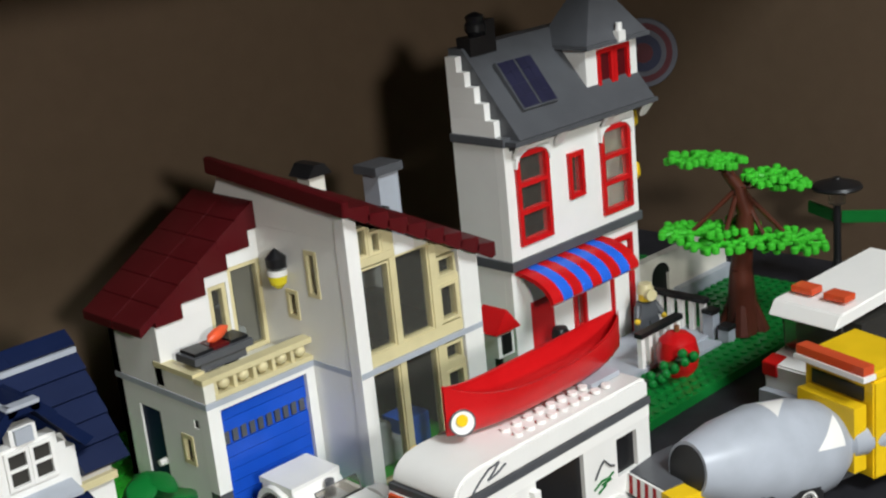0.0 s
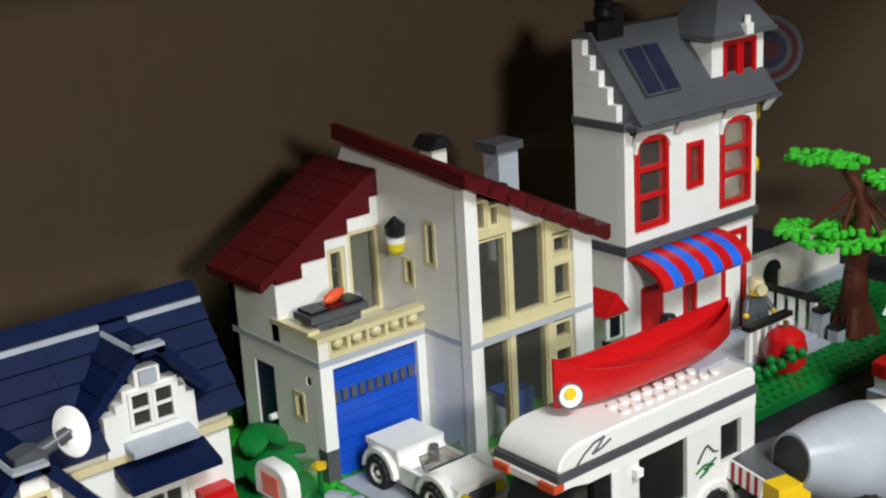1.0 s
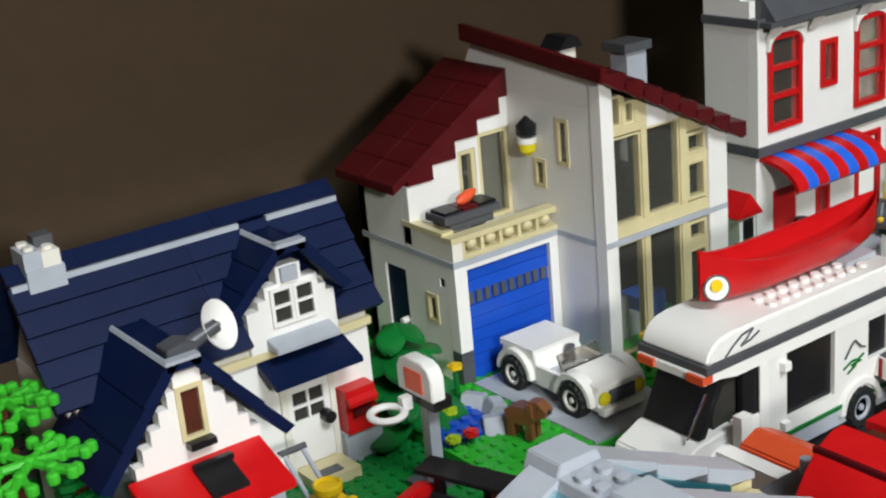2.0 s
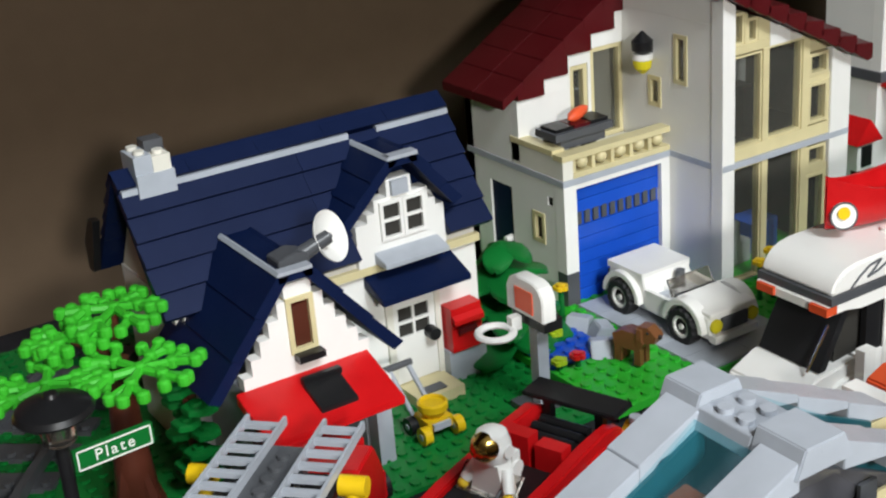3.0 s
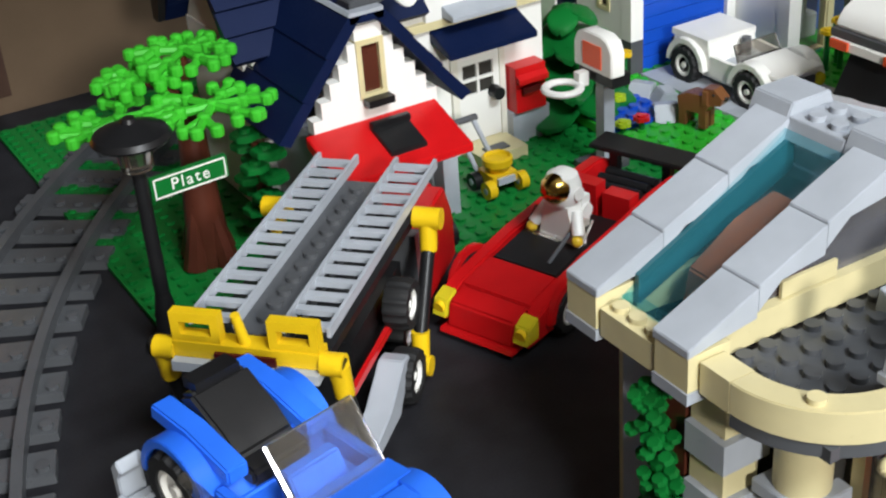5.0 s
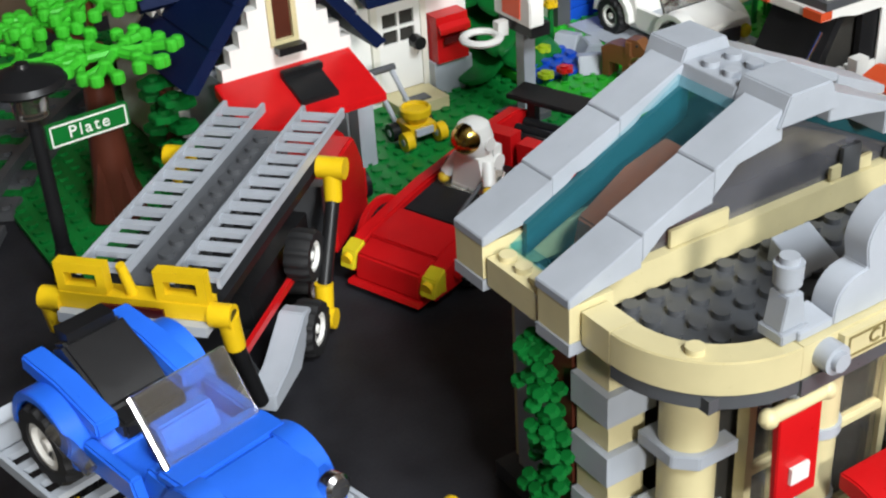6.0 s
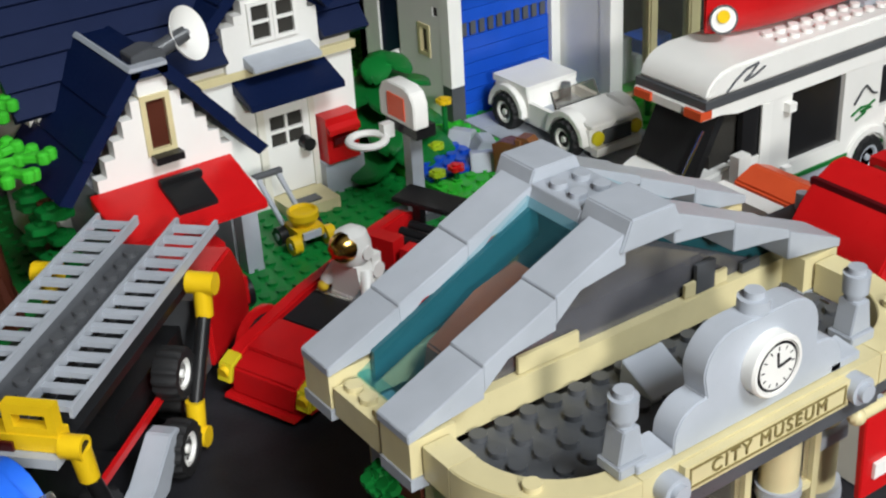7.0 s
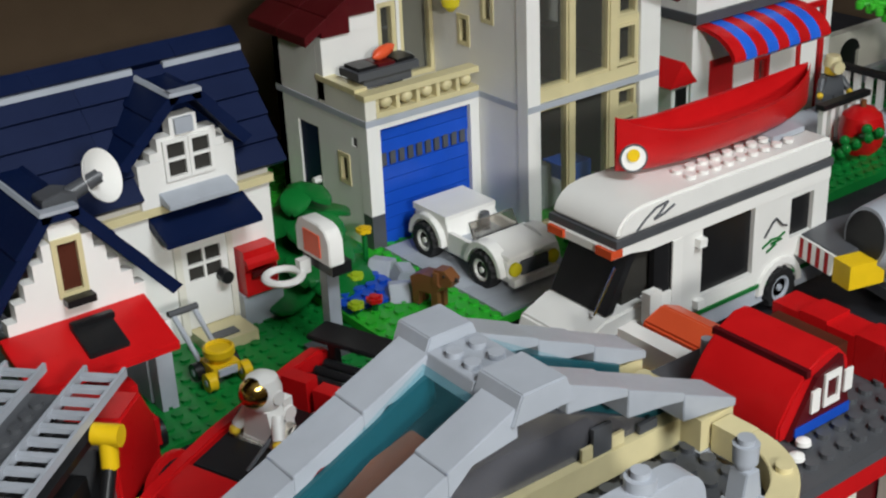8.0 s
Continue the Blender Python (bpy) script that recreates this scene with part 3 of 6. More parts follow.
    part("roof_edge", prism(B(), [(-48.5, 166), (67, 177), (67, 186), (-48.5, 174)], "x", 64.5, 68.9), DARKRED, h, "dark red roof edge", 0.4)
    # chimneys
    part("chimney", box(B(), 112, 123, 36, 47, 148, 166), OLDWHITE, h, "white chimney", 0.2)
    part("chimney_cap", prism(B(), [(108.5, 166.2), (126.5, 166.2), (121, 173), (114, 173)], "y", 32.5, 50.5), BLACK, h, "black chimney cap", 0.3)
    part("chimney", box(B(), 168, 184, 42, 56, 8.2, 153), GREY, h, "light grey chimney", 0.2)
    part("chimney_cap", box(B(), 164, 186, 39, 59, 153.2, 158.5), DGREY, h, "dark grey chimney cap", 0.3)
    # inside: floor, a chair and coloured furniture seen through the glazing; room shade is in the dark colours
    part("upper_floor", box(B(), 78, 155, -30, 79, 75, 80), INSIDESHADE, h)
    # added dark linings paint shade over the white inner faces
    part("inner_lining", box(B(), 77.6, 78.4, -31, 19.8, 9, 150), INSIDESHADE, h)
    part("inner_lining", box(B(), 154.8, 155.6, -31, 19.8, 9, 117), INSIDESHADE, h)
    part("inner_wall", box(B(), 78, 155, 20, 26, z0, 140), INSIDESHADE, h, "inner wall coloured dark for the unlit room")
    part("armchair", prism(B(), [(92, 8.5), (112, 8.5), (112, 22), (104, 22), (104, 34), (92, 34)], "y", -20, -4), GREY, h, "grey armchair behind the glazing", 0.8)
    part("lower_cabinet", box(B(), 118, 138, -14, 4, 8.5, 26), MIDBLUE, h, "pale blue cabinet behind the glazing", 0.6)
    part("upper_chair", prism(B(), [(106, 80.1), (124, 80.1), (124, 92), (116, 92), (116, 108), (106, 108)], "y", -18, -4), BLACK, h, "black chair behind the glazing", 0.6)
    part("upper_cabinet", box(B(), 108, 128, 2, 14, 80.1, 124), GREY, h, "grey cabinet behind the glazing", 0.6)
    part("upper_lamp", rod(B(), (88, -10, 80.1), (88, -10, 112), 2.5), LIME, h, "lime green lamp behind the glazing")
    # wall lamp
    lamp = part("wall_lamp", lathe(B(), [(2.5, 0), (5.5, 2), (5.8, 7), (0.6, 12)], (65.5, 14, 129), n=18), BLACK, h, "black wall lamp")
    part("lamp_ring", rod(B(), (65.5, 14, 126.2), (65.5, 14, 129.2), 5.4, n=18), WHITE, lamp, "white lamp ring")
    part("shade", lathe(B(), [(1.5, 0), (4.6, 3), (5.2, 7), (4.8, 8.4)], (65.5, 14, 118.5), n=18), TRYEL, lamp, "clear yellow shade")
    part("bracket", rod(B(), (65.5, 14, 129), (71.2, 14, 129), 1.6), BLACK, lamp)
    return h


family_house()


def barbecue():
    g = thing("barbecue_grill", "grey and black grill on the balcony", "grill", (24, 16, 80))
    part("tray", box(B(), 3, 40, 8.5, 26, 96, 100), DGREY, g, "dark grey tray", 0.4)
    part("tray_base", box(B(), 7, 36, 10, 25, 91, 95.9), DGREY, g, bevel=0.4)
    for x0 in (5, 28):
        part("grate", box(B(), x0, x0 + 11, 11, 24, 100, 101.8), BLACK, g)
    part("coals", box(B(), 17, 27, 11, 24, 100, 101.6), DARKRED, g)
    for x in (12, 30):
        part("leg", box(B(), x - 2.5, x + 2.5, 13, 20, 80, 91), WHITE if x < 20 else BLACK, g)
    bm = B()
    lathe(bm, [(0.5, -8), (2.8, -5), (3.4, 0), (2.6, 6), (0.5, 10)], (25, 19, 104.6), (0.93, 0.3, 0.12), 12)
    part("roast", bm, ORANGE, g, "orange brown roast")


barbecue()


# ---- tall town house ----
def town_house():
    h = thing("house", "tall white toy brick town house with a grey mansard roof", "house", (283, 9, 6))
    z0, back = 6.2, 30
    bm = B()
    holed(bm, "y", -12, -5, 221, 347, 91, 163, [(229, 259, 99, 157), (277, 292, 116.5, 146), (309.5, 340, 97.5, 155)])
    part("wall", bm, WHITE, h, "white front wall of the upper storey")
    part("wall", box(B(), 221, 228, -4.9, back, 91, 163), WHITE, h, "white side wall")
    part("wall", box(B(), 340.5, 347, -4.9, back, z0, 163), WHITE, h, "white side wall")
    part("wall", box(B(), 228.1, 340.4, back - 5, back, z0, 215), WHITE, h, "white back wall")
    bm = B()
    holed(bm, "y", -10, -4, 221, 347, z0, 85, [(236, 258, z0, 60), (276, 288, 28, 54), (316, 338, z0, 76)])
    part("wall", bm, WHITE, h, "white front wall of the ground storey")
    part("wall", box(B(), 221, 228, -3.9, back, z0, 85), WHITE, h, "white side wall")
    for za, zb in ((85.1, 90.9), (163.1, 168)):
        part("band", box(B(), 219.5, 348.5, -13.6, back + 0.6, za, zb), DGREY, h, "dark grey band", 0.2)
    # arched heads: white corner fillers over the tall windows
    for xa, xb, z in ((229, 259, 157), (309.5, 340, 155)):
        window(h, "y", -14, xa, xb, z - 58, z, RED, 1, 3, 3.2, 6, "red three part window", SMOKE)
        for k, x in ((1, xa), (-1, xb)):
            corner = [(x - k, z + 0.8), (x - k, z - 9)]
            corner += [(x + k * (9 - 9 * math.cos(a)), z - 9 + 9 * math.sin(a)) for a in (0, 0.4, 0.8, 1.2, 1.57)] + [(x + k * 9, z + 0.8)]
            part("arch_corner", prism(B(), corner, "y", -15, -12.1), WHITE, h, "white curved corner of the window arch")
    window(h, "y", -14, 277, 292, 116.5, 146, RED, 1, 1, 3.0, 6, "narrow red window", SMOKE)
    window(h, "y", -12, 276, 288, 28, 54, RED, 1, 1, 2.6, 5, "narrow red window", SMOKE)
    part("door", box(B(), 236.3, 257.7, -9.4, -5, z0, 59.6), RED, h, "red front door", 0.4)
    d = part("side_door", box(B(), 318.5, 335.5, -9.4, -6, z0, 73), WHITE, h, "white door in a red frame")
    part("door_frame", holed(B(), "y", -11.5, -5, 314.5, 339.5, z0, 78, [(317.5, 336.5, z0, 74.5)]), RED, d, "red door frame")
    part("pane", box(B(), 320.5, 333.5, -10.2, -9.5, 54, 69), NAVY, d)
    # mansard roof: stepped white gable bricks at the side, grey slope in front
    slope_row(h, 226.2, 358, Vector((-20, 165.5)), Vector((21, 219)), DGREY, 132, 11.0)
    part("roof_top", box(B(), 226.2, 358, 21.1, back + 2, 213.5, 219), DGREY, h, "dark grey flat roof top", 0.3)
    part("eaves_board", box(B(), 221, 360, -22.5, -8, 163.6, 166.4), DGREY, h, "dark grey eaves", 0.5)
    for x in (230, 268, 314, 354):
        bm = B()
        prism(bm, [(-21, 163), (-13.7, 154), (-13.7, 157), (-17.5, 163)], "x", x - 3.4, x + 3.4)
        part("bracket", bm, WHITE, h, "white eaves bracket", 0.4)
    for i, (y, za, zb) in enumerate(((-6, 168.1, 178), (1, 178.1, 188), (8, 188.1, 197.4), (15, 197.5, 206), (21.4, 206.1, 215))):
        part("gable_brick", box(B(), 221, 226, y, back, za, zb), WHITE, h, "" if i else "white stepped gable brick", 0.2)
    # dormer with a hipped roof
    part("dormer_wall", holed(B(), "y", -9, -4, 305, 357, 172, 209, [(316, 349, 177, 204)]), WHITE, h, "white dormer front")
    for x0 in (305, 352):
        part("dormer_cheek", prism(B(), [(-3.9, 184), (-3.9, 209), (16, 209), (14, 207.5)], "x", x0, x0 + 5), WHITE, h, "white dormer cheek")
    window(h, "y", -10, 316, 332.3, 177, 204, RED, 1, 1, 3.0, 5, "red dormer window", DARKRED)
    window(h, "y", -10, 332.7, 349, 177, 204, RED, 1, 1, 3.0, 5, "red dormer window", DARKRED)
    bm = B()
    ring = [bm.verts.new(Vector(q) * U) for q in ((300, -15, 209.2), (362, -15, 209.2), (362, 26, 209.2), (300, 26, 209.2))]
    top = [bm.verts.new(Vector(q) * U) for q in ((327, 2, 244), (335, 2, 244), (335, 12, 244), (327, 12, 244))]
    bm.faces.new(ring[::-1]), bm.faces.new(top)
    for i in range(4):
        bm.faces.new((ring[i], ring[(i + 1) % 4], top[(i + 1) % 4], top[i]))
    part("dormer_roof", bm, DGREY, h, "dark grey hipped dormer roof", 0.4)
    part("dormer_plate", box(B(), 299, 363, -16, 27, 206.4, 209.1), DGREY, h, "", 0.4)
    bm = B()
    box(bm, 329, 336, -17.5, -13, 207, 214), rod(bm, (332.5, -15, 213.9), (332.5, -15, 219), 2.4, 2.0)
    part("finial", bm, WHITE, h, "white finial", 0.3)
    # striped awning of single strips
    n = 9
    for i in range(n):
        xa = 224 + (308 - 224) * i / n
        xb = 224 + (308 - 224) * (i + 1) / n
        arc = [(-10 - 30 * math.sin(a), 68 + 16 * math.cos(a)) for a in (0, 0.3, 0.6, 0.9, 1.2, 1.4, 1.57)]
        arc += [(y + 2.2, z - 2.2) for y, z in arc[::-1]]
        part("awning_strip", prism(B(), arc, "x", xa, xb), RED if i % 2 == 0 else MIDBLUE, h, "red awning strip" if i % 2 == 0 else "blue awning strip")
    # solar panels with a cell grid
    a0, a1 = Vector((-10.5, 179.5)), Vector((10.5, 207))
    nrm = Vector((-0.79, 0.61))
    along = (a1 - a0).normalized()
    for k in range(2):
        x0 = 241 + 15.9 * k
        quad = [a0, a1, a1 + nrm * 3.4, a0 + nrm * 3.4]
        p = part("solar_panel", prism(B(), [(q.x, q.y) for q in quad], "x", x0, x0 + 15.6), DGREY, h, "solar panel in a dark grey frame", 0.2)
        for i in range(4):
            for j in range(2):
                c0, c1 = a0 + along * (1.0 + 8.15 * i), a0 + along * (9.0 + 8.15 * i)
                quad = [c0 + nrm * 3.3, c1 + nrm * 3.3, c1 + nrm * 3.8, c0 + nrm * 3.8]
                part("solar_cell", prism(B(), [(q.x, q.y) for q in quad], "x", x0 + 0.9 + 7.0 * j, x0 + 7.75 + 7.0 * j), CELL, p, "" if i or j else "dark blue solar cell")
    bm = B()
    box(bm, 229, 243, 15.5, 27, 214, 225), lathe(bm, [(4, 0), (6.5, 3), (6.5, 7), (5, 9), (6, 12), (2, 14)], (240, 21, 224.9), n=14)
    box(bm, 243.1, 252, 16, 26, 214, 234)
    part("chimney_pot", bm, BLACK, h, "black chimney pots")
    # wall and floor coloured dark for the unlit storeys
    part("inner_wall", box(B(), 229, 339, 16, 20, z0, 162), INSIDESHADE, h)
    part("inner_floor", box(B(), 229, 339, -4, 15.9, 85, 90), INSIDESHADE, h)
    # round lamps on the far side wall; the black column paints shadow plus a lattice piece
    for z in (150, 114):
        lamp = part("side_lamp", lathe(B(), [(5.6, 0), (6.5, 2.5), (4.5, 5), (0.4, 5.4)], (360, 2, z), (0.5, -0.85, 0.1), 18), YELLOW, h, "round yellow wall lamp")
        part("bracket", rod(B(), (347, 6, z), (360, 3, z), 2.0), BLACK, lamp)
    part("column", box(B(), 347.2, 361, 6, 22, 20, 158), BLACK, h, "black column painted for shadow and a lattice on the side wall", 0.4)
    return h


town_house()

# ---- museum ----
def words(text, size, m, material, parent, name, label=""):
    """Raised lettering as a mesh part."""
    cu = bpy.data.curves.new(name, "FONT")
    cu.body, cu.size, cu.extrude = text, size * U, 0.25 * U
    cu.align_x, cu.align_y, cu.space_character = "CENTER", "CENTER", 1.25
    tmp = bpy.data.objects.new(name, cu)
    me = bpy.data.meshes.new_from_object(tmp)
    bpy.data.objects.remove(tmp)
    me.transform(m)
    me.materials.append(material)
    ob = new(name, me)
    ob.parent = parent
    if parent.name in PLACED:
        ob.matrix_parent_inverse = PLACED[parent.name]
    return tagged(ob, label) if label else ob


def museum():
    h = thing("museum", "grey roofed tan toy brick museum with a clock", "building", (-150, -300, 0))
    # roof slabs: two rows of three on each slope
    zr, ze = 123.5, 92.5
    for y0, y1 in ((-269, -255), (-305.6, -291.6)):
        for k, xe, xr in ((-1, -226, -158.5), (1, -76, -142)):
            for i in range(3):
                f0, f1 = i / 3, (i + 1) / 3
                xa, xb = xe + (xr - xe) * f0, xe + (xr - xe) * f1
                za, zb = ze + (zr - ze) * f0, ze + (zr - ze) * f1
                pts = [(xa, za), (xb, zb - 0.6), (xb, zb - 9.5), (xa + (xb - xa) * 0.35, zb - 11.5), (xa, za - (2.6 if i == 0 or k > 0 else 8))]
                part("roof_slab", prism(B(), pts, "y", y0 + 0.1, y1 - 0.1), GREY, h, "light grey roof slope", 0.25)
    for y0, y1 in ((-270.4, -268.7), (-291.5, -289.8)):
        for xe, xr in ((-213, -158.5), (-89, -142)):
            part("slope_cheek", prism(B(), [(xe, 93), (xr, 118), (xr, 108), (xe, 84)], "y", y0, y1), DTEAL, h, "dark teal edge of the skylight")
    # ridge cap with studs in its middle
    for y0, y1 in ((-268, -253), (-306.5, -289)):
        part("ridge_cap", prism(B(), [(-161, 118), (-139.5, 118), (-143, 126.5), (-157.5, 126.5)], "y", y0, y1), GREY, h, "light grey ridge cap", 0.4)
    bm = B()
    prism(bm, [(-161, 117), (-139.5, 117), (-141.5, 123), (-159, 123)], "y", -288.8, -268.2)
    part("ridge_plate", bm, GREY, h, "light grey ridge plate", 0.2)
    bm = B()
    for x in (-154.5, -146.5):
        for y in (-274.5, -282.5):
            stud(bm, x, y, 123)
    part("stud", bm, GREY, h)
    # teal glazing in each slope, on tan end bricks
    for k, xe, xr in ((-1, -217, -161), (1, -85, -139)):
        pts = [(xe, 87.8), (xr, 120.5), (xr, 118.8), (xe, 86)]
        g = part("skylight", prism(B(), pts, "y", -291.4, -268.8), TEAL, h, "clear light blue skylight")
        g.visible_shadow = False
        x0, x1 = sorted((xe + 8 * k * 1.0, xe))
        bm = B()
        box(bm, x0, x1, -291.2, -269, 78, 86.6)
        for y in (-287, -280, -273):
            stud(bm, (x0 + x1) / 2, y, 86.6)
        part("end_brick", bm, TAN, h, "tan end brick", 0.2)
    part("frame_edge", box(B(), -217.5, -214, -291, -269, 85.6, 88), TEAL, h)
    # tan bricks under the slab ends, grey plates under them
    for x0, x1 in ((-225.5, -212), (-90, -76.5)):
        for y0, y1 in ((-267.8, -255), (-305, -292.2)):
            part("brick", box(B(), x0, x1, y0, y1, 79.5, 90), TAN, h, bevel=0.3)
            part("plate", box(B(), x0 - 0.5, x1 + 0.3, y0 - 0.4, y1 + 0.4, 76, 79.4), GREY, h, bevel=0.25)
    # gable walls under the slopes, set back
    for y0, y1 in ((-295, -291.8), (-266, -262)):
        part("gable_foot", box(B(), -212, -90, y0 - 2, y1, 78.5, 87.5), TAN, h, "tan gable wall", 0.2)
        part("gable_wall", prism(B(), [(-206, 87.6), (-96, 87.6), (-146, 113), (-156, 113)], "y", y0 + 1, y0 + 2.2), SLATE, h, "clear grey gable pane").visible_shadow = False
    for xa, xb, za, zb in ((-186, -166, 88, 93), (-128, -112, 88, 92)):
        part("gable_brick", box(B(), xa, xb, -296.2, -295.1, za, zb), TAN, h, bevel=0.1)
    for xa in (-124, -106):
        part("gable_slot", box(B(), xa, xa + 7, -296.4, -295.1, 88, 97 if xa < -110 else 91), DGREY, h)
    # inside under the skylights
    part("exhibit", prism(B(), [(-204, 73.1), (-200, 93), (-184, 103), (-170, 107), (-166, 73.1)], "y", -288, -275), BRICKBROWN, h, "reddish brown exhibit below the skylight", 0.6)
    part("exhibit", rod(B(), (-203, -284, 73.1), (-203, -284, 80), 4.5), GREY, h, "grey round exhibit")
    # terrace plate with studs
    bm = B()
    box(bm, -213, -88, -341, -299, 74.5, 78.4)
    part("terrace", bm, DGREY, h, "dark grey studded terrace")
    for i in range(16):
        for j in range(5):
            x, y = -210.7 + 8 * i, -300.8 - 8 * j
            if (x < -197 and y < -325) or (x > -103 and y < -325):
                continue
            bm = B()
            stud(bm, x, y, 78.4, 14)
            part("terrace_stud", bm, DGREY, h)
    # parapet: round corners, straight front
    def ring(cx, cy, r0, r1, a0, a1, n=12):
        out = [(cx + r1 * math.cos(a0 + (a1 - a0) * i / n), cy + r1 * math.sin(a0 + (a1 - a0) * i / n)) for i in range(n + 1)]
        return out + [(cx + r0 * math.cos(a1 - (a1 - a0) * i / n), cy + r0 * math.sin(a1 - (a1 - a0) * i / n)) for i in range(n + 1)]
    for cx, a0, a1 in ((-191, math.pi, 1.5 * math.pi), (-110, 1.5 * math.pi, 2 * math.pi)):
        part("parapet", prism(B(), ring(cx, -316.5, 23.5, 31.5, a0, a1), "z", 79, 88.4), TAN, h, "rounded tan parapet", 0.3)
        # darker grey here: the parapet's shadow is coloured into the plates
        part("parapet_base", prism(B(), ring(cx, -316.5, 4, 31, a0, a1), "z", 75, 78.9), DGREY, h, "plates under the parapet, grey darkened for shadow")
        s = -1 if cx < -150 else 1
        xs = cx + s * 27.5
        part("parapet", box(B(), xs - 4, xs + 4, -316.5, -306, 79, 88.4), TAN, h, bevel=0.3)
        bm = B()
        for a in (0.45,):
            ang = (math.pi + a * math.pi / 2) if s < 0 else (2 * math.pi - a * math.pi / 2)
            stud(bm, cx + 27.5 * math.cos(ang), -316.5 + 27.5 * math.sin(ang), 88.4)
        part("parapet_stud", bm, TAN, h)
    part("parapet", box(B(), -191, -110, -347.8, -340, 79, 88.4), TAN, h, "tan parapet", 0.2)
    part("parapet_base", box(B(), -191, -110, -348.3, -330, 74.2, 78.9), DGREY, h)
    # sign tile, knobs
    t = part("sign_tile", box(B(), -180, -124, -350, -347.9, 80.2, 87.8), TAN, h, "tan sign tile with dark lettering", 0.3)
    fr = B()
    holed(fr, "y", -350.3, -349.9, -178.6, -125.4, 81.2, 86.9, [(-178.1, -125.9, 81.7, 86.4)])
    part("sign_border", fr, OLIVE, t)
    words("CITY MUSEUM", 5.2, pose(-152 * U, -350.2 * U, 84.1 * U, 90, 0, 0), OLIVE, t, "lettering")
    for x in (-184, -121):
        bm = B()
        rod(bm, (x, -346, 84), (x, -352, 84), 4.0, n=18), rod(bm, (x, -351.8, 84), (x, -353.6, 84), 2.5, n=14)
        part("knob", bm, GREY, h, "grey round knob", 0.3)
    # clock wall: arch with two shoulders
    arc = lambda cx, cz, r, a0, a1, n=8: [(cx + r * math.cos(a0 + (a1 - a0) * i / n), cz + r * math.sin(a0 + (a1 - a0) * i / n)) for i in range(n + 1)]
    pts = [(-180, 88.6), (-180, 90)] + arc(-171.5, 92, 8.4, math.pi, math.pi / 2) + [(-170, 100.5)] + arc(-161, 106, 10, math.pi, math.pi / 2)
    pts += arc(-143, 106, 10, math.pi / 2, 0) + [(-133, 100.5)] + arc(-131.5, 92, 8.4, math.pi / 2, 0) + [(-123, 88.6)]
    part("clock_wall", prism(B(), pts, "y", -346, -338.5), GREY, h, "light grey arched clock wall", 0.35)
    bm = B()
    rod(bm, (-152, -342, 115.8), (-152, -342, 119), 4.0, n=20), rod(bm, (-152, -342, 118.8), (-152, -342, 120.8), 2.4, n=16)
    part("finial", bm, GREY, h, bevel=0.2)
    c = part("clock", lathe(B(), [(8.4, 0), (8.4, 3.4), (7.9, 4.0), (7.1, 4.0), (6.9, 3.4), (0.1, 3.4)], (-151, -346, 103), (0, -1, 0), 32), WHITE, h, "round white clock")
    part("ring", lathe(B(), [(6.6, 3.45), (6.6, 3.7), (6.0, 3.7), (6.0, 3.45)], (-151, -346, 103), (0, -1, 0), 32), BLACK, c)
    part("dial", lathe(B(), [(5.95, 3.4), (5.95, 3.8), (0.1, 3.8)], (-151, -346, 103), (0, -1, 0), 32), WHITE, c)
    for i in range(12):
        a = math.pi * i / 6
        bm = B()
        rod(bm, (-151 + 4.5 * math.cos(a), -349.7, 103 + 4.5 * math.sin(a)), (-151 + 5.5 * math.cos(a), -349.7, 103 + 5.5 * math.sin(a)), 0.25, n=6)
        part("tick", bm, BLACK, c)
    part("hand", rod(B(), (-151, -349.9, 103), (-151.4, -349.9, 107), 0.32, n=6), BLACK, c)
    part("hand", rod(B(), (-151, -349.9, 103), (-147, -349.9, 103.8), 0.4, n=6), BLACK, c)
    for x0, x1 in ((-187, -180.2), (-122.8, -116)):
        part("step_slope", prism(B(), [(-346, 88.6), (-338, 88.6), (-338, 92), (-346, 91)], "x", x0 - 4, x1), GREY, h, "light grey step", 0.25)
    part("roof_hatch", prism(B(), [(-318, 79), (-305, 79), (-306, 86.5), (-318, 80.2)], "x", -160, -146), GREY, h, "light grey wedge on the terrace", 0.25)
    # ground storey
    part("plinth", box(B(), -217, -84, -342, -257, 0.3, 6), DGREY, h, "dark grey museum plinth", 0.3)
    # solid dark block painted in place of the shaded museum rooms
    part("core", box(B(), -200, -95, -326, -262, 6, 73), INSIDESHADE, h, "dark block for the unlit museum interior")
    part("back_wall", box(B(), -210, -84, -262, -258, 6, 76), TAN, h)
    part("west_wall", box(B(), -212, -206, -296.8, -262.2, 6, 76), GREY, h, "light grey west wall")
    part("east_wall", box(B(), -92, -86, -296.8, -262.2, 6, 76), TAN, h)
    for k in range(7):
        z = 6 + 9.7 * k
        mat = GREY if k % 2 else TAN
        part("pier_brick", box(B(), -219 + (0 if k % 2 else 2), -203 - (0 if k % 2 else 2), -312 + (0 if k % 2 else 2), -297, z, z + 9.5), mat, h, bevel=0.3)
        part("pier_brick", box(B(), -97, -81, -312, -297, z, z + 9.5), mat, h, bevel=0.3)
    for sx in (-1, 1):
        x, y = -151 + sx * 50, -322
        for z in (6, 28.5, 51):
            part("pier_column", rod(B(), (x, y, z), (x, y, z + 18), 7.6, n=22), TAN, h, "round tan pier brick", 0.2)
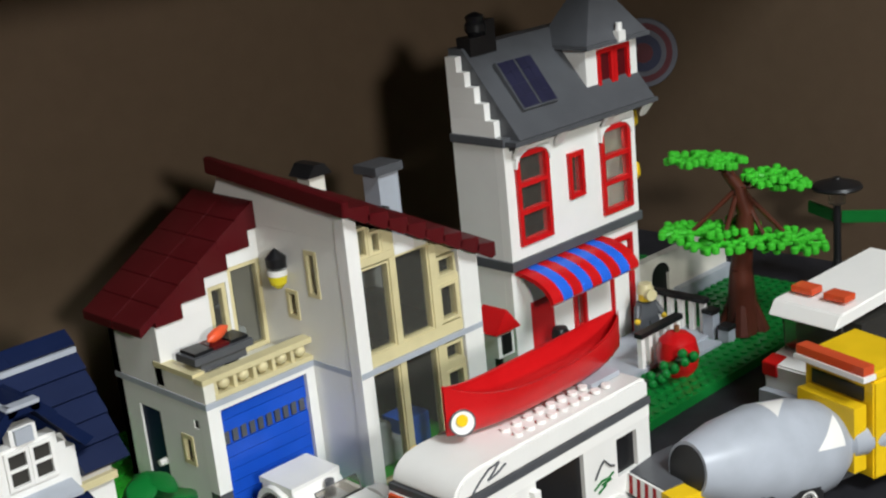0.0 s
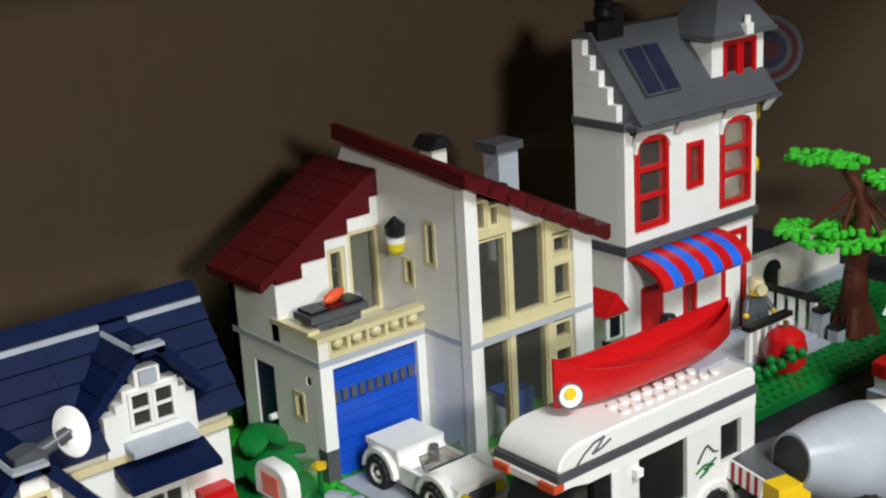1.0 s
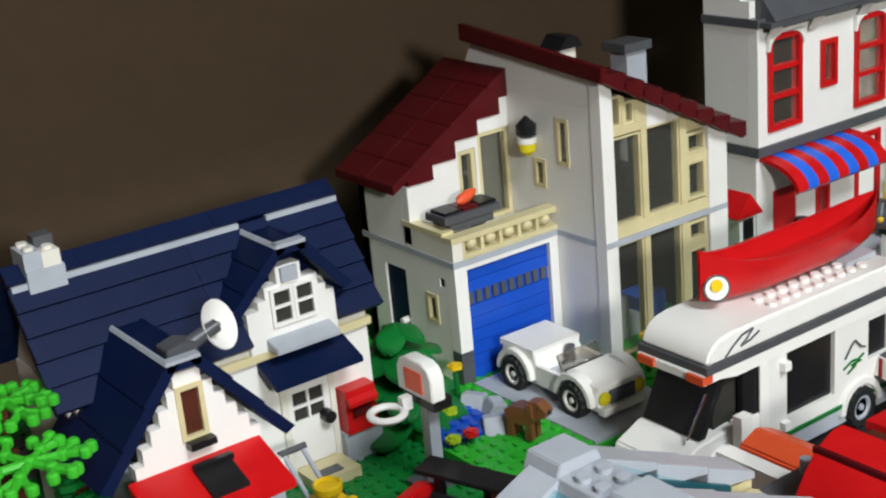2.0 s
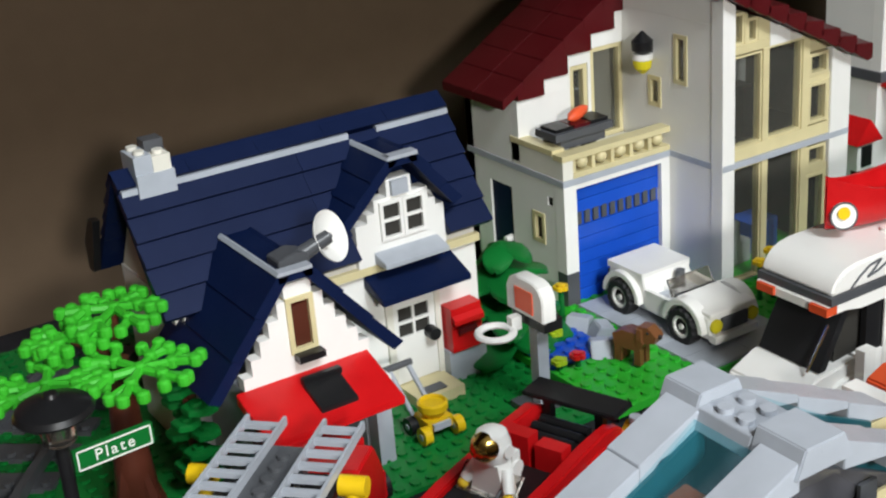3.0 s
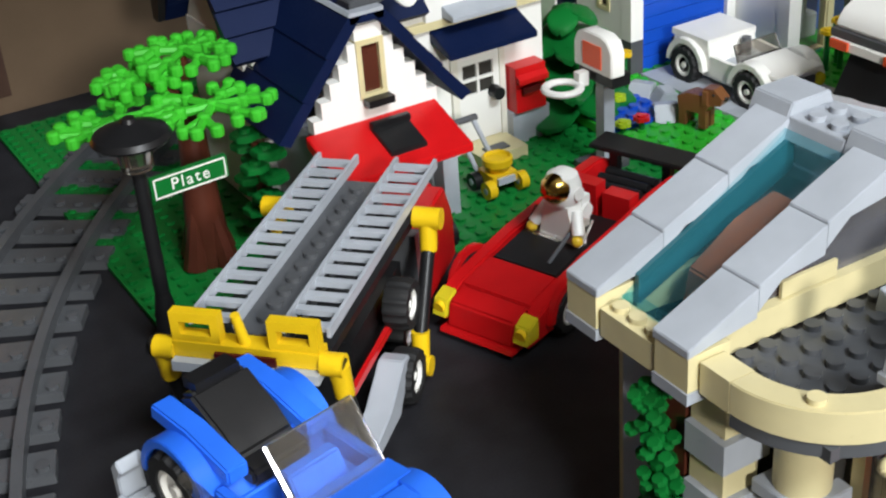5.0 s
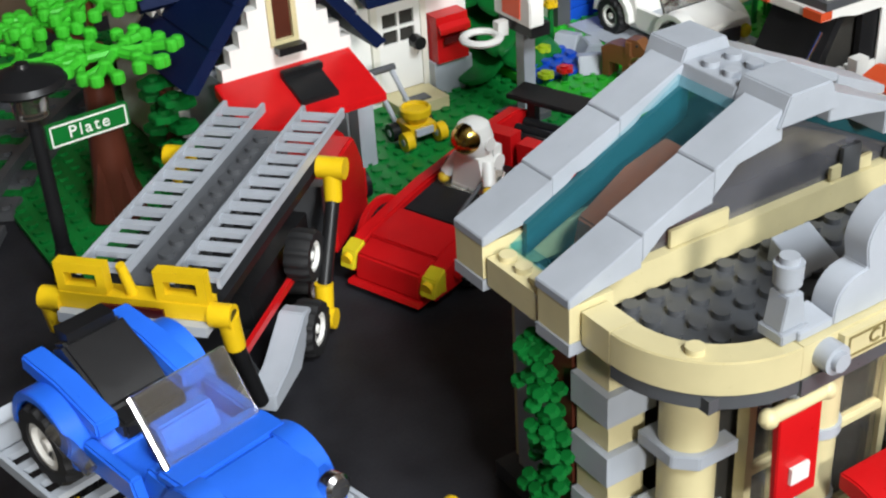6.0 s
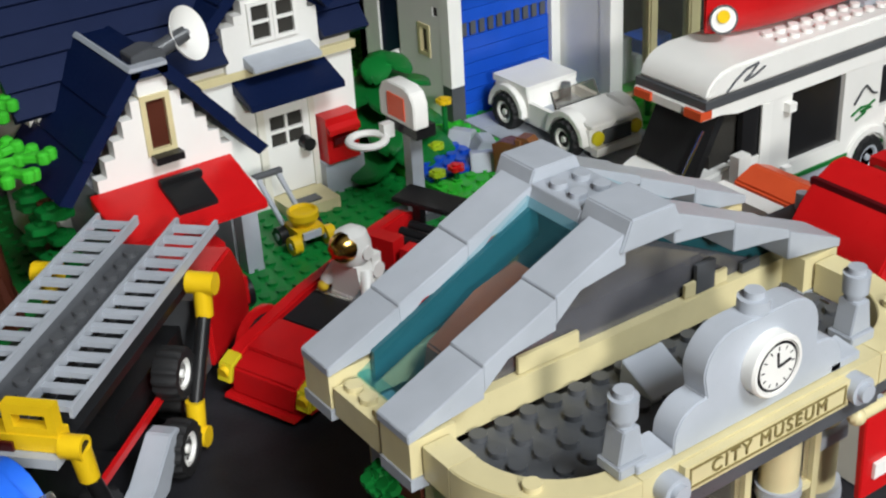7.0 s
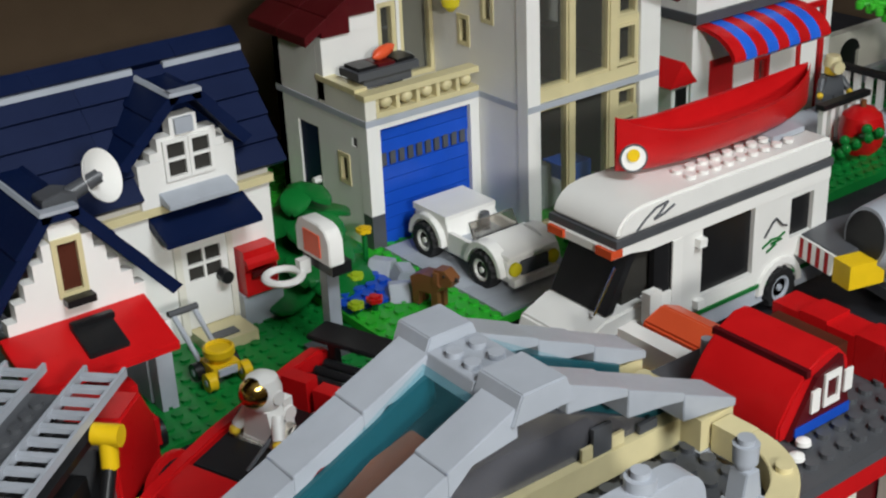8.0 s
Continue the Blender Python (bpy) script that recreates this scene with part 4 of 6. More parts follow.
            pts = [(x - 9, y - 4), (x - 4, y - 9), (x + 9, y - 9), (x + 9, y + 9), (x - 9, y + 9)] if sx < 0 else [(x - 9, y - 9), (x + 4, y - 9), (x + 9, y - 4), (x + 9, y + 9), (x - 9, y + 9)]
            part("pier_plate", prism(B(), pts, "z", z + 18.1, z + 22.4), GREY, h, "light grey pier plate", 0.3)
    for x, y in ((-170, -336), (-131, -336)):
        c = part("column", rod(B(), (x, y, 6), (x, y, 72.4), 5.4, n=18), TAN, h, "round tan column")
        for z in (24, 48, 70):
            part("collar", rod(B(), (x, y, z), (x, y, z + 3), 6.3, n=18), GREY if z < 60 else DGREY, c)
    for x0, x1 in ((-191, -177), (-163, -138), (-124, -111)):
        window(h, "y", -333, x0, x1, 8, 70, TAN, 1, 2, 2.4, 4, "tan framed museum window", SMOKE)
    part("door_canopy", prism(B(), [(-350, 40), (-350, 45), (-356, 45), (-382, 38), (-382, 34.5)], "x", -176, -128), RED, h, "red canopy over the museum door", 0.5)
    return h


museum()


def statue(x, y, z):
    bm = B()
    box(bm, x - 4.4, x + 4.4, y - 4, y + 4, z, z + 3)
    prism(bm, [(x - 3.9, z + 3), (x + 3.9, z + 3), (x + 2.4, z + 12), (x - 2.4, z + 12)], "y", y - 3, y + 3)
    rod(bm, (x, y, z + 12), (x, y, z + 14), 2.3), rod(bm, (x, y, z + 14), (x, y, z + 19.5), 3.4, 3.6, 18), rod(bm, (x, y, z + 19.5), (x, y, z + 21.2), 2.4, n=14)
    solo("statue", bm, GREY, "small plain grey statue on the museum parapet", "statue", 0.3, group="museum statues")


statue(-191, -341, 88.5)
statue(-110, -338, 88.5)


def ivy():
    """Plant stems with leaf clusters on the museum's west side."""
    rng = random.Random(5)
    p = thing("climbing_plant", "dark green climbing plant on brown pieces", "plant", (-217, -286, 6))
    part("trellis", box(B(), -217.5, -212.2, -295.5, -284, 6.2, 70), BROWN, p, "reddish brown bricks", 0.3)
    for k in range(6):
        bm = B()
        z = 13 + 10.8 * k
        for i in range(5):
            a = rng.uniform(0, 6.28)
            r = rng.uniform(2.5, 5.5)
            c = (-223 + 0.55 * r * math.cos(a), -291 + rng.uniform(-3, 3) + r * math.sin(a) * 0.7, z + rng.uniform(-3, 3))
            rod(bm, (-218, -289, z), c, 0.9, n=6)
            w, d = rng.uniform(2.6, 3.6), rng.uniform(0, 3.1)
            for e in (0.0, 2.1, 4.2):
                e0 = (c[0] + w * math.cos(d + e) * 0.7, c[1] + w * math.sin(d + e), c[2] + w * math.sin(d + e + 1) * 0.6)
                rod(bm, (e0[0], e0[1], e0[2] - 0.8), (e0[0] - 0.8, e0[1], e0[2] + 0.9), 2.2, 1.9, 7)
        part("leaf_sprig", bm, GREEN, p)


ivy()


def banner(x, z):
    b = thing("banner", "red banner on a tan bar by the museum door", "banner", (x, -348, z))
    part("cloth", prism(B(), [(-348, z - 27), (-346, z - 27), (-345, z), (-347.4, z)], "x", x - 7, x + 7), RED, b, "red cloth panel", 0.3)
    bm = B()
    rod(bm, (x - 9, -346, z + 1), (x + 9, -346, z + 1), 1.9, n=12), ball(bm, x - 9.5, -346, z + 1, 2.6), ball(bm, x + 9.5, -346, z + 1, 2.6)
    part("bar", bm, TAN, b, "tan bar")
    part("badge", box(B(), x - 3, x + 3, -349, -348, z - 21, z - 16), WHITE, b, "small white badge")
    part("bracket", rod(B(), (x, -346, z + 2), (x, -338, z + 3), 1.4), GREY, b)


banner(-189, 69)
banner(-105, 69)


def red_kiosk():
    """The next building: red rounded roof over a studded grey deck."""
    k = thing("kiosk", "red roofed toy building with a dark grey deck", "building", (0, -270, 0))
    part("deck", box(B(), -70, 22, -321, -240, 56, 60), DGREY, k, "dark grey studded deck", 0.2)
    for i in range(11):
        for j in range(9):
            x, y = -64 + 8 * i, -313 + 8 * j
            if x > -44 and y > -296:
                continue
            bm = B()
            stud(bm, x, y, 60, 10)
            part("deck_stud", bm, DGREY, k)
    for x, y in ((-50, -309), (-42, -305), (-29, -297), (-19, -293), (-10, -289)):
        part("deck_light", lathe(B(), [(2.6, 0), (2.4, 1.4), (0.2, 2.4)], (x, y, 61.6), n=12), WHITE, k, "small white round light")
    part("fascia", box(B(), -69, 21, -319, -242, 46, 55.8), RED, k, "red wall strip", 0.2)
    # dark red also carries the dim inside below the deck
    part("wall", box(B(), -60, 18, -300, -244, 0.5, 45.8), DARKRED, k, "red walls below the deck, darkened for the dim inside")
    for i in range(3):
        part("post", box(B(), -64 + 36 * i, -57 + 36 * i, -312, -301, 0.5, 45.8), OLDWHITE, k, "pale post below the deck", 0.3)
    return k


red_kiosk()

# ---- vehicles ----
def arch(bm, x, y0, y1, z, r0, r1, n=10):
    """A wheel arch over a wheel: half ring in the x-z plane."""
    out = [(x + r1 * math.cos(math.pi * i / n), z + r1 * math.sin(math.pi * i / n)) for i in range(n + 1)]
    out += [(x - r0 * math.cos(math.pi * i / n), z + r0 * math.sin(math.pi * i / n)) for i in range(n + 1)]
    prism(bm, out, "y", y0, y1)


def jeep():
    """Open white car; its nose points along -y."""
    j = thing("toy_car", "open white toy car on the grey driveway", "car", (34, -48, 8.4), -90, world=False)
    # local: x forward, y to the car's left, z up
    body = B()
    box(body, -34, 36, -13.5, 13.5, 5, 12)
    prism(body, [(-38, 9), (-36, 22), (-10, 24), (-8, 12), (-8, 9)], "y", -15.5, 15.5)
    prism(body, [(10, 9), (10, 19.5), (37, 17.5), (38, 9)], "y", -15.5, 15.5)
    part("body", body, WHITE, j, "white car body", 0.5)
    part("rear_deck", box(B(), -37, -10, -16, 16, 22.2, 25.6), WHITE, j, "flat white rear deck", 0.5)
    part("bonnet", prism(B(), [(14, 20), (14, 22), (38, 19.6), (38, 17.8)], "y", -15, 15), WHITE, j, bevel=0.4)
    part("side", box(B(), -8, 10, 13.6, 16, 8, 18), WHITE, j, bevel=0.3)
    part("side", box(B(), -8, 10, -16, -13.6, 8, 18), WHITE, j, bevel=0.3)
    for x in (-24, 22):
        for s in (1, -1):
            bm = B()
            arch(bm, x, min(s * 12, s * 19), max(s * 12, s * 19), 9.4, 11.2, 14.2)
            part("wheel_arch", bm, WHITE, j, "rounded white wheel arch", 0.3)
            wheel(j, x, s * 16.5, 9.6, 9.8, (0, s, 0), 7.5)
    part("seat", box(B(), -8, 8, -12, 12, 12.1, 13.6), GREY, j, "grey cockpit floor")
    part("windscreen", prism(B(), [(9, 18), (12, 18), (6.5, 27), (5.3, 27)], "y", -13.5, 13.5), SMOKE, j, "clear smoke windscreen").visible_shadow = False
    part("dashboard", box(B(), 11, 16, -13, 13, 18.2, 21), BLACK, j, "black dashboard", 0.3)
    part("steering_wheel", lathe(B(), [(3.6, 0), (3.8, 0.8), (3.4, 1.4), (0.3, 1.2)], (4.5, -5, 20), (-0.7, 0, 0.7), 16), BLACK, j)
    part("seat_stud", rod(B(), (-5, 5, 13), (-5, 5, 24), 3, 2.4), DGREY, j, "dark seat piece")
    part("grille", box(B(), 38, 39.2, -8.4, 8.4, 9.5, 16.5), DGREY, j, "dark grey grille", 0.2)
    part("bumper", box(B(), 36, 40.5, -14, 14, 4.6, 8.6), WHITE, j, bevel=0.5)
    for y in (-11.8, 11.8):
        part("headlight", lathe(B(), [(3.6, 0), (3.5, 1.4), (2.2, 2.2), (0.2, 2.3)], (38, y, 13.2), (1, 0, 0), 16), TRYEL, j, "clear yellow headlight")
        part("tail_light", box(B(), -39.6, -38, y - 2, y + 2, 15, 19), BLACK, j)


jeep()


def camper_van():
    v = thing("camper_van", "white toy camper van with a grey stripe", "van", (75, -146, 0))
    y0, y1 = -166, -125
    # living part with rounded overhang
    part("roof_box", prism(B(), [(11.4, 67.3), (11.6, 69), (13, 72.5), (16, 75.6), (20, 77.8), (27, 79), (60, 79), (145, 78.2), (149, 76), (149, 67.3)], "y", y0, y1), WHITE, v, "white rounded roof box", 2.2)
    part("stripe", box(B(), 10.2, 149.4, y0 - 0.5, y1 + 0.5, 63.6, 67.2), DGREY, v, "dark grey stripe", 0.3)
    part("overhang", prism(B(), [(9, 59), (9, 63.4), (149, 63.4), (149, 57), (30, 57), (20, 59)], "y", y0, y1), WHITE, v, "white overhang", 0.4)
    wall = holed(B(), "y", y0 + 0.4, y0 + 6, 44, 148.6, 15, 57, [(63, 97, 24, 57), (122, 138, 34, 54)])
    part("side_wall", wall, WHITE, v, "white side wall")
    part("side_wall", box(B(), 44, 148.6, y1 - 6, y1, 15, 57), WHITE, v, "white side wall")
    part("rear_wall", box(B(), 142.6, 148.6, y0 + 6, y1 - 6, 15, 57), WHITE, v)
    part("window", box(B(), 63.2, 96.8, y0 + 2.6, y0 + 4.4, 24.2, 56.8), BLACK, v, "black side window")
    part("window", box(B(), 122.2, 137.8, y0 + 2.6, y0 + 4.4, 34.2, 53.8), BLACK, v, "black rear window")
    part("door_pillar", box(B(), 44, 50, y0 - 0.4, y0 + 5, 24, 57), WHITE, v, bevel=0.2)
    part("door_window", box(B(), 34, 43.8, y0 + 1, y0 + 4, 34, 56.8), BLACK, v, "black cab door window")
    part("cab_door", box(B(), 30, 50, y0, y0 + 5, 13, 33.8), WHITE, v, "white cab door", 0.3)
    part("cab_side", box(B(), 30, 44, y1 - 5, y1, 13, 57), WHITE, v)
    part("handle", box(B(), 58, 62.4, y0 - 3, y0 + 0.3, 50, 54), WHITE, v, bevel=0.4)
    part("handle", box(B(), 58, 62.4, y0 - 3, y0 + 0.3, 20, 24), WHITE, v, bevel=0.4)
    part("green_line", box(B(), 44, 150, y0 - 0.6, y0 + 3, 15.4, 17.2), GREEN, v, "thin dark green line")
    part("skirt", box(B(), 30, 150, y0 + 0.6, y1 - 0.6, 6.5, 14.8), GREY, v, "light grey lower body", 0.3)
    part("bonnet", prism(B(), [(-8, 9), (-11, 17), (-8, 25), (6, 31), (30, 33), (30, 9)], "y", y0 + 1, y1 - 1), WHITE, v, "rounded white bonnet", 1.0)
    part("bumper", box(B(), -13, 12, y0, y1, 4.5, 10), GREY, v, "grey front bumper", 0.6)
    w = part("windscreen", prism(B(), [(8, 32), (12, 32), (26, 58), (22, 58)], "y", y0 + 3, y1 - 3), BLACK, v, "dark windscreen")
    # dark block painted for the shade inside the van's cab
    part("cab_inside", box(B(), 20, 44, y0 + 6, y1 - 6, 15, 57), INSIDESHADE, v)
    part("wiper", rod(B(), (4, y0 + 6, 33), (15, y0 + 5, 52), 0.6, n=8), CHROME, w, "silver wiper")
    part("mirror", box(B(), 22, 29, y0 - 9, y0 - 4, 27, 42), WHITE, v, "white wing mirror", 1.0)
    part("mirror_arm", rod(B(), (26, y0 - 5, 34), (30, y0 + 1, 34), 1.4), WHITE, v)
    for y in (y0 + 1.5, y1 - 9.5):
        part("marker_light", box(B(), 7.6, 14, y - 1.8, y + 8, 59.6, 63.2), TRRED, v, "clear red marker light", 0.4)
    for x in (22, 116):
        for y, s in ((y0 + 2, -1), (y1 - 2, 1)):
            wheel(v, x, y, 11, 10.8, (0, s, 0), 8, GREY)
            bm = B()
            arch(bm, x, min(y, y + s * 3.4), max(y, y + s * 3.4), 11, 12, 15.5)
            part("wheel_arch", bm, WHITE, v, "white wheel arch", 0.3)
    for i in range(9):
        for jj in range(2):
            bm = B()
            stud(bm, 62 + 8 * i, -158 + 8 * jj, 78.9)
            part("roof_stud", bm, WHITE, v)
    part("roof_rack", box(B(), 120, 142, -154, -128, 78.8, 81.4), GREY, v, "grey roof plate", 0.3)
    # printed swoosh and mountain marks
    def mark(pts, mat):
        bm = B()
        for p, q in zip(pts, pts[1:]):
            rod(bm, (p[0], y0 - 0.2, p[1]), (q[0], y0 - 0.2, q[1]), 0.55, n=6)
        part("printed_mark", bm, mat, v, "dark green printed line")
    mark([(22, 68.5), (27, 72.5), (33, 76), (40, 77), (36, 73.5), (32, 71), (38, 72), (44, 74.5)], DGREY)
    mark([(104, 40), (109, 46), (111.5, 47.5), (116, 43), (119, 42)], DGREY)
    mark([(103, 35), (109, 37.6), (114, 37.2), (118, 38.8)], GREEN)
    mark([(106, 32), (112, 34.5), (109, 35.5), (116, 36)], GREEN)


camper_van()


def canoe():
    bm = B()
    n, k = 22, 10
    rings = []
    for i in range(n + 1):
        f = i / n
        u = 2 * f - 1
        x = 35.5 + 126 * f
        w = 14.5 * max(0.02, (1 - abs(u) ** 2.6)) ** 0.75
        top = 96.5 + (11.5 - 3.5 * f) * abs(u) ** 3.0
        bot = 79.6 + 4.0 * abs(u) ** 5
        ring = []
        for side in (1, 0.86):
            for m in range(k + 1):
                a = math.pi * m / k
                yy = -math.cos(a) * w * (side if w > 1 else side)
                s = abs(math.sin(a)) ** 0.55
                zz = top + (bot + (1.8 if side < 1 else 0) - top) * s
                ring.append(bm.verts.new(((x * U), (-139 + yy) * U, zz * U)))
        rings.append(ring)
    h = k + 1
    for a, b in zip(rings, rings[1:]):
        for m in range(k):
            bm.faces.new((a[m], a[m + 1], b[m + 1], b[m]))
            bm.faces.new((a[h + m + 1], a[h + m], b[h + m], b[h + m + 1]))
        bm.faces.new((a[h], a[0], b[0], b[h]))
        bm.faces.new((a[k], a[h + k], b[h + k], b[k]))
    for r, flip in ((rings[0], 1), (rings[-1], 0)):
        f = r[:h] + r[h:][::-1]
        bm.faces.new(f[::-1] if flip else f)
    bmesh.ops.recalc_face_normals(bm, faces=bm.faces)
    c = thing("canoe", "red toy canoe on the roof of the camper van", "canoe", (101, -139, 84))
    part("hull", bm, RED, c)
    badge = part("badge", lathe(B(), [(6.2, 0), (6.2, 0.7), (0.1, 0.7)], (40.6, -144.6, 90), (-0.45, -0.88, 0.12), 24), WHITE, c, "round white badge")
    part("emblem", lathe(B(), [(2.8, 0.72), (2.8, 1.0), (0.1, 1.0)], (40.0, -145.0, 91.5), (-0.45, -0.88, 0.12), 16), YELLOW, badge, "yellow printed emblem")
    part("badge_ring", lathe(B(), [(6.3, 0.5), (6.3, 0.9), (5.5, 0.9), (5.5, 0.5)], (40.6, -144.6, 90), (-0.45, -0.88, 0.12), 24), DGREY, badge)


canoe()


def convertible():
    """Low open red car; local x forward."""
    c = thing("toy_car", "low open red toy car with an astronaut in it", "car", (-136, -132, 0), 200, world=False, size=1.07)
    part("body", box(B(), -52, 48, -14.8, 14.8, 5, 14.8), RED, c, "red car body", 0.6)
    for s in (1, -1):
        side = [(-52, 5), (-55, 13), (-53, 23), (-46, 26), (-30, 26), (-8, 23.5), (14, 22), (30, 19.5), (46, 16.5), (54, 13), (56, 5)]
        part("side_panel", prism(B(), side, "y", min(s * 14.9, s * 20.5), max(s * 14.9, s * 20.5)), RED, c, "red side panel", 0.7)
        for x in (-34, 33):
            wheel(c, x, s * 19.6, 9.4, 9.2, (0, s, 0), 6.5)
            bm = B()
            arch(bm, x, min(s * 20.4, s * 23), max(s * 20.4, s * 23), 9.4, 10.0, 12.8)
            part("wheel_arch", bm, RED, c, "rounded red wheel arch", 0.3)
        light = part("headlight", prism(B(), [(50, 6.6), (50, 15.4), (55.6, 12.8), (57.6, 6.6)], "y", s * 17.6 - 3.2, s * 17.6 + 3.2), TRYEL, c, "clear yellow headlight", 0.5)
        part("lens", rod(B(), (55.6, s * 17.6, 10.4), (57.4, s * 17.6, 10), 2.2, n=14), YELLOW, light, "yellow lens")
    part("bonnet", prism(B(), [(30, 14.9), (30, 19), (47, 16), (47, 14.9)], "y", -14.8, 14.8), RED, c, "red bonnet", 0.5)
    part("nose", prism(B(), [(47.1, 4), (47.1, 16), (55.5, 13), (57.4, 4)], "y", -14.2, 14.2), RED, c, "red nose", 0.8)
    part("splitter", prism(B(), [(46, 2.4), (46, 4), (59, 4), (60, 2.4)], "y", -16, 16), RED, c, "red front lip", 0.4)
    part("cockpit", box(B(), -20, 29.8, -14.7, 14.7, 14.9, 16.2), BLACK, c, "black cockpit floor")
    part("cowl", prism(B(), [(8, 16.3), (8, 21.5), (29.6, 18.6), (29.6, 16.3)], "y", -13.8, 13.8), BLACK, c, "black sloping cowl", 0.5)
    part("windscreen", prism(B(), [(10, 21.4), (12, 21.2), (4, 28.5), (2.6, 28.2)], "y", -12.5, 12.5), SMOKE, c, "clear smoke windscreen").visible_shadow = False
    part("lever", rod(B(), (24, 7, 19.2), (5, 9, 30), 0.8, n=8), DGREY, c, "thin dark grey lever")
    for s in (1, -1):
        part("seat_back", box(B(), -27, -20.2, s * 7.4 - 6, s * 7.4 + 6, 15, 27.5 - s), RED, c, "red seat back", 0.6)
    part("engine", box(B(), -49, -27.2, -13, 13, 14.9, 21), BLACK, c, "black engine cover", 0.6)
    for x in (-32, -38, -44):
        part("engine_pipe", rod(B(), (x, -11, 22.4), (x, 11, 22.4), 2.0, n=12), BLACK, c, "black engine pipe")
    for s in (1, -1):
        part("spoiler_post", box(B(), -53, -49.4, s * 12 - 1.8, s * 12 + 1.8, 15, 29), BLACK, c)
    part("spoiler", prism(B(), [(-60, 29), (-59, 31.6), (-46, 31), (-46, 29)], "y", -21.5, 21.5), BLACK, c, "black rear wing", 0.4)


convertible()


def figure(name, label, m, parts, category="toy figure"):
    """A small plain toy figure as one mesh; parts: (shape, material index)."""
    bm = B()
    mats = []
    for mat, build in parts:
        n0 = len(bm.faces)
        build(bm)
        bm.faces.ensure_lookup_table()
        if mat not in mats:
            mats.append(mat)
        for f in bm.faces[n0:]:
            f.material_index = mats.index(mat)
    bm.transform(m)
    me = bpy.data.meshes.new(name)
    bm.to_mesh(me)
    bm.free()
    for mat in mats:
        me.materials.append(mat)
    me.polygons.foreach_set("use_smooth", [True] * len(me.polygons))
    me.set_sharp_from_angle(angle=radians(40))
    return tagged(new(name, me), label, category)


def doll(torso, legs, head, arms, hat=None, hat_shape=None, pack=None):
    out = [
        (legs, lambda b: (box(b, -4, 4, -7.6, -0.4, 0, 12), box(b, -4, 4, 0.4, 7.6, 0, 12))),
        (torso, lambda b: prism(b, [(-7.6, 12), (7.6, 12), (5.4, 24.5), (-5.4, 24.5)], "x", -3.8, 3.8)),
        (arms, lambda b: (rod(b, (0, -6.5, 22), (4, -10, 15), 2.3), rod(b, (0, 6.5, 22), (4, 10, 15), 2.3))),
        (SKIN, lambda b: (ball(b, 5, -10.4, 13.4, 2.2), ball(b, 5, 10.4, 13.4, 2.2))),
        (head, lambda b: lathe(b, [(3.2, 0), (4.9, 1), (4.9, 7.4), (3.4, 8.6), (2.4, 8.6), (2.4, 10)], (0, 0, 24.6), n=18)),
    ]
    if hat:
        out.append((hat, hat_shape))
    if pack:
        out.append((pack, lambda b: (box(b, -8.5, -4, -6, 6, 13, 26), rod(b, (-6, -7, 20), (-6, 7, 20), 3))))
    return out


def helmet(b):
    lathe(b, [(5.4, 24), (6.8, 26), (7.0, 31), (5.6, 35.5), (2.6, 37.4), (0.2, 37.6)], (-0.6, 0, 0), n=20)
    rod(b, (-1, -7.4, 29), (-1, 7.4, 29), 2.6)


figure("astronaut_figure", "white toy astronaut with a gold visor", pose(-0.1425, -0.1365, 0.0115, 0, 0, 196) @ Matrix.Scale(1.07, 4),
       doll(WHITE, WHITE, WHITE, WHITE, WHITE, helmet, WHITE) + [(GOLD, lambda b: lathe(b, [(0.2, -5.8), (3.0, -5.2), (5.2, -2.6), (6.0, 0.4), (5.2, 1.6)], (3.2, 0, 31), (-1, 0, -0.1), 20))])


def rung_ladder(parent, y, x0, x1, z, n, name="ladder"):
    """A ladder along x: two rails and n flat rungs."""
    lad = part(name, box(B(), x0, x1, y - 8.2, y - 6.9, z, z + 3.6), GREY, parent, "light grey plastic ladder", 0.3)
    part("rail", box(B(), x0, x1, y + 6.9, y + 8.2, z, z + 3.6), GREY, lad, bevel=0.3)
    for i in range(n):
        c = x0 + 3 + (x1 - x0 - 8) * i / (n - 1)
        part("rung", box(B(), c - 1.5, c + 1.5, y - 6.95, y + 6.95, z + 0.8, z + 2.8), GREY, lad, bevel=0.25)
    return lad


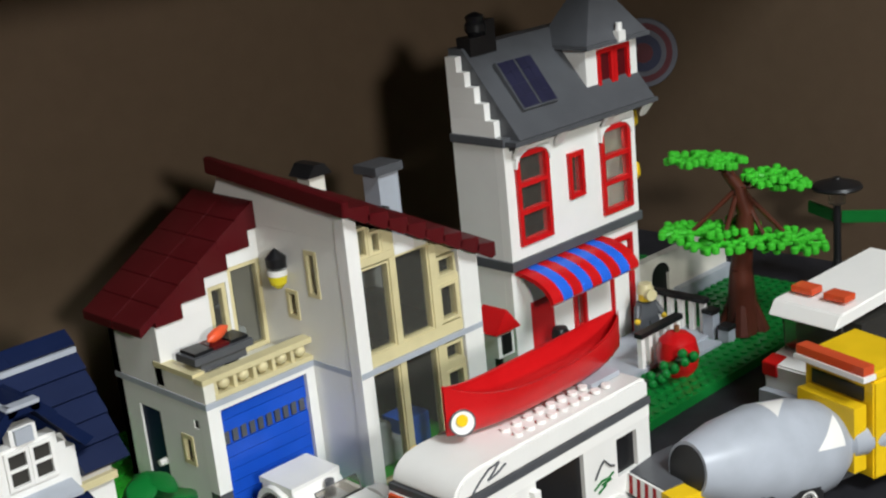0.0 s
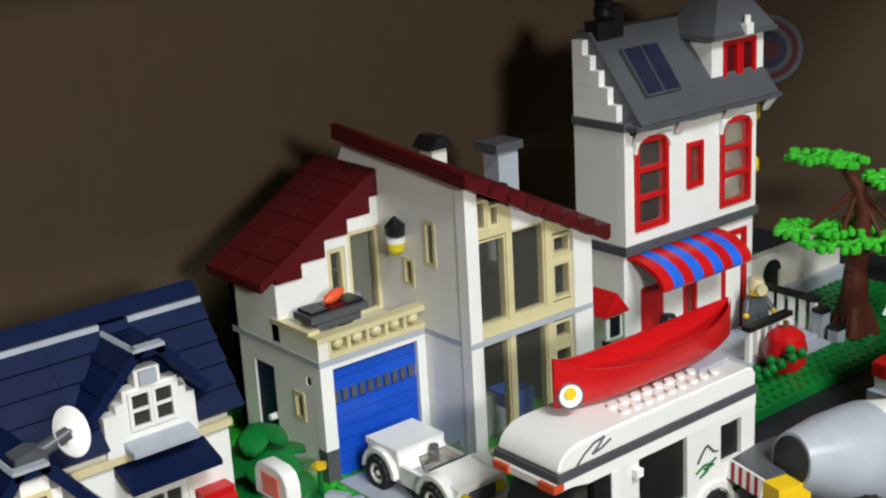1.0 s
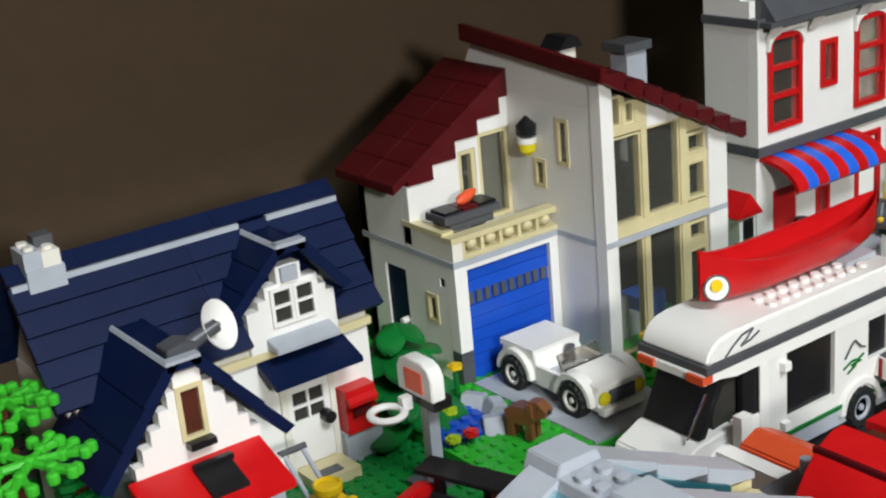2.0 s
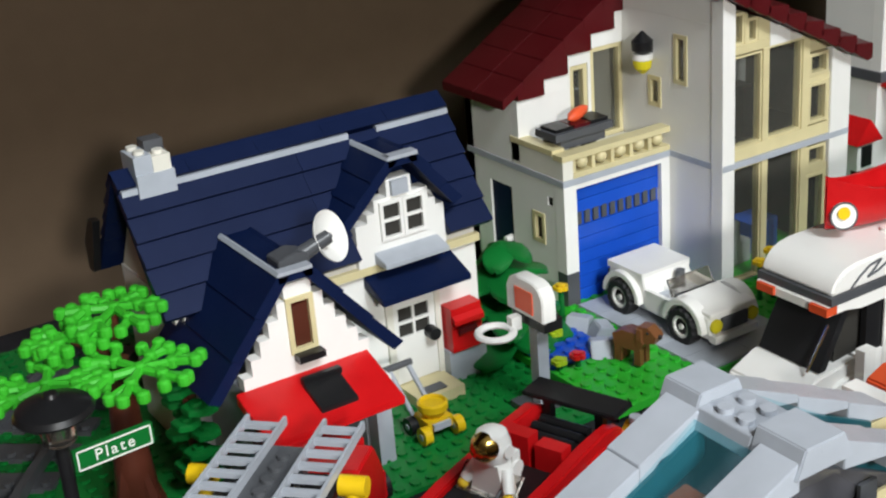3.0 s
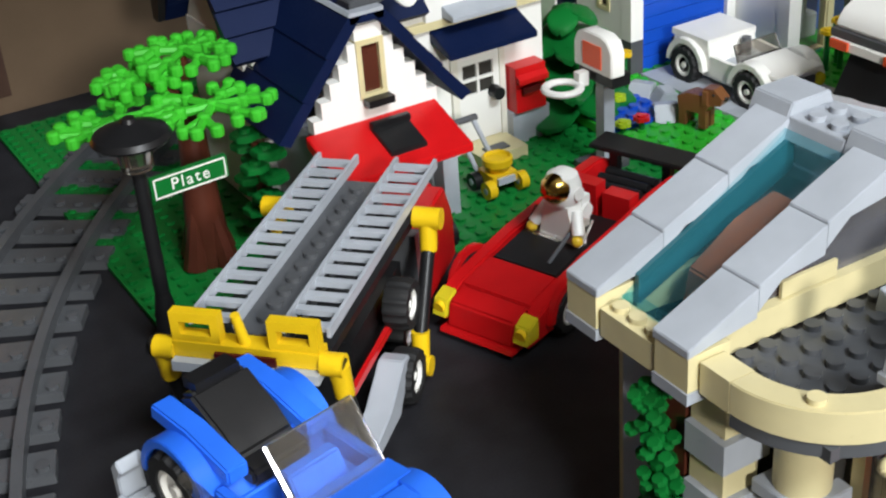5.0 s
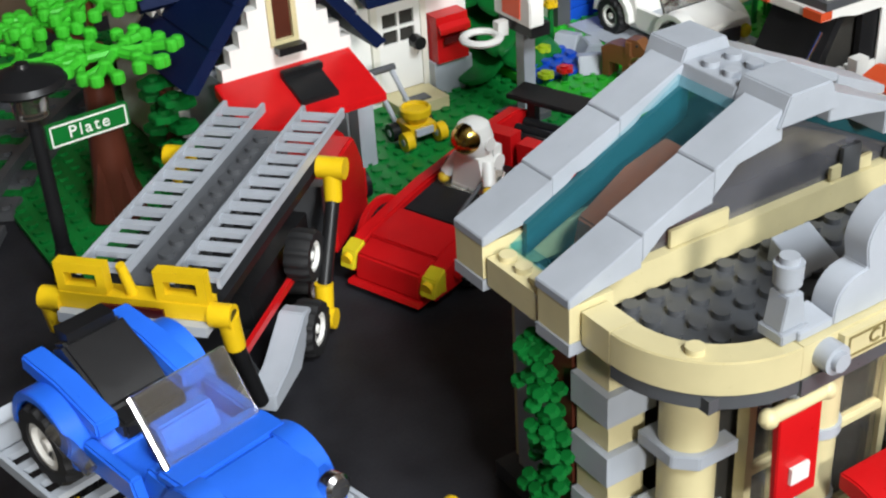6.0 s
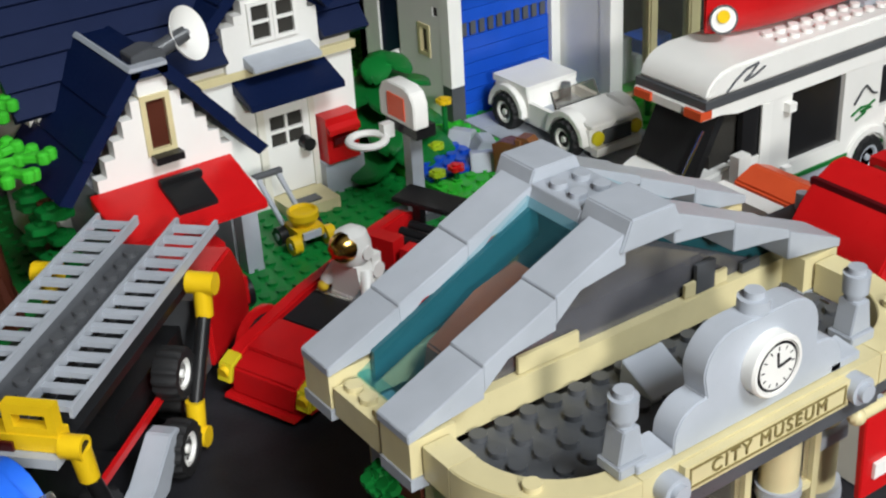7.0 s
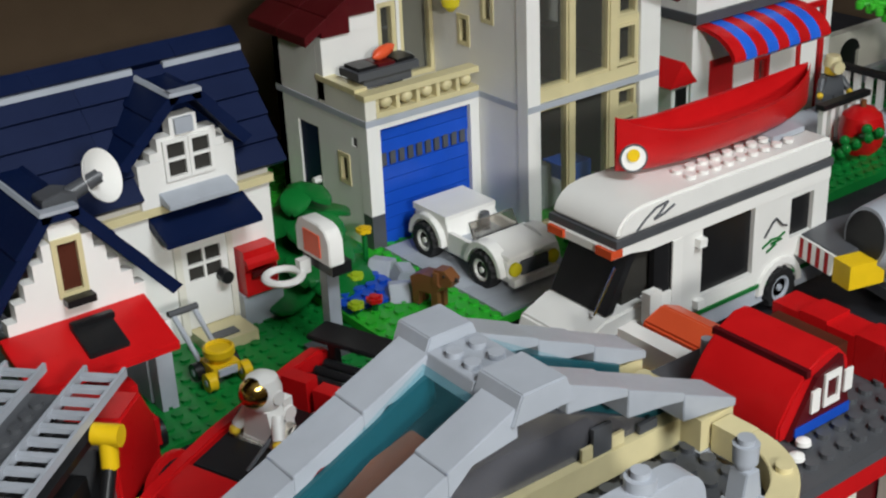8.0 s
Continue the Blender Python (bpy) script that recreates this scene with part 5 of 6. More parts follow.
def transporter():
    """Car transporter with a raised ladder deck; local x forward."""
    t = thing("car_transporter", "toy car transporter with grey ladder ramps", "truck", (-289.5, -180.5, 0), 42.7, world=False)
    z = 58
    for y in (-15.6, 15.6):
        rung_ladder(t, y, 2, 120, z, 14)
    bm = B()
    box(bm, 0, 104, -7.2, 7.2, z - 3, z + 0.4)
    part("deck_plate", bm, DGREY, t, "dark grey studded deck plate")
    for i in range(12):
        bm = B()
        stud(bm, 8 + 8 * i, 0, z + 0.4)
        part("deck_stud", bm, DGREY, t)
    part("deck_beam", box(B(), -6, 100, -8, 8, z - 6.4, z - 3.1), DGREY, t, "dark grey deck beams", 0.3)
    # added black plate: shade between the rungs painted as a sheet
    part("under_deck", box(B(), 2, 98, -22, 22, z - 9.4, z - 6.6), BLACK, t, "black plate added to darken the ladder gaps", 0.3)
    # yellow rear rail
    part("rear_plate", box(B(), -12, 0, -24, 24, z - 8, z - 4.6), GREY, t, "light grey rear plate", 0.3)
    part("rear_plate", box(B(), -10, 0, -10, 10, z - 4.5, z - 1.4), DARKRED, t)
    part("rear_rail", box(B(), -9, -2, -24, 24, z - 4.4, z + 1.0), YELLOW, t, "yellow rear rail", 0.5)
    for y in (-16, 16):
        bm = B()
        holed(bm, "x", -8.5, -4.5, y - 8, y + 8, z + 1.1, z + 11, [(y - 5.2, y + 5.2, z + 3.4, z + 7.8)])
        part("rail_loop", bm, YELLOW, t, "yellow bar frame")
    part("lever", rod(B(), (-6, 1, z + 1), (-8, 2, z + 12), 1.8, 1.5), YELLOW, t, "yellow lever", 0.3)
    for y, s in ((-27, -1), (27, 1)):
        bm = B()
        rod(bm, (-7, y - s * 3, z - 3), (-7, y + s * 4, z - 3), 3.8, n=18)
        rod(bm, (-7, y + s * 2, z - 3), (-5, y + s * 2, z - 15), 3.4, 3.2, 16)
        part("joint", bm, YELLOW, t, "yellow round connector", 0.3)
        part("hole", rod(B(), (-7, y + s * 3, z - 3), (-7, y + s * 4.1, z - 3), 2.3), BLACK, t)
        part("strut", rod(B(), (-5, y + s * 2, z - 14), (6, y + s * 2, 14), 2.6), BLACK, t, "black strut")
        bm = B()
        rod(bm, (88, y - s * 3, z - 4), (88, y + s * 7, z - 4), 4.0, n=18)
        rod(bm, (88, y + s * 2, z - 4), (86, y + s * 2, z - 16), 3.4, 3.2, 16)
        part("joint", bm, YELLOW, t, "yellow round connector", 0.3)
        part("strut", rod(B(), (86, y + s * 2, z - 15), (66, y + s * 3, 18), 2.6), BLACK, t, "black strut")
        bm = B()
        rod(bm, (66, y + s * 3, 20), (64, y + s * 3, 8), 3.4, 3.2, 16), rod(bm, (64, y - s * 1, 7), (64, y + s * 7, 7), 3.8, n=16)
        part("joint", bm, YELLOW, t, "yellow round connector", 0.3)
    # lower deck
    part("chassis", box(B(), -6, 100, -12, 12, 11, 16), BLACK, t, "black chassis", 0.3)
    for y0, y1 in ((-31, -21.6), (21.6, 31)):
        part("mudguard", prism(B(), [(12, 5), (13, 11), (27, 13), (44, 22), (50, 21), (50, 17), (39, 8), (36, 5)], "y", y0, y1), GREY, t, "light grey mudguard", 0.5)
        part("side_strip", box(B(), 12, 84, -21.5 if y0 < 0 else 19.7, -19.7 if y0 < 0 else 21.5, 23, 25.6), RED, t, "red side strip", 0.2)
    for x, yw in ((14, 17), (52, 28.5), (80, 17)):
        for s in (1, -1):
            wheel(t, x, s * yw, 10.5 if x < 60 else 10.5, 10.2, (0, s, 0), 9)
    part("upper_spare", box(B(), 40, 96, -14, 14, 16.2, 30), BLACK, t, "black lower load deck", 0.5)
    wheel(t, 66, -24, 31, 9.5, (0, -1, 0), 9)
    wheel(t, 66, 24, 31, 9.5, (0, 1, 0), 9)
    # red cab ahead of the deck
    part("cab", prism(B(), [(104, 8), (104, 34), (112, 44), (132, 44), (140, 30), (142, 8)], "y", -22, 22), RED, t, "red cab", 1.0)
    part("cab_back", box(B(), 98, 103.8, -20, 20, 8, 40), DGREY, t, "dark grey cab back", 0.4)
    part("cab_light", box(B(), 112, 118, 16, 22, 44.1, 47), TEAL, t, "clear blue beacon")


transporter()


def buggy():
    """Blue open car near the corner of the table; local x forward."""
    b = thing("toy_car", "bright blue open toy car with black tyres", "car", (-313, -260, 50.5), -77, world=False)
    part("chassis", box(B(), -34, 40, -14, 14, 6, 10), DGREY, b, bevel=0.3)
    part("body", prism(B(), [(-36, 10), (-36, 18), (-14, 19), (-8, 12), (8, 12), (12, 20), (40, 18), (47, 13), (47, 10)], "y", -15.5, 15.5), MIDBLUE, b, "bright blue body", 0.8)
    part("bonnet", prism(B(), [(15, 19), (17, 22), (27, 22.5), (27, 19)], "y", -15.5, 15.5), MIDBLUE, b, "blue bonnet step", 0.8)
    part("bonnet", prism(B(), [(27.3, 18), (27.3, 22.5), (40, 21.5), (49, 16), (50, 11), (40, 11)], "y", -11.5, 11.5), MIDBLUE, b, "blue sloping bonnet", 1.2)
    for s in (1, -1):
        part("rear_wing", prism(B(), [(-40, 24), (-39, 28.6), (-24, 27.6), (-7, 23), (-7, 18.5), (-22, 22)], "y", min(s * 9.5, s * 16), max(s * 9.5, s * 16)), MIDBLUE, b, "blue rear wing", 0.6)
        part("side_panel", prism(B(), [(-8, 10), (-10, 18), (10, 17), (12, 10)], "y", min(s * 15.6, s * 19), max(s * 15.6, s * 19)), MIDBLUE, b, bevel=0.6)
        for x in (-25, 30):
            bm = B()
            yi, yo, ra = (13, 21.5, 12.5) if x < 0 else (10, 16.5, 9.8)
            arch(bm, x, min(s * yi, s * yo), max(s * yi, s * yo), 10.5, ra, ra + 2.6, 14)
            part("wheel_arch", bm, MIDBLUE, b, "blue wheel arch", 0.3)
            wheel(b, x, s * (18 if x < 0 else 13), 10.5, 11.6 if x < 0 else 9.2, (0, s, 0), 9 if x < 0 else 6)
        part("headlight", lathe(B(), [(3.6, 0), (3.6, 3), (2.6, 4), (0.2, 4.2)], (46, s * 11, 17), (1, 0, 0.2), 16), CHROME, b, "clear silver headlight")
    part("seat", prism(B(), [(-30, 16), (-36, 29), (-30, 32), (-18, 25), (-13, 20), (-6, 19), (-6, 14), (-24, 14)], "y", -9.2, 9.2), BLACK, b, "black seats", 1.0)
    part("spoiler", box(B(), -36, -30, -7, 7, 31, 34), BLACK, b, bevel=0.8)
    part("dashboard", prism(B(), [(2, 12), (3, 24), (7, 24), (13, 12)], "y", -8, 8), MIDBLUE, b, "blue dashboard", 0.6)
    part("windscreen", prism(B(), [(17, 21.6), (18.6, 22), (8, 37), (6.6, 36.4)], "y", -13.5, 13.5), SMOKE, b, "clear smoke windscreen").visible_shadow = False
    part("screen_bar", rod(B(), (18.4, -13.6, 22), (7.6, -13.6, 37), 1.0, n=8), CHROME, b, "silver bar")
    part("exhaust", rod(B(), (-4, -21, 14), (-18, -22, 20), 1.8), SMOKE, b)
    part("grille", box(B(), 49, 52, -10, 10, 8, 13), CHROME, b, "silver grille", 0.4)
    part("front_bar", rod(B(), (52, -16, 8), (52, 16, 8), 1.8), GREY, b)


buggy()


def loading_ramp():
    """A second pair of ladders under the blue car with yellow ends."""
    r = thing("loading_ramp", "grey ladder ramp with yellow ends under the blue car", "ramp", (-313, -260, 0), -77, world=False)
    for y in (-18, 18):
        rung_ladder(r, y, -48, 56, 46.4, 13)
    part("deck", box(B(), -44, 50, -9.5, 9.5, 45, 48.4), DGREY, r, "dark grey ramp deck", 0.2)
    part("hook", prism(B(), [(-51, 46), (-51, 58), (-48, 61), (-46, 58), (-48.2, 55), (-48.2, 46)], "y", -25, -17), GREY, r, "light grey ladder hook", 0.4)
    for x in (-30, 36):
        for s in (1, -1):
            part("prop", rod(B(), (x, s * 10, 46), (x, s * 14, 0.3), 2.6), BLACK, r, "black prop")
    for x, s in ((-16, -1), (58, -1), (58, 1)):
        bm = B()
        rod(bm, (x, s * 29, 48), (x, s * 39, 48), 4.0, n=16)
        box(bm, x - 3, x + 3, s * 24 - 5, s * 24 + 5, 43, 46.3)
        part("end_stop", bm, YELLOW, r, "yellow ramp end")


loading_ramp()


def mixer_truck():
    """Concrete mixer; local x forward along the drum."""
    m = thing("mixer_truck", "yellow toy concrete mixer with a light grey drum", "truck", (193, -210, 0), -14, world=False, size=1.08)
    prof = [(10, -54), (13, -54), (14.5, -50), (20, -34), (24.5, -12), (24.5, 10), (22, 24), (17, 33), (6, 34)]
    drum = part("drum", lathe(B(), prof, (0, 0, 28), (0.985, 0, -0.17), 36), GREY, m, "light grey drum")
    part("mouth", lathe(B(), [(11.5, -54.6), (11.5, -54.1), (0.2, -54.1)], (0, 0, 28), (0.985, 0, -0.17), 28), BLACK, drum, "dark drum mouth")
    def radius(x):
        for (ra, xa), (rb, xb) in zip(prof[1:], prof[2:]):
            if xa <= x <= xb:
                return ra + (rb - ra) * (x - xa) / max(0.1, xb - xa)
        return prof[-1][0]
    side = Vector((0, 1, 0))
    axis = Vector((0.985, 0, -0.17))
    upw = axis.cross(side)
    for xa, xb, a0, a1 in ((-12, 6, 1.75, 1.15), (2, 22, 0.35, 1.05)):
        bm = B()
        rows = []
        for k in range(9):
            x = xa + (xb - xa) * k / 8
            w = (a1 - a0) * (1 - k / 8) if xa < 0 else (a1 - a0) * (k / 8)
            c = Vector((0, 0, 28)) + axis * x
            rows.append([bm.verts.new((c + (side * -math.cos(a0 + w * q / 8) - upw * -math.sin(a0 + w * q / 8)) * (radius(x) + 0.3)) * U) for q in range(9)])
        for r0, r1 in zip(rows, rows[1:]):
            for q in range(8):
                bm.faces.new((r0[q], r0[q + 1], r1[q + 1], r1[q]))
        part("white_mark", bm, WHITE, drum, "white printed triangle")
    part("chassis", box(B(), -44, 70, -12, 12, 8, 13), DGREY, m, "dark grey chassis", 0.4)
    part("cradle", prism(B(), [(-40, 13), (-28, 26), (-22, 13)], "y", -10, 10), GREY, m, bevel=0.4)
    ch = part("chute", prism(B(), [(-66, 25), (-36, 30), (-36, 33), (-66, 31)], "y", 1, 31), DGREY, m, "dark grey chute", 0.4)
    plate = part("warning_plate", prism(B(), [(-69.4, 22.6), (-68.2, 22.6), (-66.2, 31), (-67.4, 31)], "y", 1, 31), WHITE, ch, "white plate with red stripes")
    for i in range(5):
        y = 2.5 + 5.6 * i
        bm = B()
        v = [bm.verts.new(Vector(p) * U) for p in ((-69.7, y, 22.8), (-69.7, y + 2.4, 22.8), (-67.7, y + 4.6, 30.8), (-67.7, y + 2.2, 30.8))]
        bm.faces.new(v)
        bmesh.ops.solidify(bm, geom=bm.faces[:], thickness=0.25 * U)
        part("stripe", bm, RED, plate)
    part("chute_stay", rod(B(), (-40, 6, 20), (-54, 10, 27), 2.2), DGREY, m)
    part("chute_end", box(B(), -68, -50, -10, 0.8, 20, 31), YELLOW, m, "yellow chute block", 0.6)
    part("tank", lathe(B(), [(6, -12), (8, -10), (8, 8), (6, 10), (0.2, 10)], (44, -14, 27), (1, -0.2, 0), 22), GREY, m, "light grey water tank")
    part("frame", box(B(), 32, 40, -18, 18, 13, 46), YELLOW, m, "yellow frame", 0.5)
    cab = part("cab", prism(B(), [(41, 8), (41, 58), (75, 58), (83, 34), (85, 8)], "y", -22, 22), YELLOW, m, "yellow cab", 1.0)
    part("cab_top", prism(B(), [(42.2, 58.2), (42.2, 62), (75, 64), (79, 58.2)], "y", -21, 21), YELLOW, m, "yellow cab roof", 0.6)
    part("rear_window", box(B(), 39.8, 41, -16, 16, 47, 54), BLACK, m, "black cab slot")
    part("light_bar", box(B(), 35, 42, -21, 21, 62.2, 66.6), TRRED, m, "clear red orange light bar", 0.8)
    part("light_base", box(B(), 34, 42.1, -22, 22, 59.4, 62), WHITE, m, "white light base", 0.4)
    for x in (-26, -2, 66):
        for s in (1, -1):
            wheel(m, x, s * 18, 11, 10.8, (0, s, 0), 9, YELLOW if x > 60 else WHITE)
    for s in (1, -1):
        bm = B()
        arch(bm, 66, min(s * 14, s * 24), max(s * 14, s * 24), 11, 12, 16)
        part("wheel_arch", bm, YELLOW, m, "yellow wheel arch", 0.4)


mixer_truck()


def rescue_truck():
    """White and red rescue vehicle beyond the mixer."""
    r = thing("rescue_truck", "white and red toy rescue truck", "truck", (340, -176, 0), -6, world=False)
    part("roof", prism(B(), [(-56, 62), (-50, 70), (44, 76), (50, 72), (50, 68)], "y", -23, 23), WHITE, r, "white sloping cab roof", 0.8)
    for y in (-11, 11):
        part("beacon", box(B(), -40, -30, y - 7, y + 7, 72.6, 76.4), TRRED, r, "clear red beacon", 0.8)
    part("windscreen", prism(B(), [(-44, 34), (-42, 34), (-44, 64), (-47, 64)], "y", -20, 20), SMOKE, r, "smoke windscreen")
    # dark block painted for the shade inside the truck's cab
    part("cab", box(B(), -30, 60, -22, 22, 12, 58), INSIDESHADE, r, "dark block for the unlit cab inside")
    part("side", box(B(), -38, 70, -24, -22.2, 22, 36), RED, r, "red side panel", 0.4)
    part("side_strip", box(B(), -38, 70, -24.4, -22, 36.2, 39), WHITE, r)
    part("side", box(B(), -38, 70, 22.2, 24, 22, 38), RED, r, "red side panel", 0.4)
    part("bonnet", prism(B(), [(-58, 16), (-60, 34), (-40, 38), (-36, 16)], "y", -24, 24), WHITE, r, "white bonnet", 1.0)
    part("bonnet_strip", prism(B(), [(-60.4, 26), (-60.6, 34.4), (-50, 36.6), (-50, 26)], "y", 14, 24.4), RED, r, "red bonnet corner", 0.5)
    part("bumper", box(B(), -64, -50, -24, 24, 8, 18), GREY, r, "grey front bumper", 1.2)
    part("mirror", box(B(), -50, -45, -31, -25, 40, 52), GREY, r, bevel=0.6)
    for x in (-34, 40):
        for s in (1, -1):
            wheel(r, x, s * 20, 12, 11.5, (0, s, 0), 9)


rescue_truck()

# ---- garden, street and small things ----
def leaf_piece(bm, cx, cy, cz, turn, size, rng, tilt=0.0):
    """A branching plastic leaf plate: thin forked twigs with round knobs at their tips."""
    nodes = [(0.0, 0.0)]
    links = []
    for i in range(6):
        a = turn + 2 * math.pi * i / 6 + rng.uniform(-0.2, 0.2)
        r = size * rng.uniform(0.72, 1.05)
        p, q = (0.52 * r * math.cos(a), 0.52 * r * math.sin(a)), (r * math.cos(a), r * math.sin(a))
        n0 = len(nodes)
        nodes += [p, q]
        links += [(0, n0), (n0, n0 + 1)]
        for sgn in (0.75, -0.75):
            nodes.append((p[0] + 0.40 * r * math.cos(a + sgn), p[1] + 0.40 * r * math.sin(a + sgn)))
            links.append((n0, len(nodes) - 1))
    h = [cz + tilt * x + rng.uniform(-1.5, 1.5) for x, y in nodes]
    for a, b in links:
        rod(bm, (cx + nodes[a][0], cy + nodes[a][1], h[a]), (cx + nodes[b][0], cy + nodes[b][1], h[b]), 1.9, n=7)
    for (x, y), z in zip(nodes, h):
        lathe(bm, [(1.4, -2.6), (2.5, -1.9), (2.8, 0), (2.6, 1.7), (1.6, 2.5)], (cx + x, cy + y, z), n=10)


def toy_tree(label, base, trunk, leaves, seed):
    rng = random.Random(seed)
    t = thing("toy_tree", label, "tree", base)
    bm = B()
    for (p, r0), (q, r1) in zip(trunk, trunk[1:]):
        rod(bm, p, q, r0, r1, 12)
    for i in range(4):
        a = 2 * math.pi * i / 4 + 0.5
        x, y, z = trunk[0][0]
        r = trunk[0][1]
        rod(bm, (x + r * 0.95 * math.cos(a), y + r * 0.95 * math.sin(a), z), (x + r * 0.4 * math.cos(a), y + r * 0.4 * math.sin(a), z + 26), r * 0.55, r * 0.25, 8)
    tr = part("trunk", bm, BROWN, t, "reddish brown trunk")
    for c in leaves:
        part("limb", rod(B(), trunk[-1][0] if c[2] > trunk[-1][0][2] - 6 else trunk[-2][0], (c[0], c[1], c[2] - 1), 1.8, 1.5, 8), BROWN, tr)
        bm = B()
        leaf_piece(bm, *c[:5], rng, c[5] if len(c) > 5 else 0.0)
        part("leaf_plate", bm, LEAF, t, "bright green leaf plate")


toy_tree("toy tree with bright green leaf plates on dark green baseplate", (-250, -30, 2.4),
         [((-250, -30, 2.4), 10), ((-249, -29, 40), 7), ((-247, -26, 74), 5)],
         [(-279, -38, 77, 0.2, 26), (-246, -52, 78, 1.0, 27), (-239, -8, 87, 0.6, 26), (-262, -14, 84, 0.1, 19)], 3)
toy_tree("toy tree with two tiers of bright green leaf plates", (378, -70, 6),
         [((378, -70, 6), 12), ((378, -70, 50), 7.5), ((381, -73, 88), 6), ((378, -70, 106), 4.5), ((372, -64, 118), 3.5)],
         [(358, -48, 127, 0.3, 19), (374, -62, 124, 0.9, 17), (390, -84, 112, 0.2, 20), (398, -92, 107, 1.1, 16), (356, -46, 78, 0.5, 22), (362, -66, 70, 0.1, 22), (402, -96, 66, 0.7, 24), (380, -58, 76, 0.2, 22), (384, -86, 72, 0.9, 20)], 8)


def street_lamp(label, x, y, z0, top, r, sign_turn, text, sign_mat, arms=1):
    s = thing("street_lamp", label, "street lamp", (x, y, z0))
    part("base", lathe(B(), [(9, 0), (9, 4), (5, 7), (4, 18), (3, 24)], (x, y, z0), n=20), BLACK, s)
    part("pole", rod(B(), (x, y, z0 + 20), (x, y, top - 14), 2.9, 2.6), BLACK, s, "black pole")
    part("lantern", rod(B(), (x, y, top - 14), (x, y, top - 3), 6, 7, 16), SMOKE, s, "clear lantern")
    part("cap", lathe(B(), [(r * 0.96, -3), (r, -2), (r * 0.92, 0), (r * 0.5, 2.6), (3, 4), (2.4, 5.4)], (x, y, top), n=28), BLACK, s, "wide black cap")
    for k in range(arms):
        a = radians(sign_turn + 125 * k)
        d = Vector((math.cos(a), math.sin(a)))
        n = Vector((-d.y, d.x))
        zc = top - 24
        def pt(u, w):
            return (x + d.x * u + n.x * w, y + d.y * u + n.y * w)
        sg = part("sign", prism(B(), [pt(3, -1.3), pt(34, -1.3), pt(34, 1.3), pt(3, 1.3)], "z", zc - 4.4, zc + 4.4), sign_mat, s, "green street sign", 0.3)
        if text:
            b = B()
            for u0, u1, w0, w1 in ((4, 33, -4, -3.4), (4, 33, 3.4, 4), (4, 4.6, -4, 4), (32.4, 33, -4, 4)):
                prism(b, [pt(u0, -1.6), pt(u1, -1.6), pt(u1, -1.3), pt(u0, -1.3)], "z", zc + w0, zc + w1)
            part("sign_border", b, WHITE, sg)
            c = pt(18.5, -1.4)
            words(text, 6.4, pose(c[0] * U, c[1] * U, zc * U, 90, 0, math.degrees(a)), WHITE, sg, "sign_lettering")


street_lamp("black toy street lamp with a green name sign", -288, -82, 0.2, 91, 14.5, 4, "Plate", GREEN)
street_lamp("black toy street lamp with clear green signs", 492, -76, 0.2, 80, 18, -60, "", GREEN, 2)


def railway():
    """Curved track of sleepers and two rails."""
    t = thing("railway_track", "curved dark grey toy railway track on the table", "railway track", (-330, -20, 0))
    A, Bp, C = Vector((-374, -112)), Vector((-329, -16)), Vector((-255, 82))
    ax, ay, bx, by, cx, cy = A.x, A.y, Bp.x, Bp.y, C.x, C.y
    d = 2 * (ax * (by - cy) + bx * (cy - ay) + cx * (ay - by))
    ux = ((ax**2 + ay**2) * (by - cy) + (bx**2 + by**2) * (cy - ay) + (cx**2 + cy**2) * (ay - by)) / d
    uy = ((ax**2 + ay**2) * (cx - bx) + (bx**2 + by**2) * (ax - cx) + (cx**2 + cy**2) * (bx - ax)) / d
    o = Vector((ux, uy))
    r = (A - o).length
    a0, a1 = math.atan2(ay - uy, ax - ux), math.atan2(cy - uy, cx - ux)
    da = (a1 - a0 + math.pi) % (2 * math.pi) - math.pi
    ext = 110 / r * (1 if da > 0 else -1)
    a0, da = a0 - ext, da + 1.6 * ext
    n = max(8, round(abs(da) * r / 25))
    for i in range(n + 1):
        a = a0 + da * i / n
        e, q = Vector((math.cos(a), math.sin(a))), Vector((-math.sin(a), math.cos(a)))
        pts = []
        for u, v in ((-30, -7.2), (30, -7.2), (30, 7.2), (-30, 7.2)):
            p = o + e * (r + u) + q * v
            pts.append((p.x, p.y))
        sl = part("sleeper", prism(B(), pts, "z", 0.2, 4.6), DGREY, t, bevel=0.4)
        bm = B()
        for u in (-26, -9, 0, 9, 26):
            p = o + e * (r + u) + q * 3.4
            stud(bm, p.x, p.y, 4.6, 8)
        part("stud", bm, DGREY, sl)
    for off in (-18.5, 18.5):
        m = 40
        bm = B()
        ring = []
        for i in range(m + 1):
            a = a0 + da * i / m
            e = Vector((math.cos(a), math.sin(a)))
            ring.append([bm.verts.new(((o + e * (r + off + w)).x * U, (o + e * (r + off + w)).y * U, z * U)) for w, z in ((-2, 4), (-2, 9.6), (2, 9.6), (2, 4))])
        for p, q in zip(ring, ring[1:]):
            for k in range(4):
                bm.faces.new((p[k], p[(k + 1) % 4], q[(k + 1) % 4], q[k]))
        bmesh.ops.recalc_face_normals(bm, faces=bm.faces)
        part("rail", bm, DGREY, t, "dark grey rail")


railway()


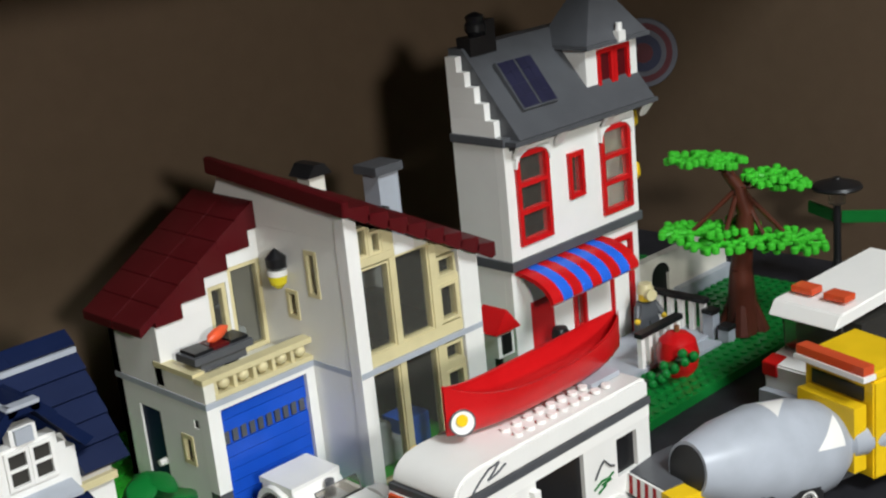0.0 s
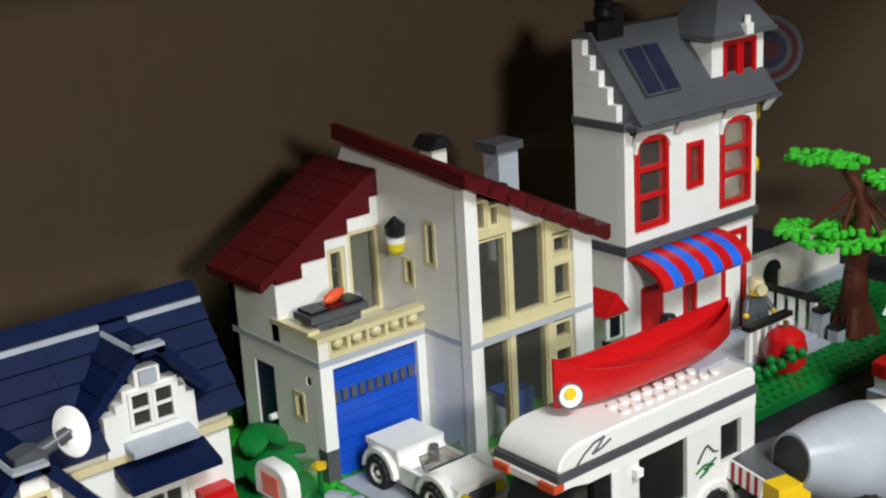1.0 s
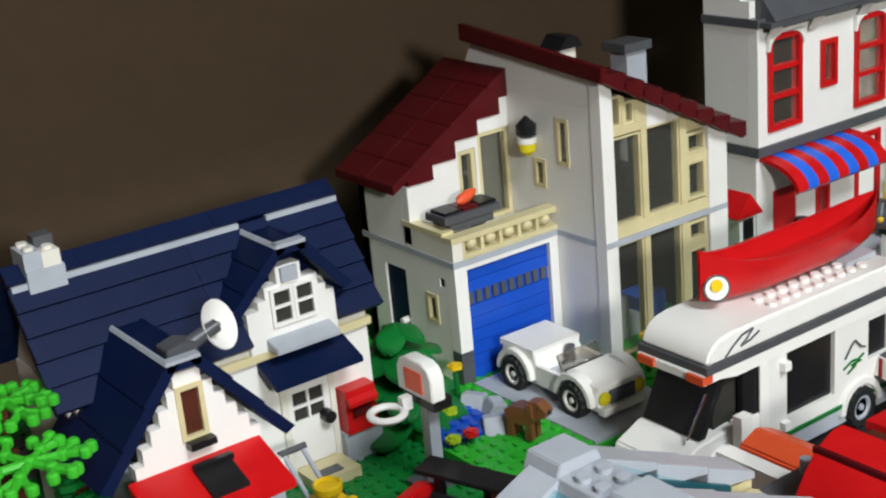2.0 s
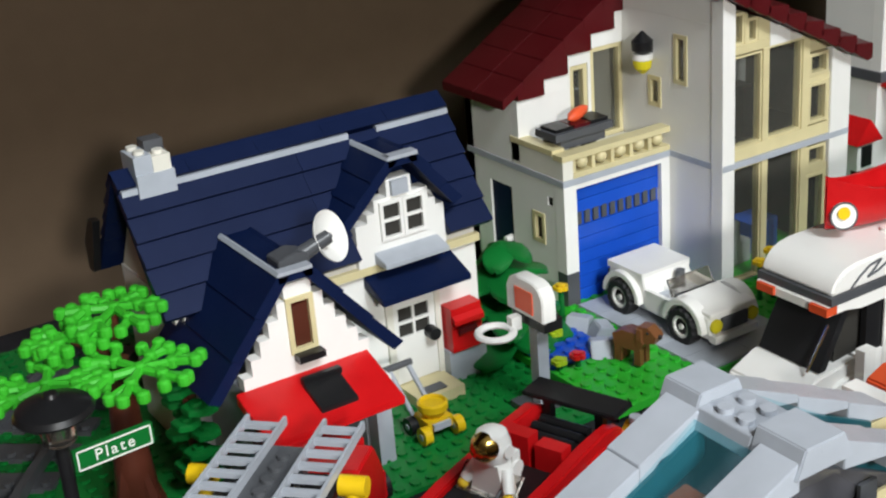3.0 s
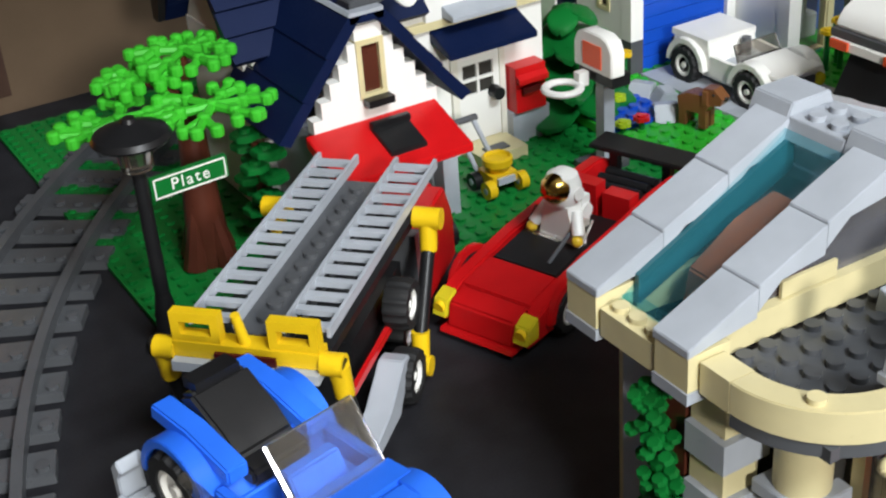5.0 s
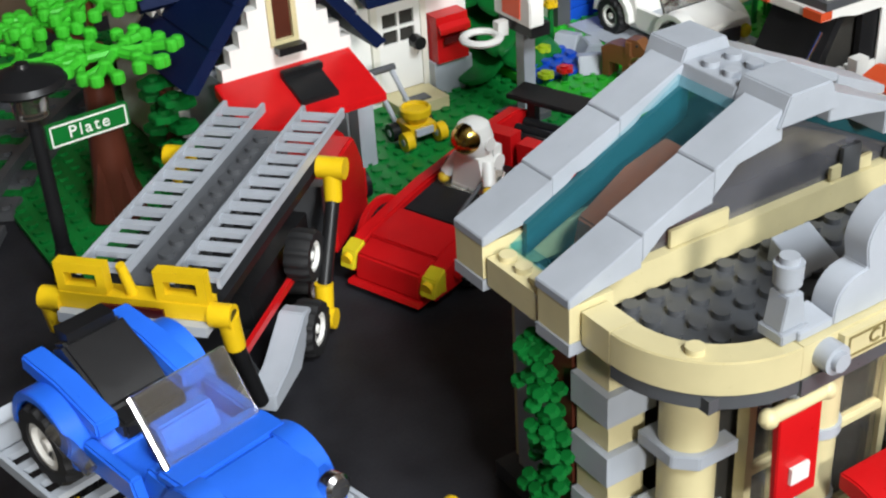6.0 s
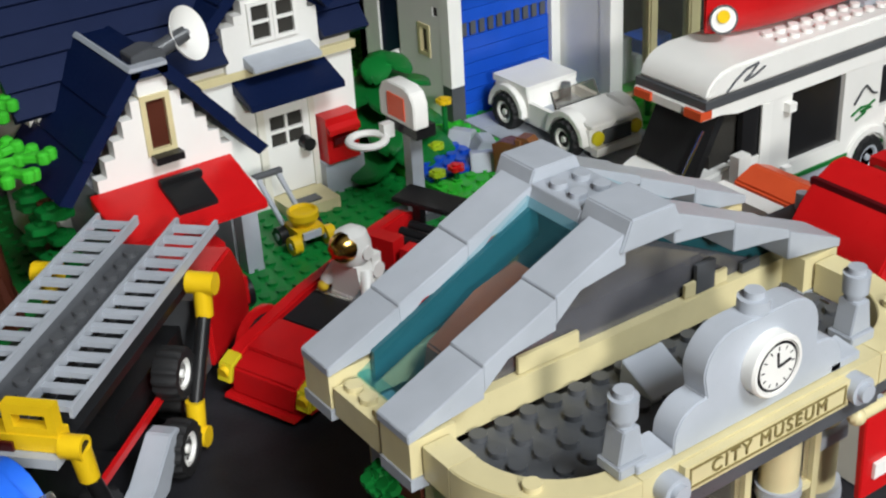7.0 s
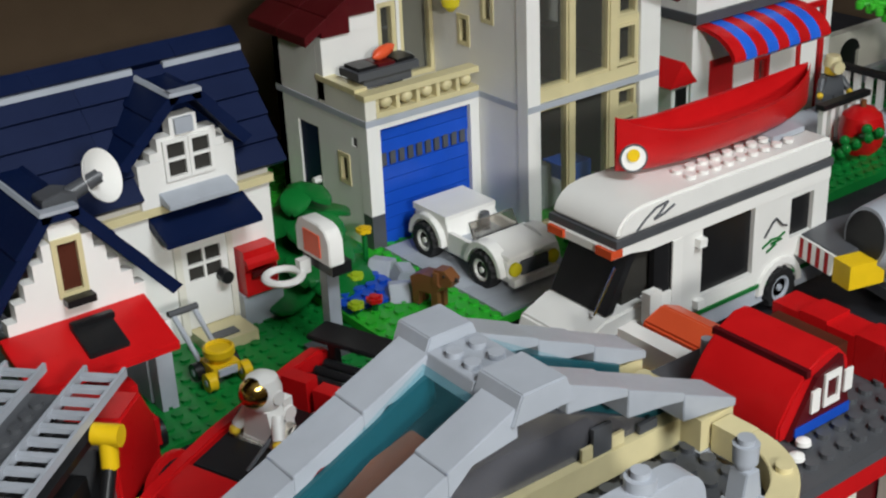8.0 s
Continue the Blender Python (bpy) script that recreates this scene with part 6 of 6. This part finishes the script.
def basketball_hoop():
    h = thing("basketball_hoop", "white toy basketball board with a ring on a grey pole", "basketball hoop", (-68, -66, 2.4))
    part("base", box(B(), -78, -58, -72, -56, 2.4, 5.6), DGREY, h, "dark grey base plate", 0.3)
    part("pole", box(B(), -71, -65, -70, -64, 5.6, 50), GREY, h, "light grey pole", 0.3)
    part("bracket", box(B(), -74, -64, -80, -56, 47, 52.6), BLACK, h, "black bracket", 0.3)
    pts = [(-82, 52.7), (-82, 64), (-79.5, 68.5), (-75, 70.5), (-62, 70.5), (-57.5, 68.5), (-55, 64), (-55, 52.7)]
    bd = part("backboard", prism(B(), pts, "x", -76, -68.5), WHITE, h, "rounded white backboard", 0.5)
    part("target", box(B(), -76.5, -75.9, -75, -62, 55, 65.5), ORANGE, bd, "red orange target square")
    bm = B()
    n, k, R, r = 24, 8, 7.8, 2.0
    rings = [[bm.verts.new(((-88.8 + (R + r * math.cos(2 * math.pi * j / k)) * math.cos(2 * math.pi * i / n)) * U, (-63.5 + (R + r * math.cos(2 * math.pi * j / k)) * math.sin(2 * math.pi * i / n)) * U, (46.4 + r * 0.8 * math.sin(2 * math.pi * j / k)) * U)) for j in range(k)] for i in range(n)]
    for i in range(n):
        for j in range(k):
            bm.faces.new((rings[i][j], rings[(i + 1) % n][j], rings[(i + 1) % n][(j + 1) % k], rings[i][(j + 1) % k]))
    bmesh.ops.recalc_face_normals(bm, faces=bm.faces)
    part("ring", bm, WHITE, h, "white ring")
    part("ring_clip", box(B(), -81.5, -76.1, -66, -62, 45.4, 52), WHITE, h)


basketball_hoop()


def bush():
    rng = random.Random(11)
    b = thing("bush", "dark green toy bush of broad leaves on a brown stem", "bush", (-44, 2, 8))
    part("stem", rod(B(), (-42, -4, 8.2), (-42, -3, 50), 4, 3), BROWN, b, "brown stem")
    for level, (z, n, l, w) in enumerate(((17, 8, 36, 13), (31, 7, 32, 11), (45, 6, 25, 10), (57, 4, 15, 8))):
        for i in range(n):
            a = 2 * math.pi * (i + 0.5 * (level % 2)) / n + rng.uniform(-0.15, 0.15)
            d, q = Vector((math.cos(a), math.sin(a))), Vector((-math.sin(a), math.cos(a)))
            reach, drop = l * rng.uniform(0.85, 1.08), rng.uniform(6, 11)
            bm = B()
            rows = []
            for u, v in ((0.0, 0.35), (0.3, 0.85), (0.55, 1.0), (0.78, 0.8), (0.93, 0.45), (1.0, 0.12)):
                row = []
                for k in (-1, 0, 1):
                    zz = max(8.6, z - drop * u * u + (1.8 if k == 0 else 0))
                    row.append(((-42 + d.x * u * reach + q.x * k * v * w) * U, (-3 + d.y * u * reach + q.y * k * v * w) * U, zz * U))
                rows.append([bm.verts.new(co) for co in row] + [bm.verts.new((co[0], co[1], co[2] - 2.4 * U)) for co in row])
            for r0, r1 in zip(rows, rows[1:]):
                for k in (0, 1):
                    bm.faces.new((r0[k], r0[k + 1], r1[k + 1], r1[k])), bm.faces.new((r0[k + 3], r1[k + 3], r1[k + 4], r0[k + 4]))
                bm.faces.new((r0[0], r1[0], r1[3], r0[3])), bm.faces.new((r0[2], r0[5], r1[5], r1[2]))
            for r in (rows[0], rows[-1]):
                bm.faces.new((r[0], r[3], r[4], r[1])), bm.faces.new((r[1], r[4], r[5], r[2]))
            bmesh.ops.recalc_face_normals(bm, faces=bm.faces)
            part("leaf", bm, GREEN, b, bevel=0.5)


bush()


def flower(x, y, z0, z1, mat, label):
    f = thing("toy_flower", label, "flower", (x, y, z0), group="toy flowers")
    part("stem", rod(B(), (x, y, z0), (x, y, z1 - 2), 1.5, n=8), GREEN, f)
    bm = B()
    for i in range(5):
        a = 2 * math.pi * i / 5
        rod(bm, (x + 2.2 * math.cos(a), y + 2.2 * math.sin(a), z1 - 2), (x + 2.2 * math.cos(a), y + 2.2 * math.sin(a), z1), 2.0, n=10)
    rod(bm, (x, y, z1 - 2), (x, y, z1 + 0.8), 2.2, n=12)
    part("bloom", bm, mat, f)


for x, y, z0, z1, mat, label in (
        (-46, -52, 8.2, 14, LIME, "lime green toy flower by the pond"), (-38, -56, 8.2, 16, RED, "red toy flower by the pond"),
        (-12, -10, 8.2, 28, YELLOW, "yellow toy flower by the garage"), (-30, -28, 8.2, 15, LIME, "lime green toy flower by the pond"),
        (-22, -8, 8.2, 24, RED, "red toy flower in the bush"), (80, -58, 8.2, 30, YELLOW, "yellow toy flower by the pillar"),
        (90, -56, 8.2, 33, YELLOW, "yellow toy flower by the pillar"), (86, -62, 8.2, 25, RED, "red toy flower by the pillar"),
        (240, -40, 6.2, 26, YELLOW, "yellow toy flower by the town house")):
    flower(x, y, z0, z1, mat, label)


def pond():
    p = thing("pond", "blue toy pond edged with light grey rocks", "pond", (-34, -34, 8))
    part("water", prism(B(), [(-49, -50), (-28, -52), (-16, -44), (-14, -26), (-30, -18), (-48, -22)], "z", 8.1, 10.4), BLUE, p, "blue plates", 0.3)
    bm = B()
    for i in range(4):
        for j in range(3):
            stud(bm, -42 + 7.5 * i, -44 + 8 * j, 10.4)
    part("water_stud", bm, BLUE, p)
    for x, y, t in ((-12, -24, 30), (-9, -38, -20), (-20, -52, 60)):
        bm = B()
        prism(bm, [(-7, 0), (7, 0), (5, 7), (-2, 8)], "y", -6, 6)
        bm.transform(pose(x * U, y * U, 8.2 * U, 0, 0, t))
        part("rock", bm, GREY, p, "light grey rock slope", 0.5)


pond()

DRIVE = thing("driveway", "light grey plate driveway under the white car", "driveway", (34, -50, 8), kind="structure")
for i in range(6):
    for j in range(2):
        part("paving_plate", box(B(), 4 + 30 * j, 33.7 + 30 * j, -99 + 16 * i, -83.3 + 16 * i, 8.1, 9.9), GREY, DRIVE, bevel=0.2)

figure("toy_dog", "brown toy dog on the lawn", pose(-0.0145, -0.069, 0.0096, 0, 0, -74) @ Matrix.Scale(0.92, 4), [
    (DOGBROWN, lambda b: (prism(b, [(-9, 8), (-10, 15), (-4, 18), (6, 18), (9, 13), (6, 8)], "y", -4.5, 4.5),
                          prism(b, [(4, 14), (5, 22), (11, 22.5), (16, 18), (15, 14.5), (9, 13)], "y", -3.6, 3.6),
                          box(b, -9, -5, -4.4, -1, 0, 9), box(b, -9, -5, 1, 4.4, 0, 9), box(b, 3, 7, -4.4, -1, 0, 9), box(b, 3, 7, 1, 4.4, 0, 9),
                          rod(b, (-9, 0, 13), (-11, 0, 9), 1.5, 1.0), box(b, 5, 8, 3.7, 5.2, 14, 21), box(b, 5, 8, -5.2, -3.7, 14, 21))),
    (BLACK, lambda b: (ball(b, 16, 0, 17.4, 1.3), ball(b, 11, -3.6, 19.6, 0.8), ball(b, 11, 3.6, 19.6, 0.8)))], "toy dog")


def lawn_mower():
    m = thing("lawn_mower", "yellow toy lawn mower with a grey handle", "lawn mower", (-120, -54, 3.8))
    part("deck", box(B(), -126, -113, -61, -48, 8, 13), YELLOW, m, bevel=0.8)
    part("engine", lathe(B(), [(4.5, 0), (7.0, 3.5), (7.0, 6.5), (6.0, 7.2), (5.4, 5.6), (0.2, 5.4)], (-119.5, -55, 13), n=24), YELLOW, m, "round yellow engine bowl")
    part("grille", box(B(), -124, -115, -62.6, -61.1, 9, 12), GREY, m, bevel=0.2)
    for x in (-128, -111):
        for y in (-61, -49):
            w = part("wheel", rod(B(), (x - 2, y, 7.6), (x + 2, y, 7.6), 4.2, n=18), YELLOW if y < -55 else BLACK, m, "yellow wheel" if y < -55 else "", 0.4)
            part("hub", rod(B(), (x - 2.3, y, 7.6), (x + 2.3, y, 7.6), 1.6, n=12), GREY, w)
    for x in (-126, -116):
        part("handle_bar", rod(B(), (x, -48, 12), (x - 6, -40, 34), 1.2), GREY, m, "grey handle")
    part("grip", rod(B(), (-134, -40, 34), (-120, -40, 34), 1.6), DGREY, m)


lawn_mower()


def garage_car():
    c = thing("toy_car", "small red toy car in the garage of the blue roofed house", "car", (-181, -72, 2.4))
    part("body", box(B(), -196, -166, -92, -45, 8, 20), RED, c, bevel=1.0)
    part("roof", box(B(), -194, -168, -80, -52, 20.1, 31), RED, c, "red roof", 1.5)
    for x in (-197, -165):
        for y in (-84, -54):
            part("wheel", rod(B(), (x - 2.5, y, 9), (x + 2.5, y, 9), 6.5, n=18), BLACK, c, bevel=0.4)


garage_car()


# ---- terrace of the town house ----
def terrace():
    t = thing("terrace", "grey terrace with white railings before the town house", "terrace", (310, -36, 6))
    part("floor", box(B(), 262, 362, -60, -13.8, 6.2, 9.4), GREY, t, "light grey floor", 0.2)
    part("step", box(B(), 322, 350, -72, -60.2, 6.2, 8), GREY, t, "light grey step", 0.2)
    for a, b in (((356, -54), (356, -10)), ((284, -57), (322, -57))):
        horizontal = a[1] == b[1]
        part("rail", box(B(), min(a[0], b[0]) - 3, max(a[0], b[0]) + 3, min(a[1], b[1]) - 3, max(a[1], b[1]) + 3, 30.2, 33.4), BLACK, t, "black hand rail", 0.3)
        n = 6
        for i in range(n):
            x, y = a[0] + (b[0] - a[0]) * i / (n - 1), a[1] + (b[1] - a[1]) * i / (n - 1)
            part("baluster", box(B(), x - 1.8, x + 1.8, y - 1.8, y + 1.8, 9.5, 30), WHITE, t, "white baluster", 0.3)
    for x, y in ((356, -60), (356, -72)):
        part("post", box(B(), x - 4, x + 4, y - 4, y + 4, 6.2, 24 if y > -65 else 15), GREY, t, "grey post", 0.3)
        part("post_cap", box(B(), x - 4.4, x + 4.4, y - 4.4, y + 4.4, 24.1 if y > -65 else 15.1, 27 if y > -65 else 18), BLACK, t)


terrace()


def brim(b):
    lathe(b, [(5.8, 30.5), (5.6, 34), (4.4, 37), (0.2, 37.4)], (0, 0, 0), n=18)
    rod(b, (2, 0, 30.6), (8, 0, 30.6), 4, 4, 14)


figure("toy_figure", "grey dressed toy figure with a tan cap on the terrace", pose(0.331, -0.026, 0.0095, 0, 0, 250), doll(DGREY, DGREY, SKIN, DGREY, TAN, brim))
figure("toy_figure", "black dressed toy figure with a yellow scarf by the door", pose(0.246, -0.024, 0.0062, 0, 0, 250),
       doll(BLACK, RED, BLACK, YELLOW, BLACK, brim) + [(YELLOW, lambda b: lathe(b, [(4.8, 23), (6.6, 24.5), (4.8, 26)], (0, 0, 0), n=16))])


def red_planter():
    p = thing("planter", "round red pot with green leaves beside the terrace", "planter", (296, -74, 6))
    part("pot", lathe(B(), [(9, 0), (12.5, 5), (13.5, 14), (11.5, 23), (7, 27), (3, 28)], (296, -76, 6.2), n=24), RED, p, "rounded red pot")
    part("stalk", rod(B(), (296, -76, 33), (296, -76, 38), 1.8), DOGBROWN, p)
    for k, (x, y, z) in enumerate(((276, -84, 16), (282, -94, 24), (270, -78, 10))):
        bm = B()
        rod(bm, (288, -80, 18), (x, y, z), 3.0, 2.2, 10)
        for i in range(4):
            ball(bm, x + 4 * math.cos(i * 1.6), y + 4 * math.sin(i * 1.6), z + (i % 2) * 3, 3.2, 8)
        part("leaf_stem", bm, GREEN, p)


red_planter()


def low_shrub():
    rng = random.Random(21)
    s = thing("bush", "spreading green toy shrub before the town house", "bush", (238, -30, 6))
    for i in range(9):
        a = 2 * math.pi * i / 9 + rng.uniform(-0.2, 0.2)
        bm = B()
        l = rng.uniform(16, 26)
        d, n = Vector((math.cos(a), math.sin(a))), Vector((-math.sin(a), math.cos(a)))
        prof = [(0, 3), (0.35, 7), (0.7, 6), (1.0, 1.5)]
        top = []
        for u, w in prof:
            z = 30 + 6 * math.sin(u * 2.6) - 18 * u * u
            top.append([(238 + d.x * u * l + n.x * v * w, -34 + d.y * u * l + n.y * v * w, z) for v in (-1, 1)])
        vs = [[bm.verts.new(Vector(p) * U) for p in row] + [bm.verts.new((Vector(p) - Vector((0, 0, 2.6))) * U) for p in row] for row in top]
        for r0, r1 in zip(vs, vs[1:]):
            bm.faces.new((r0[0], r0[1], r1[1], r1[0])), bm.faces.new((r0[2], r1[2], r1[3], r0[3]))
            bm.faces.new((r0[0], r1[0], r1[2], r0[2])), bm.faces.new((r0[1], r0[3], r1[3], r1[1]))
        bm.faces.new((vs[0][0], vs[0][2], vs[0][3], vs[0][1])), bm.faces.new((vs[-1][0], vs[-1][1], vs[-1][3], vs[-1][2]))
        bmesh.ops.recalc_face_normals(bm, faces=bm.faces)
        part("leaf", bm, GREEN, s, bevel=0.3)
    part("stem", rod(B(), (238, -34, 6.2), (238, -34, 32), 4), GREEN, s)


low_shrub()


def side_bush():
    rng = random.Random(31)
    b = thing("bush", "dark green toy bush against the blue roofed house", "bush", (-222, -30, 2.4))
    part("stem", rod(B(), (-222, -32, 2.4), (-222, -32, 50), 4, 3), BROWN, b)
    for i in range(18):
        z = 8 + 2.6 * i
        a = i * 2.4
        bm = B()
        x, y = -222 + 5 * math.cos(a), -32 + 9 * math.sin(a)
        prism(bm, [(x - 5, y - 4), (x, y - 6), (x + 5, y - 4), (x + 6, y + 2), (x, y + 6), (x - 6, y + 3)], "z", z, z + 3)
        stud(bm, x, y, z + 3, 8)
        part("leaf", bm, GREEN, b, bevel=0.4)


side_bush()


def bird_house():
    b = thing("bird_house", "small red roofed toy box between the houses", "bird house", (196, -18, 8))
    part("post", rod(B(), (196, -18, 8.2), (196, -18, 42), 2.6), BLACK, b)
    part("box", box(B(), 189, 203, -25, -11, 42, 58), WHITE, b, bevel=0.4)
    part("front", box(B(), 192, 200, -26, -25.1, 44, 56), BLACK, b)
    part("roof", prism(B(), [(185, 58.1), (207, 58.1), (196, 72)], "y", -28, -8), RED, b, "red roof", 0.4)


bird_house()

gw = thing("garden_wall", "white toy garden wall with a dark arch", "wall", (400, 8, 0))
wallmesh = holed(B(), "y", 4, 11, 347, 470, 0.5, 44, [(378, 398, 0.5, 30)])
part("wall", wallmesh, OLDWHITE, gw, "white wall")
part("arch", prism(B(), [(378, 30)] + [(388 - 10 * math.cos(math.pi * i / 10), 30 + 9 * math.sin(math.pi * i / 10)) for i in range(11)] + [(398, 30)], "y", 3.4, 3.9), BLACK, gw, "dark arch")
part("door", box(B(), 378.2, 397.8, 6, 9, 0.6, 30), BLACK, gw)
part("block", box(B(), 402, 470, -2, 3.8, 0.5, 16), GREY, gw, "grey stone blocks", 0.4)


def wall_shield():
    """Round ringed disc hung at the end wall."""
    s = thing("ringed_disc", "round disc on the wall, red, white and blue rings toned for shade", "disc", (530, 118, 150))
    n = Vector((-0.75, -0.65, 0.15)).normalized()
    c = Vector((522, 112, 160))
    for r, mat, h in ((28, RINGGREY, 0), (24, RINGRED, 1.0), (19, RINGGREY, 2.0), (15, RINGBLUE, 3.0), (8, RINGRED, 4.0)):
        part("disc_ring", lathe(B(), [(r, h), (r * 0.98, h + 2), (0.1, h + 2.4)], c, n, 40), mat, s)
    part("hook", rod(B(), c, c - n * 45, 2.5), BLACK, s)


wall_shield()


# ---- right of the museum ----
def red_roof_blocks():
    r = thing("toy_wagon", "red rounded toy stall on the grey deck", "stall", (-10, -262, 60), -4)
    prof = [(-39, 60.3), (-39, 66), (-33, 75), (-26, 82), (-18, 86), (-12, 86), (-6, 80), (-4, 60.3)]
    PLACED[r.name] = PLACED[r.name] @ Matrix.Translation((-0.008, -0.008, 0.0))
    part("roof", prism(B(), prof, "y", -291, -252), RED, r, "red curved shell", 0.8)
    part("seam", box(B(), -27.5, -25.5, -291.4, -251.6, 80, 82.6), DARKRED, r)
    e = part("end_panel", prism(B(), [(-36, 61), (-24, 80), (-12, 84), (-6, 61)], "y", -293, -291.2), DARKRED, r, "dark red printed end panel")
    part("print_bar", box(B(), -34, -7, -293.6, -293.1, 61.4, 65), BLUE, e, "blue printed bar")
    for x0, x1, z0, z1 in ((-27, -23, 68, 76), (-21, -13, 68, 80), (-11, -7, 70, 78)):
        b = B()
        holed(b, "y", -293.9, -293.1, x0, x1, z0, z1, [(x0 + 1.4, x1 - 1.4, z0 + 2.4, z1 - 2.4)] if x1 - x0 > 5 else [])
        part("print_shape", b, WHITE, e, "white printed shape")
    part("crate", box(B(), 2, 14, -276, -246, 60.2, 72), BROWN, r, "reddish brown bricks", 0.4)
    for i in range(5):
        part("red_brick", box(B(), 15, 28, -302 + 12 * i, -290.3 + 12 * i, 60.2, 74 + 1.2 * (i % 2)), RED, r, "red brick", 0.4)


red_roof_blocks()


def toy_boat():
    b = thing("toy_boat", "orange, white and yellow toy boat beside the camper van", "boat", (0, -212, 0))
    PLACED[b.name] = PLACED[b.name] @ Matrix.Translation((-0.006, -0.006, 0.004))
    part("stand", box(B(), -20, 16, -236, -196, 0.3, 38), YELLOW, b, "yellow base", 0.5)
    part("white_rail", box(B(), -17, -9, -236, -196, 38.2, 50), WHITE, b, "white side rail", 0.5)
    part("deck", prism(B(), [(-8, 38.2), (-6, 50), (4, 54), (14, 50), (16, 38.2)], "y", -236, -198), ORANGE, b, "orange curved deck", 0.8)
    part("post", rod(B(), (-14, -238, 38), (-14, -238, 62), 2.6, 2.2), GREY, b, "grey post")
    for i in range(3):
        part("side_brick", box(B(), -24, -20.2, -236 + 13 * i, -224 + 13 * i, 20, 30), YELLOW, b, bevel=0.3)


toy_boat()


def toy_engine():
    e = thing("toy_engine", "small orange and yellow toy engine behind the red car", "toy engine", (-74, -130, 0))
    part("base", box(B(), -84, -64, -138, -122, 0.3, 9), DGREY, e, "dark grey base", 0.4)
    part("hood", prism(B(), [(-84, 9.1), (-84, 16), (-78, 21), (-72, 21), (-72, 9.1)], "y", -137, -123), ORANGE, e, "clear orange hood", 0.6)
    part("block", prism(B(), [(-71.8, 9.1), (-71.8, 20), (-69, 24), (-64, 22), (-64, 9.1)], "y", -137, -128), YELLOW, e, "yellow block", 0.5)
    part("wedge", prism(B(), [(-71.8, 9.1), (-71.8, 16), (-64, 12), (-64, 9.1)], "y", -127.8, -122), WHITE, e, "white wedge", 0.4)
    part("knob", rod(B(), (-68, -133, 23.5), (-68, -133, 27), 2.6, n=16), GREY, e, "grey knob", 0.3)


toy_engine()


def motorbike():
    m = thing("motorbike", "small red toy motorbike before the camper van", "motorbike", (-2, -172, 0))
    bm = B()
    box(bm, -24, 6, -174, -168, 12, 17), prism(bm, [(-12, 17), (-8, 24), (2, 24), (6, 17)], "y", -174, -168)
    part("frame", bm, RED, m, "red frame", 0.6)
    part("handlebar", rod(B(), (-10, -182, 24), (-10, -160, 24), 1.6), RED, m)
    for x in (-26, 8):
        part("wheel", rod(B(), (x, -173, 8), (x, -169, 8), 7.8, n=20), BLACK, m, bevel=0.5)
    part("seat", box(B(), -2, 10, -174, -168, 20, 25), BLACK, m, bevel=0.6)


motorbike()


# ---- far left of the table ----
def yellow_truck():
    t = thing("tow_truck", "yellow toy truck parked by the wall", "truck", (-347, 92, 0))
    part("bed", box(B(), -388, -304, 84, 112, 62.5, 73), YELLOW, t, "yellow load bed", 0.8)
    part("arm", rod(B(), (-360, 84, 43), (-320, 82, 45), 3, 3), YELLOW, t, "yellow arm")
    part("arm_end", rod(B(), (-318, 80, 45), (-318, 90, 45), 5, n=18), YELLOW, t, bevel=0.4)
    part("bumper", box(B(), -384, -312, 80, 112, 27, 34), GREY, t, "light grey bumper", 0.6)
    part("chassis", box(B(), -384, -316, 86, 110, 12, 62.4), BLACK, t, "black chassis", 0.4)
    for x in (-384, -358):
        wheel(t, x, 84, 11, 10.5, (0, -1, 0), 8)
        wheel(t, x, 108, 11, 10.5, (0, 1, 0), 8)


yellow_truck()


def small_racer():
    c = thing("toy_car", "small white and orange toy car at the table edge", "car", (-362, 64, 0))
    part("body", prism(B(), [(-392, 8), (-390, 22), (-358, 24), (-342, 16), (-338, 8)], "y", 48, 72), WHITE, c, "white body", 0.8)
    part("stripe", box(B(), -386, -356, 50, 70, 24.2, 27), ORANGE, c, "orange top", 0.5)
    for x in (-378, -344):
        wheel(c, x, 46, 10, 9.8, (0, -1, 0), 7)
        wheel(c, x, 74, 10, 9.8, (0, 1, 0), 7)


small_racer()
solo("red_box", prism(B(), [(-400, 66), (-315, 66), (-318, 128), (-330, 140), (-400, 140)], "y", 118, 146), RED, "dim red toy case standing behind the yellow truck", "toy case", 2.0)
solo("grey_crate", box(B(), -400, -312, 116, 146, 0.3, 65.5), BLACK, "black crate by the wall under the red case", "crate", 1.0)
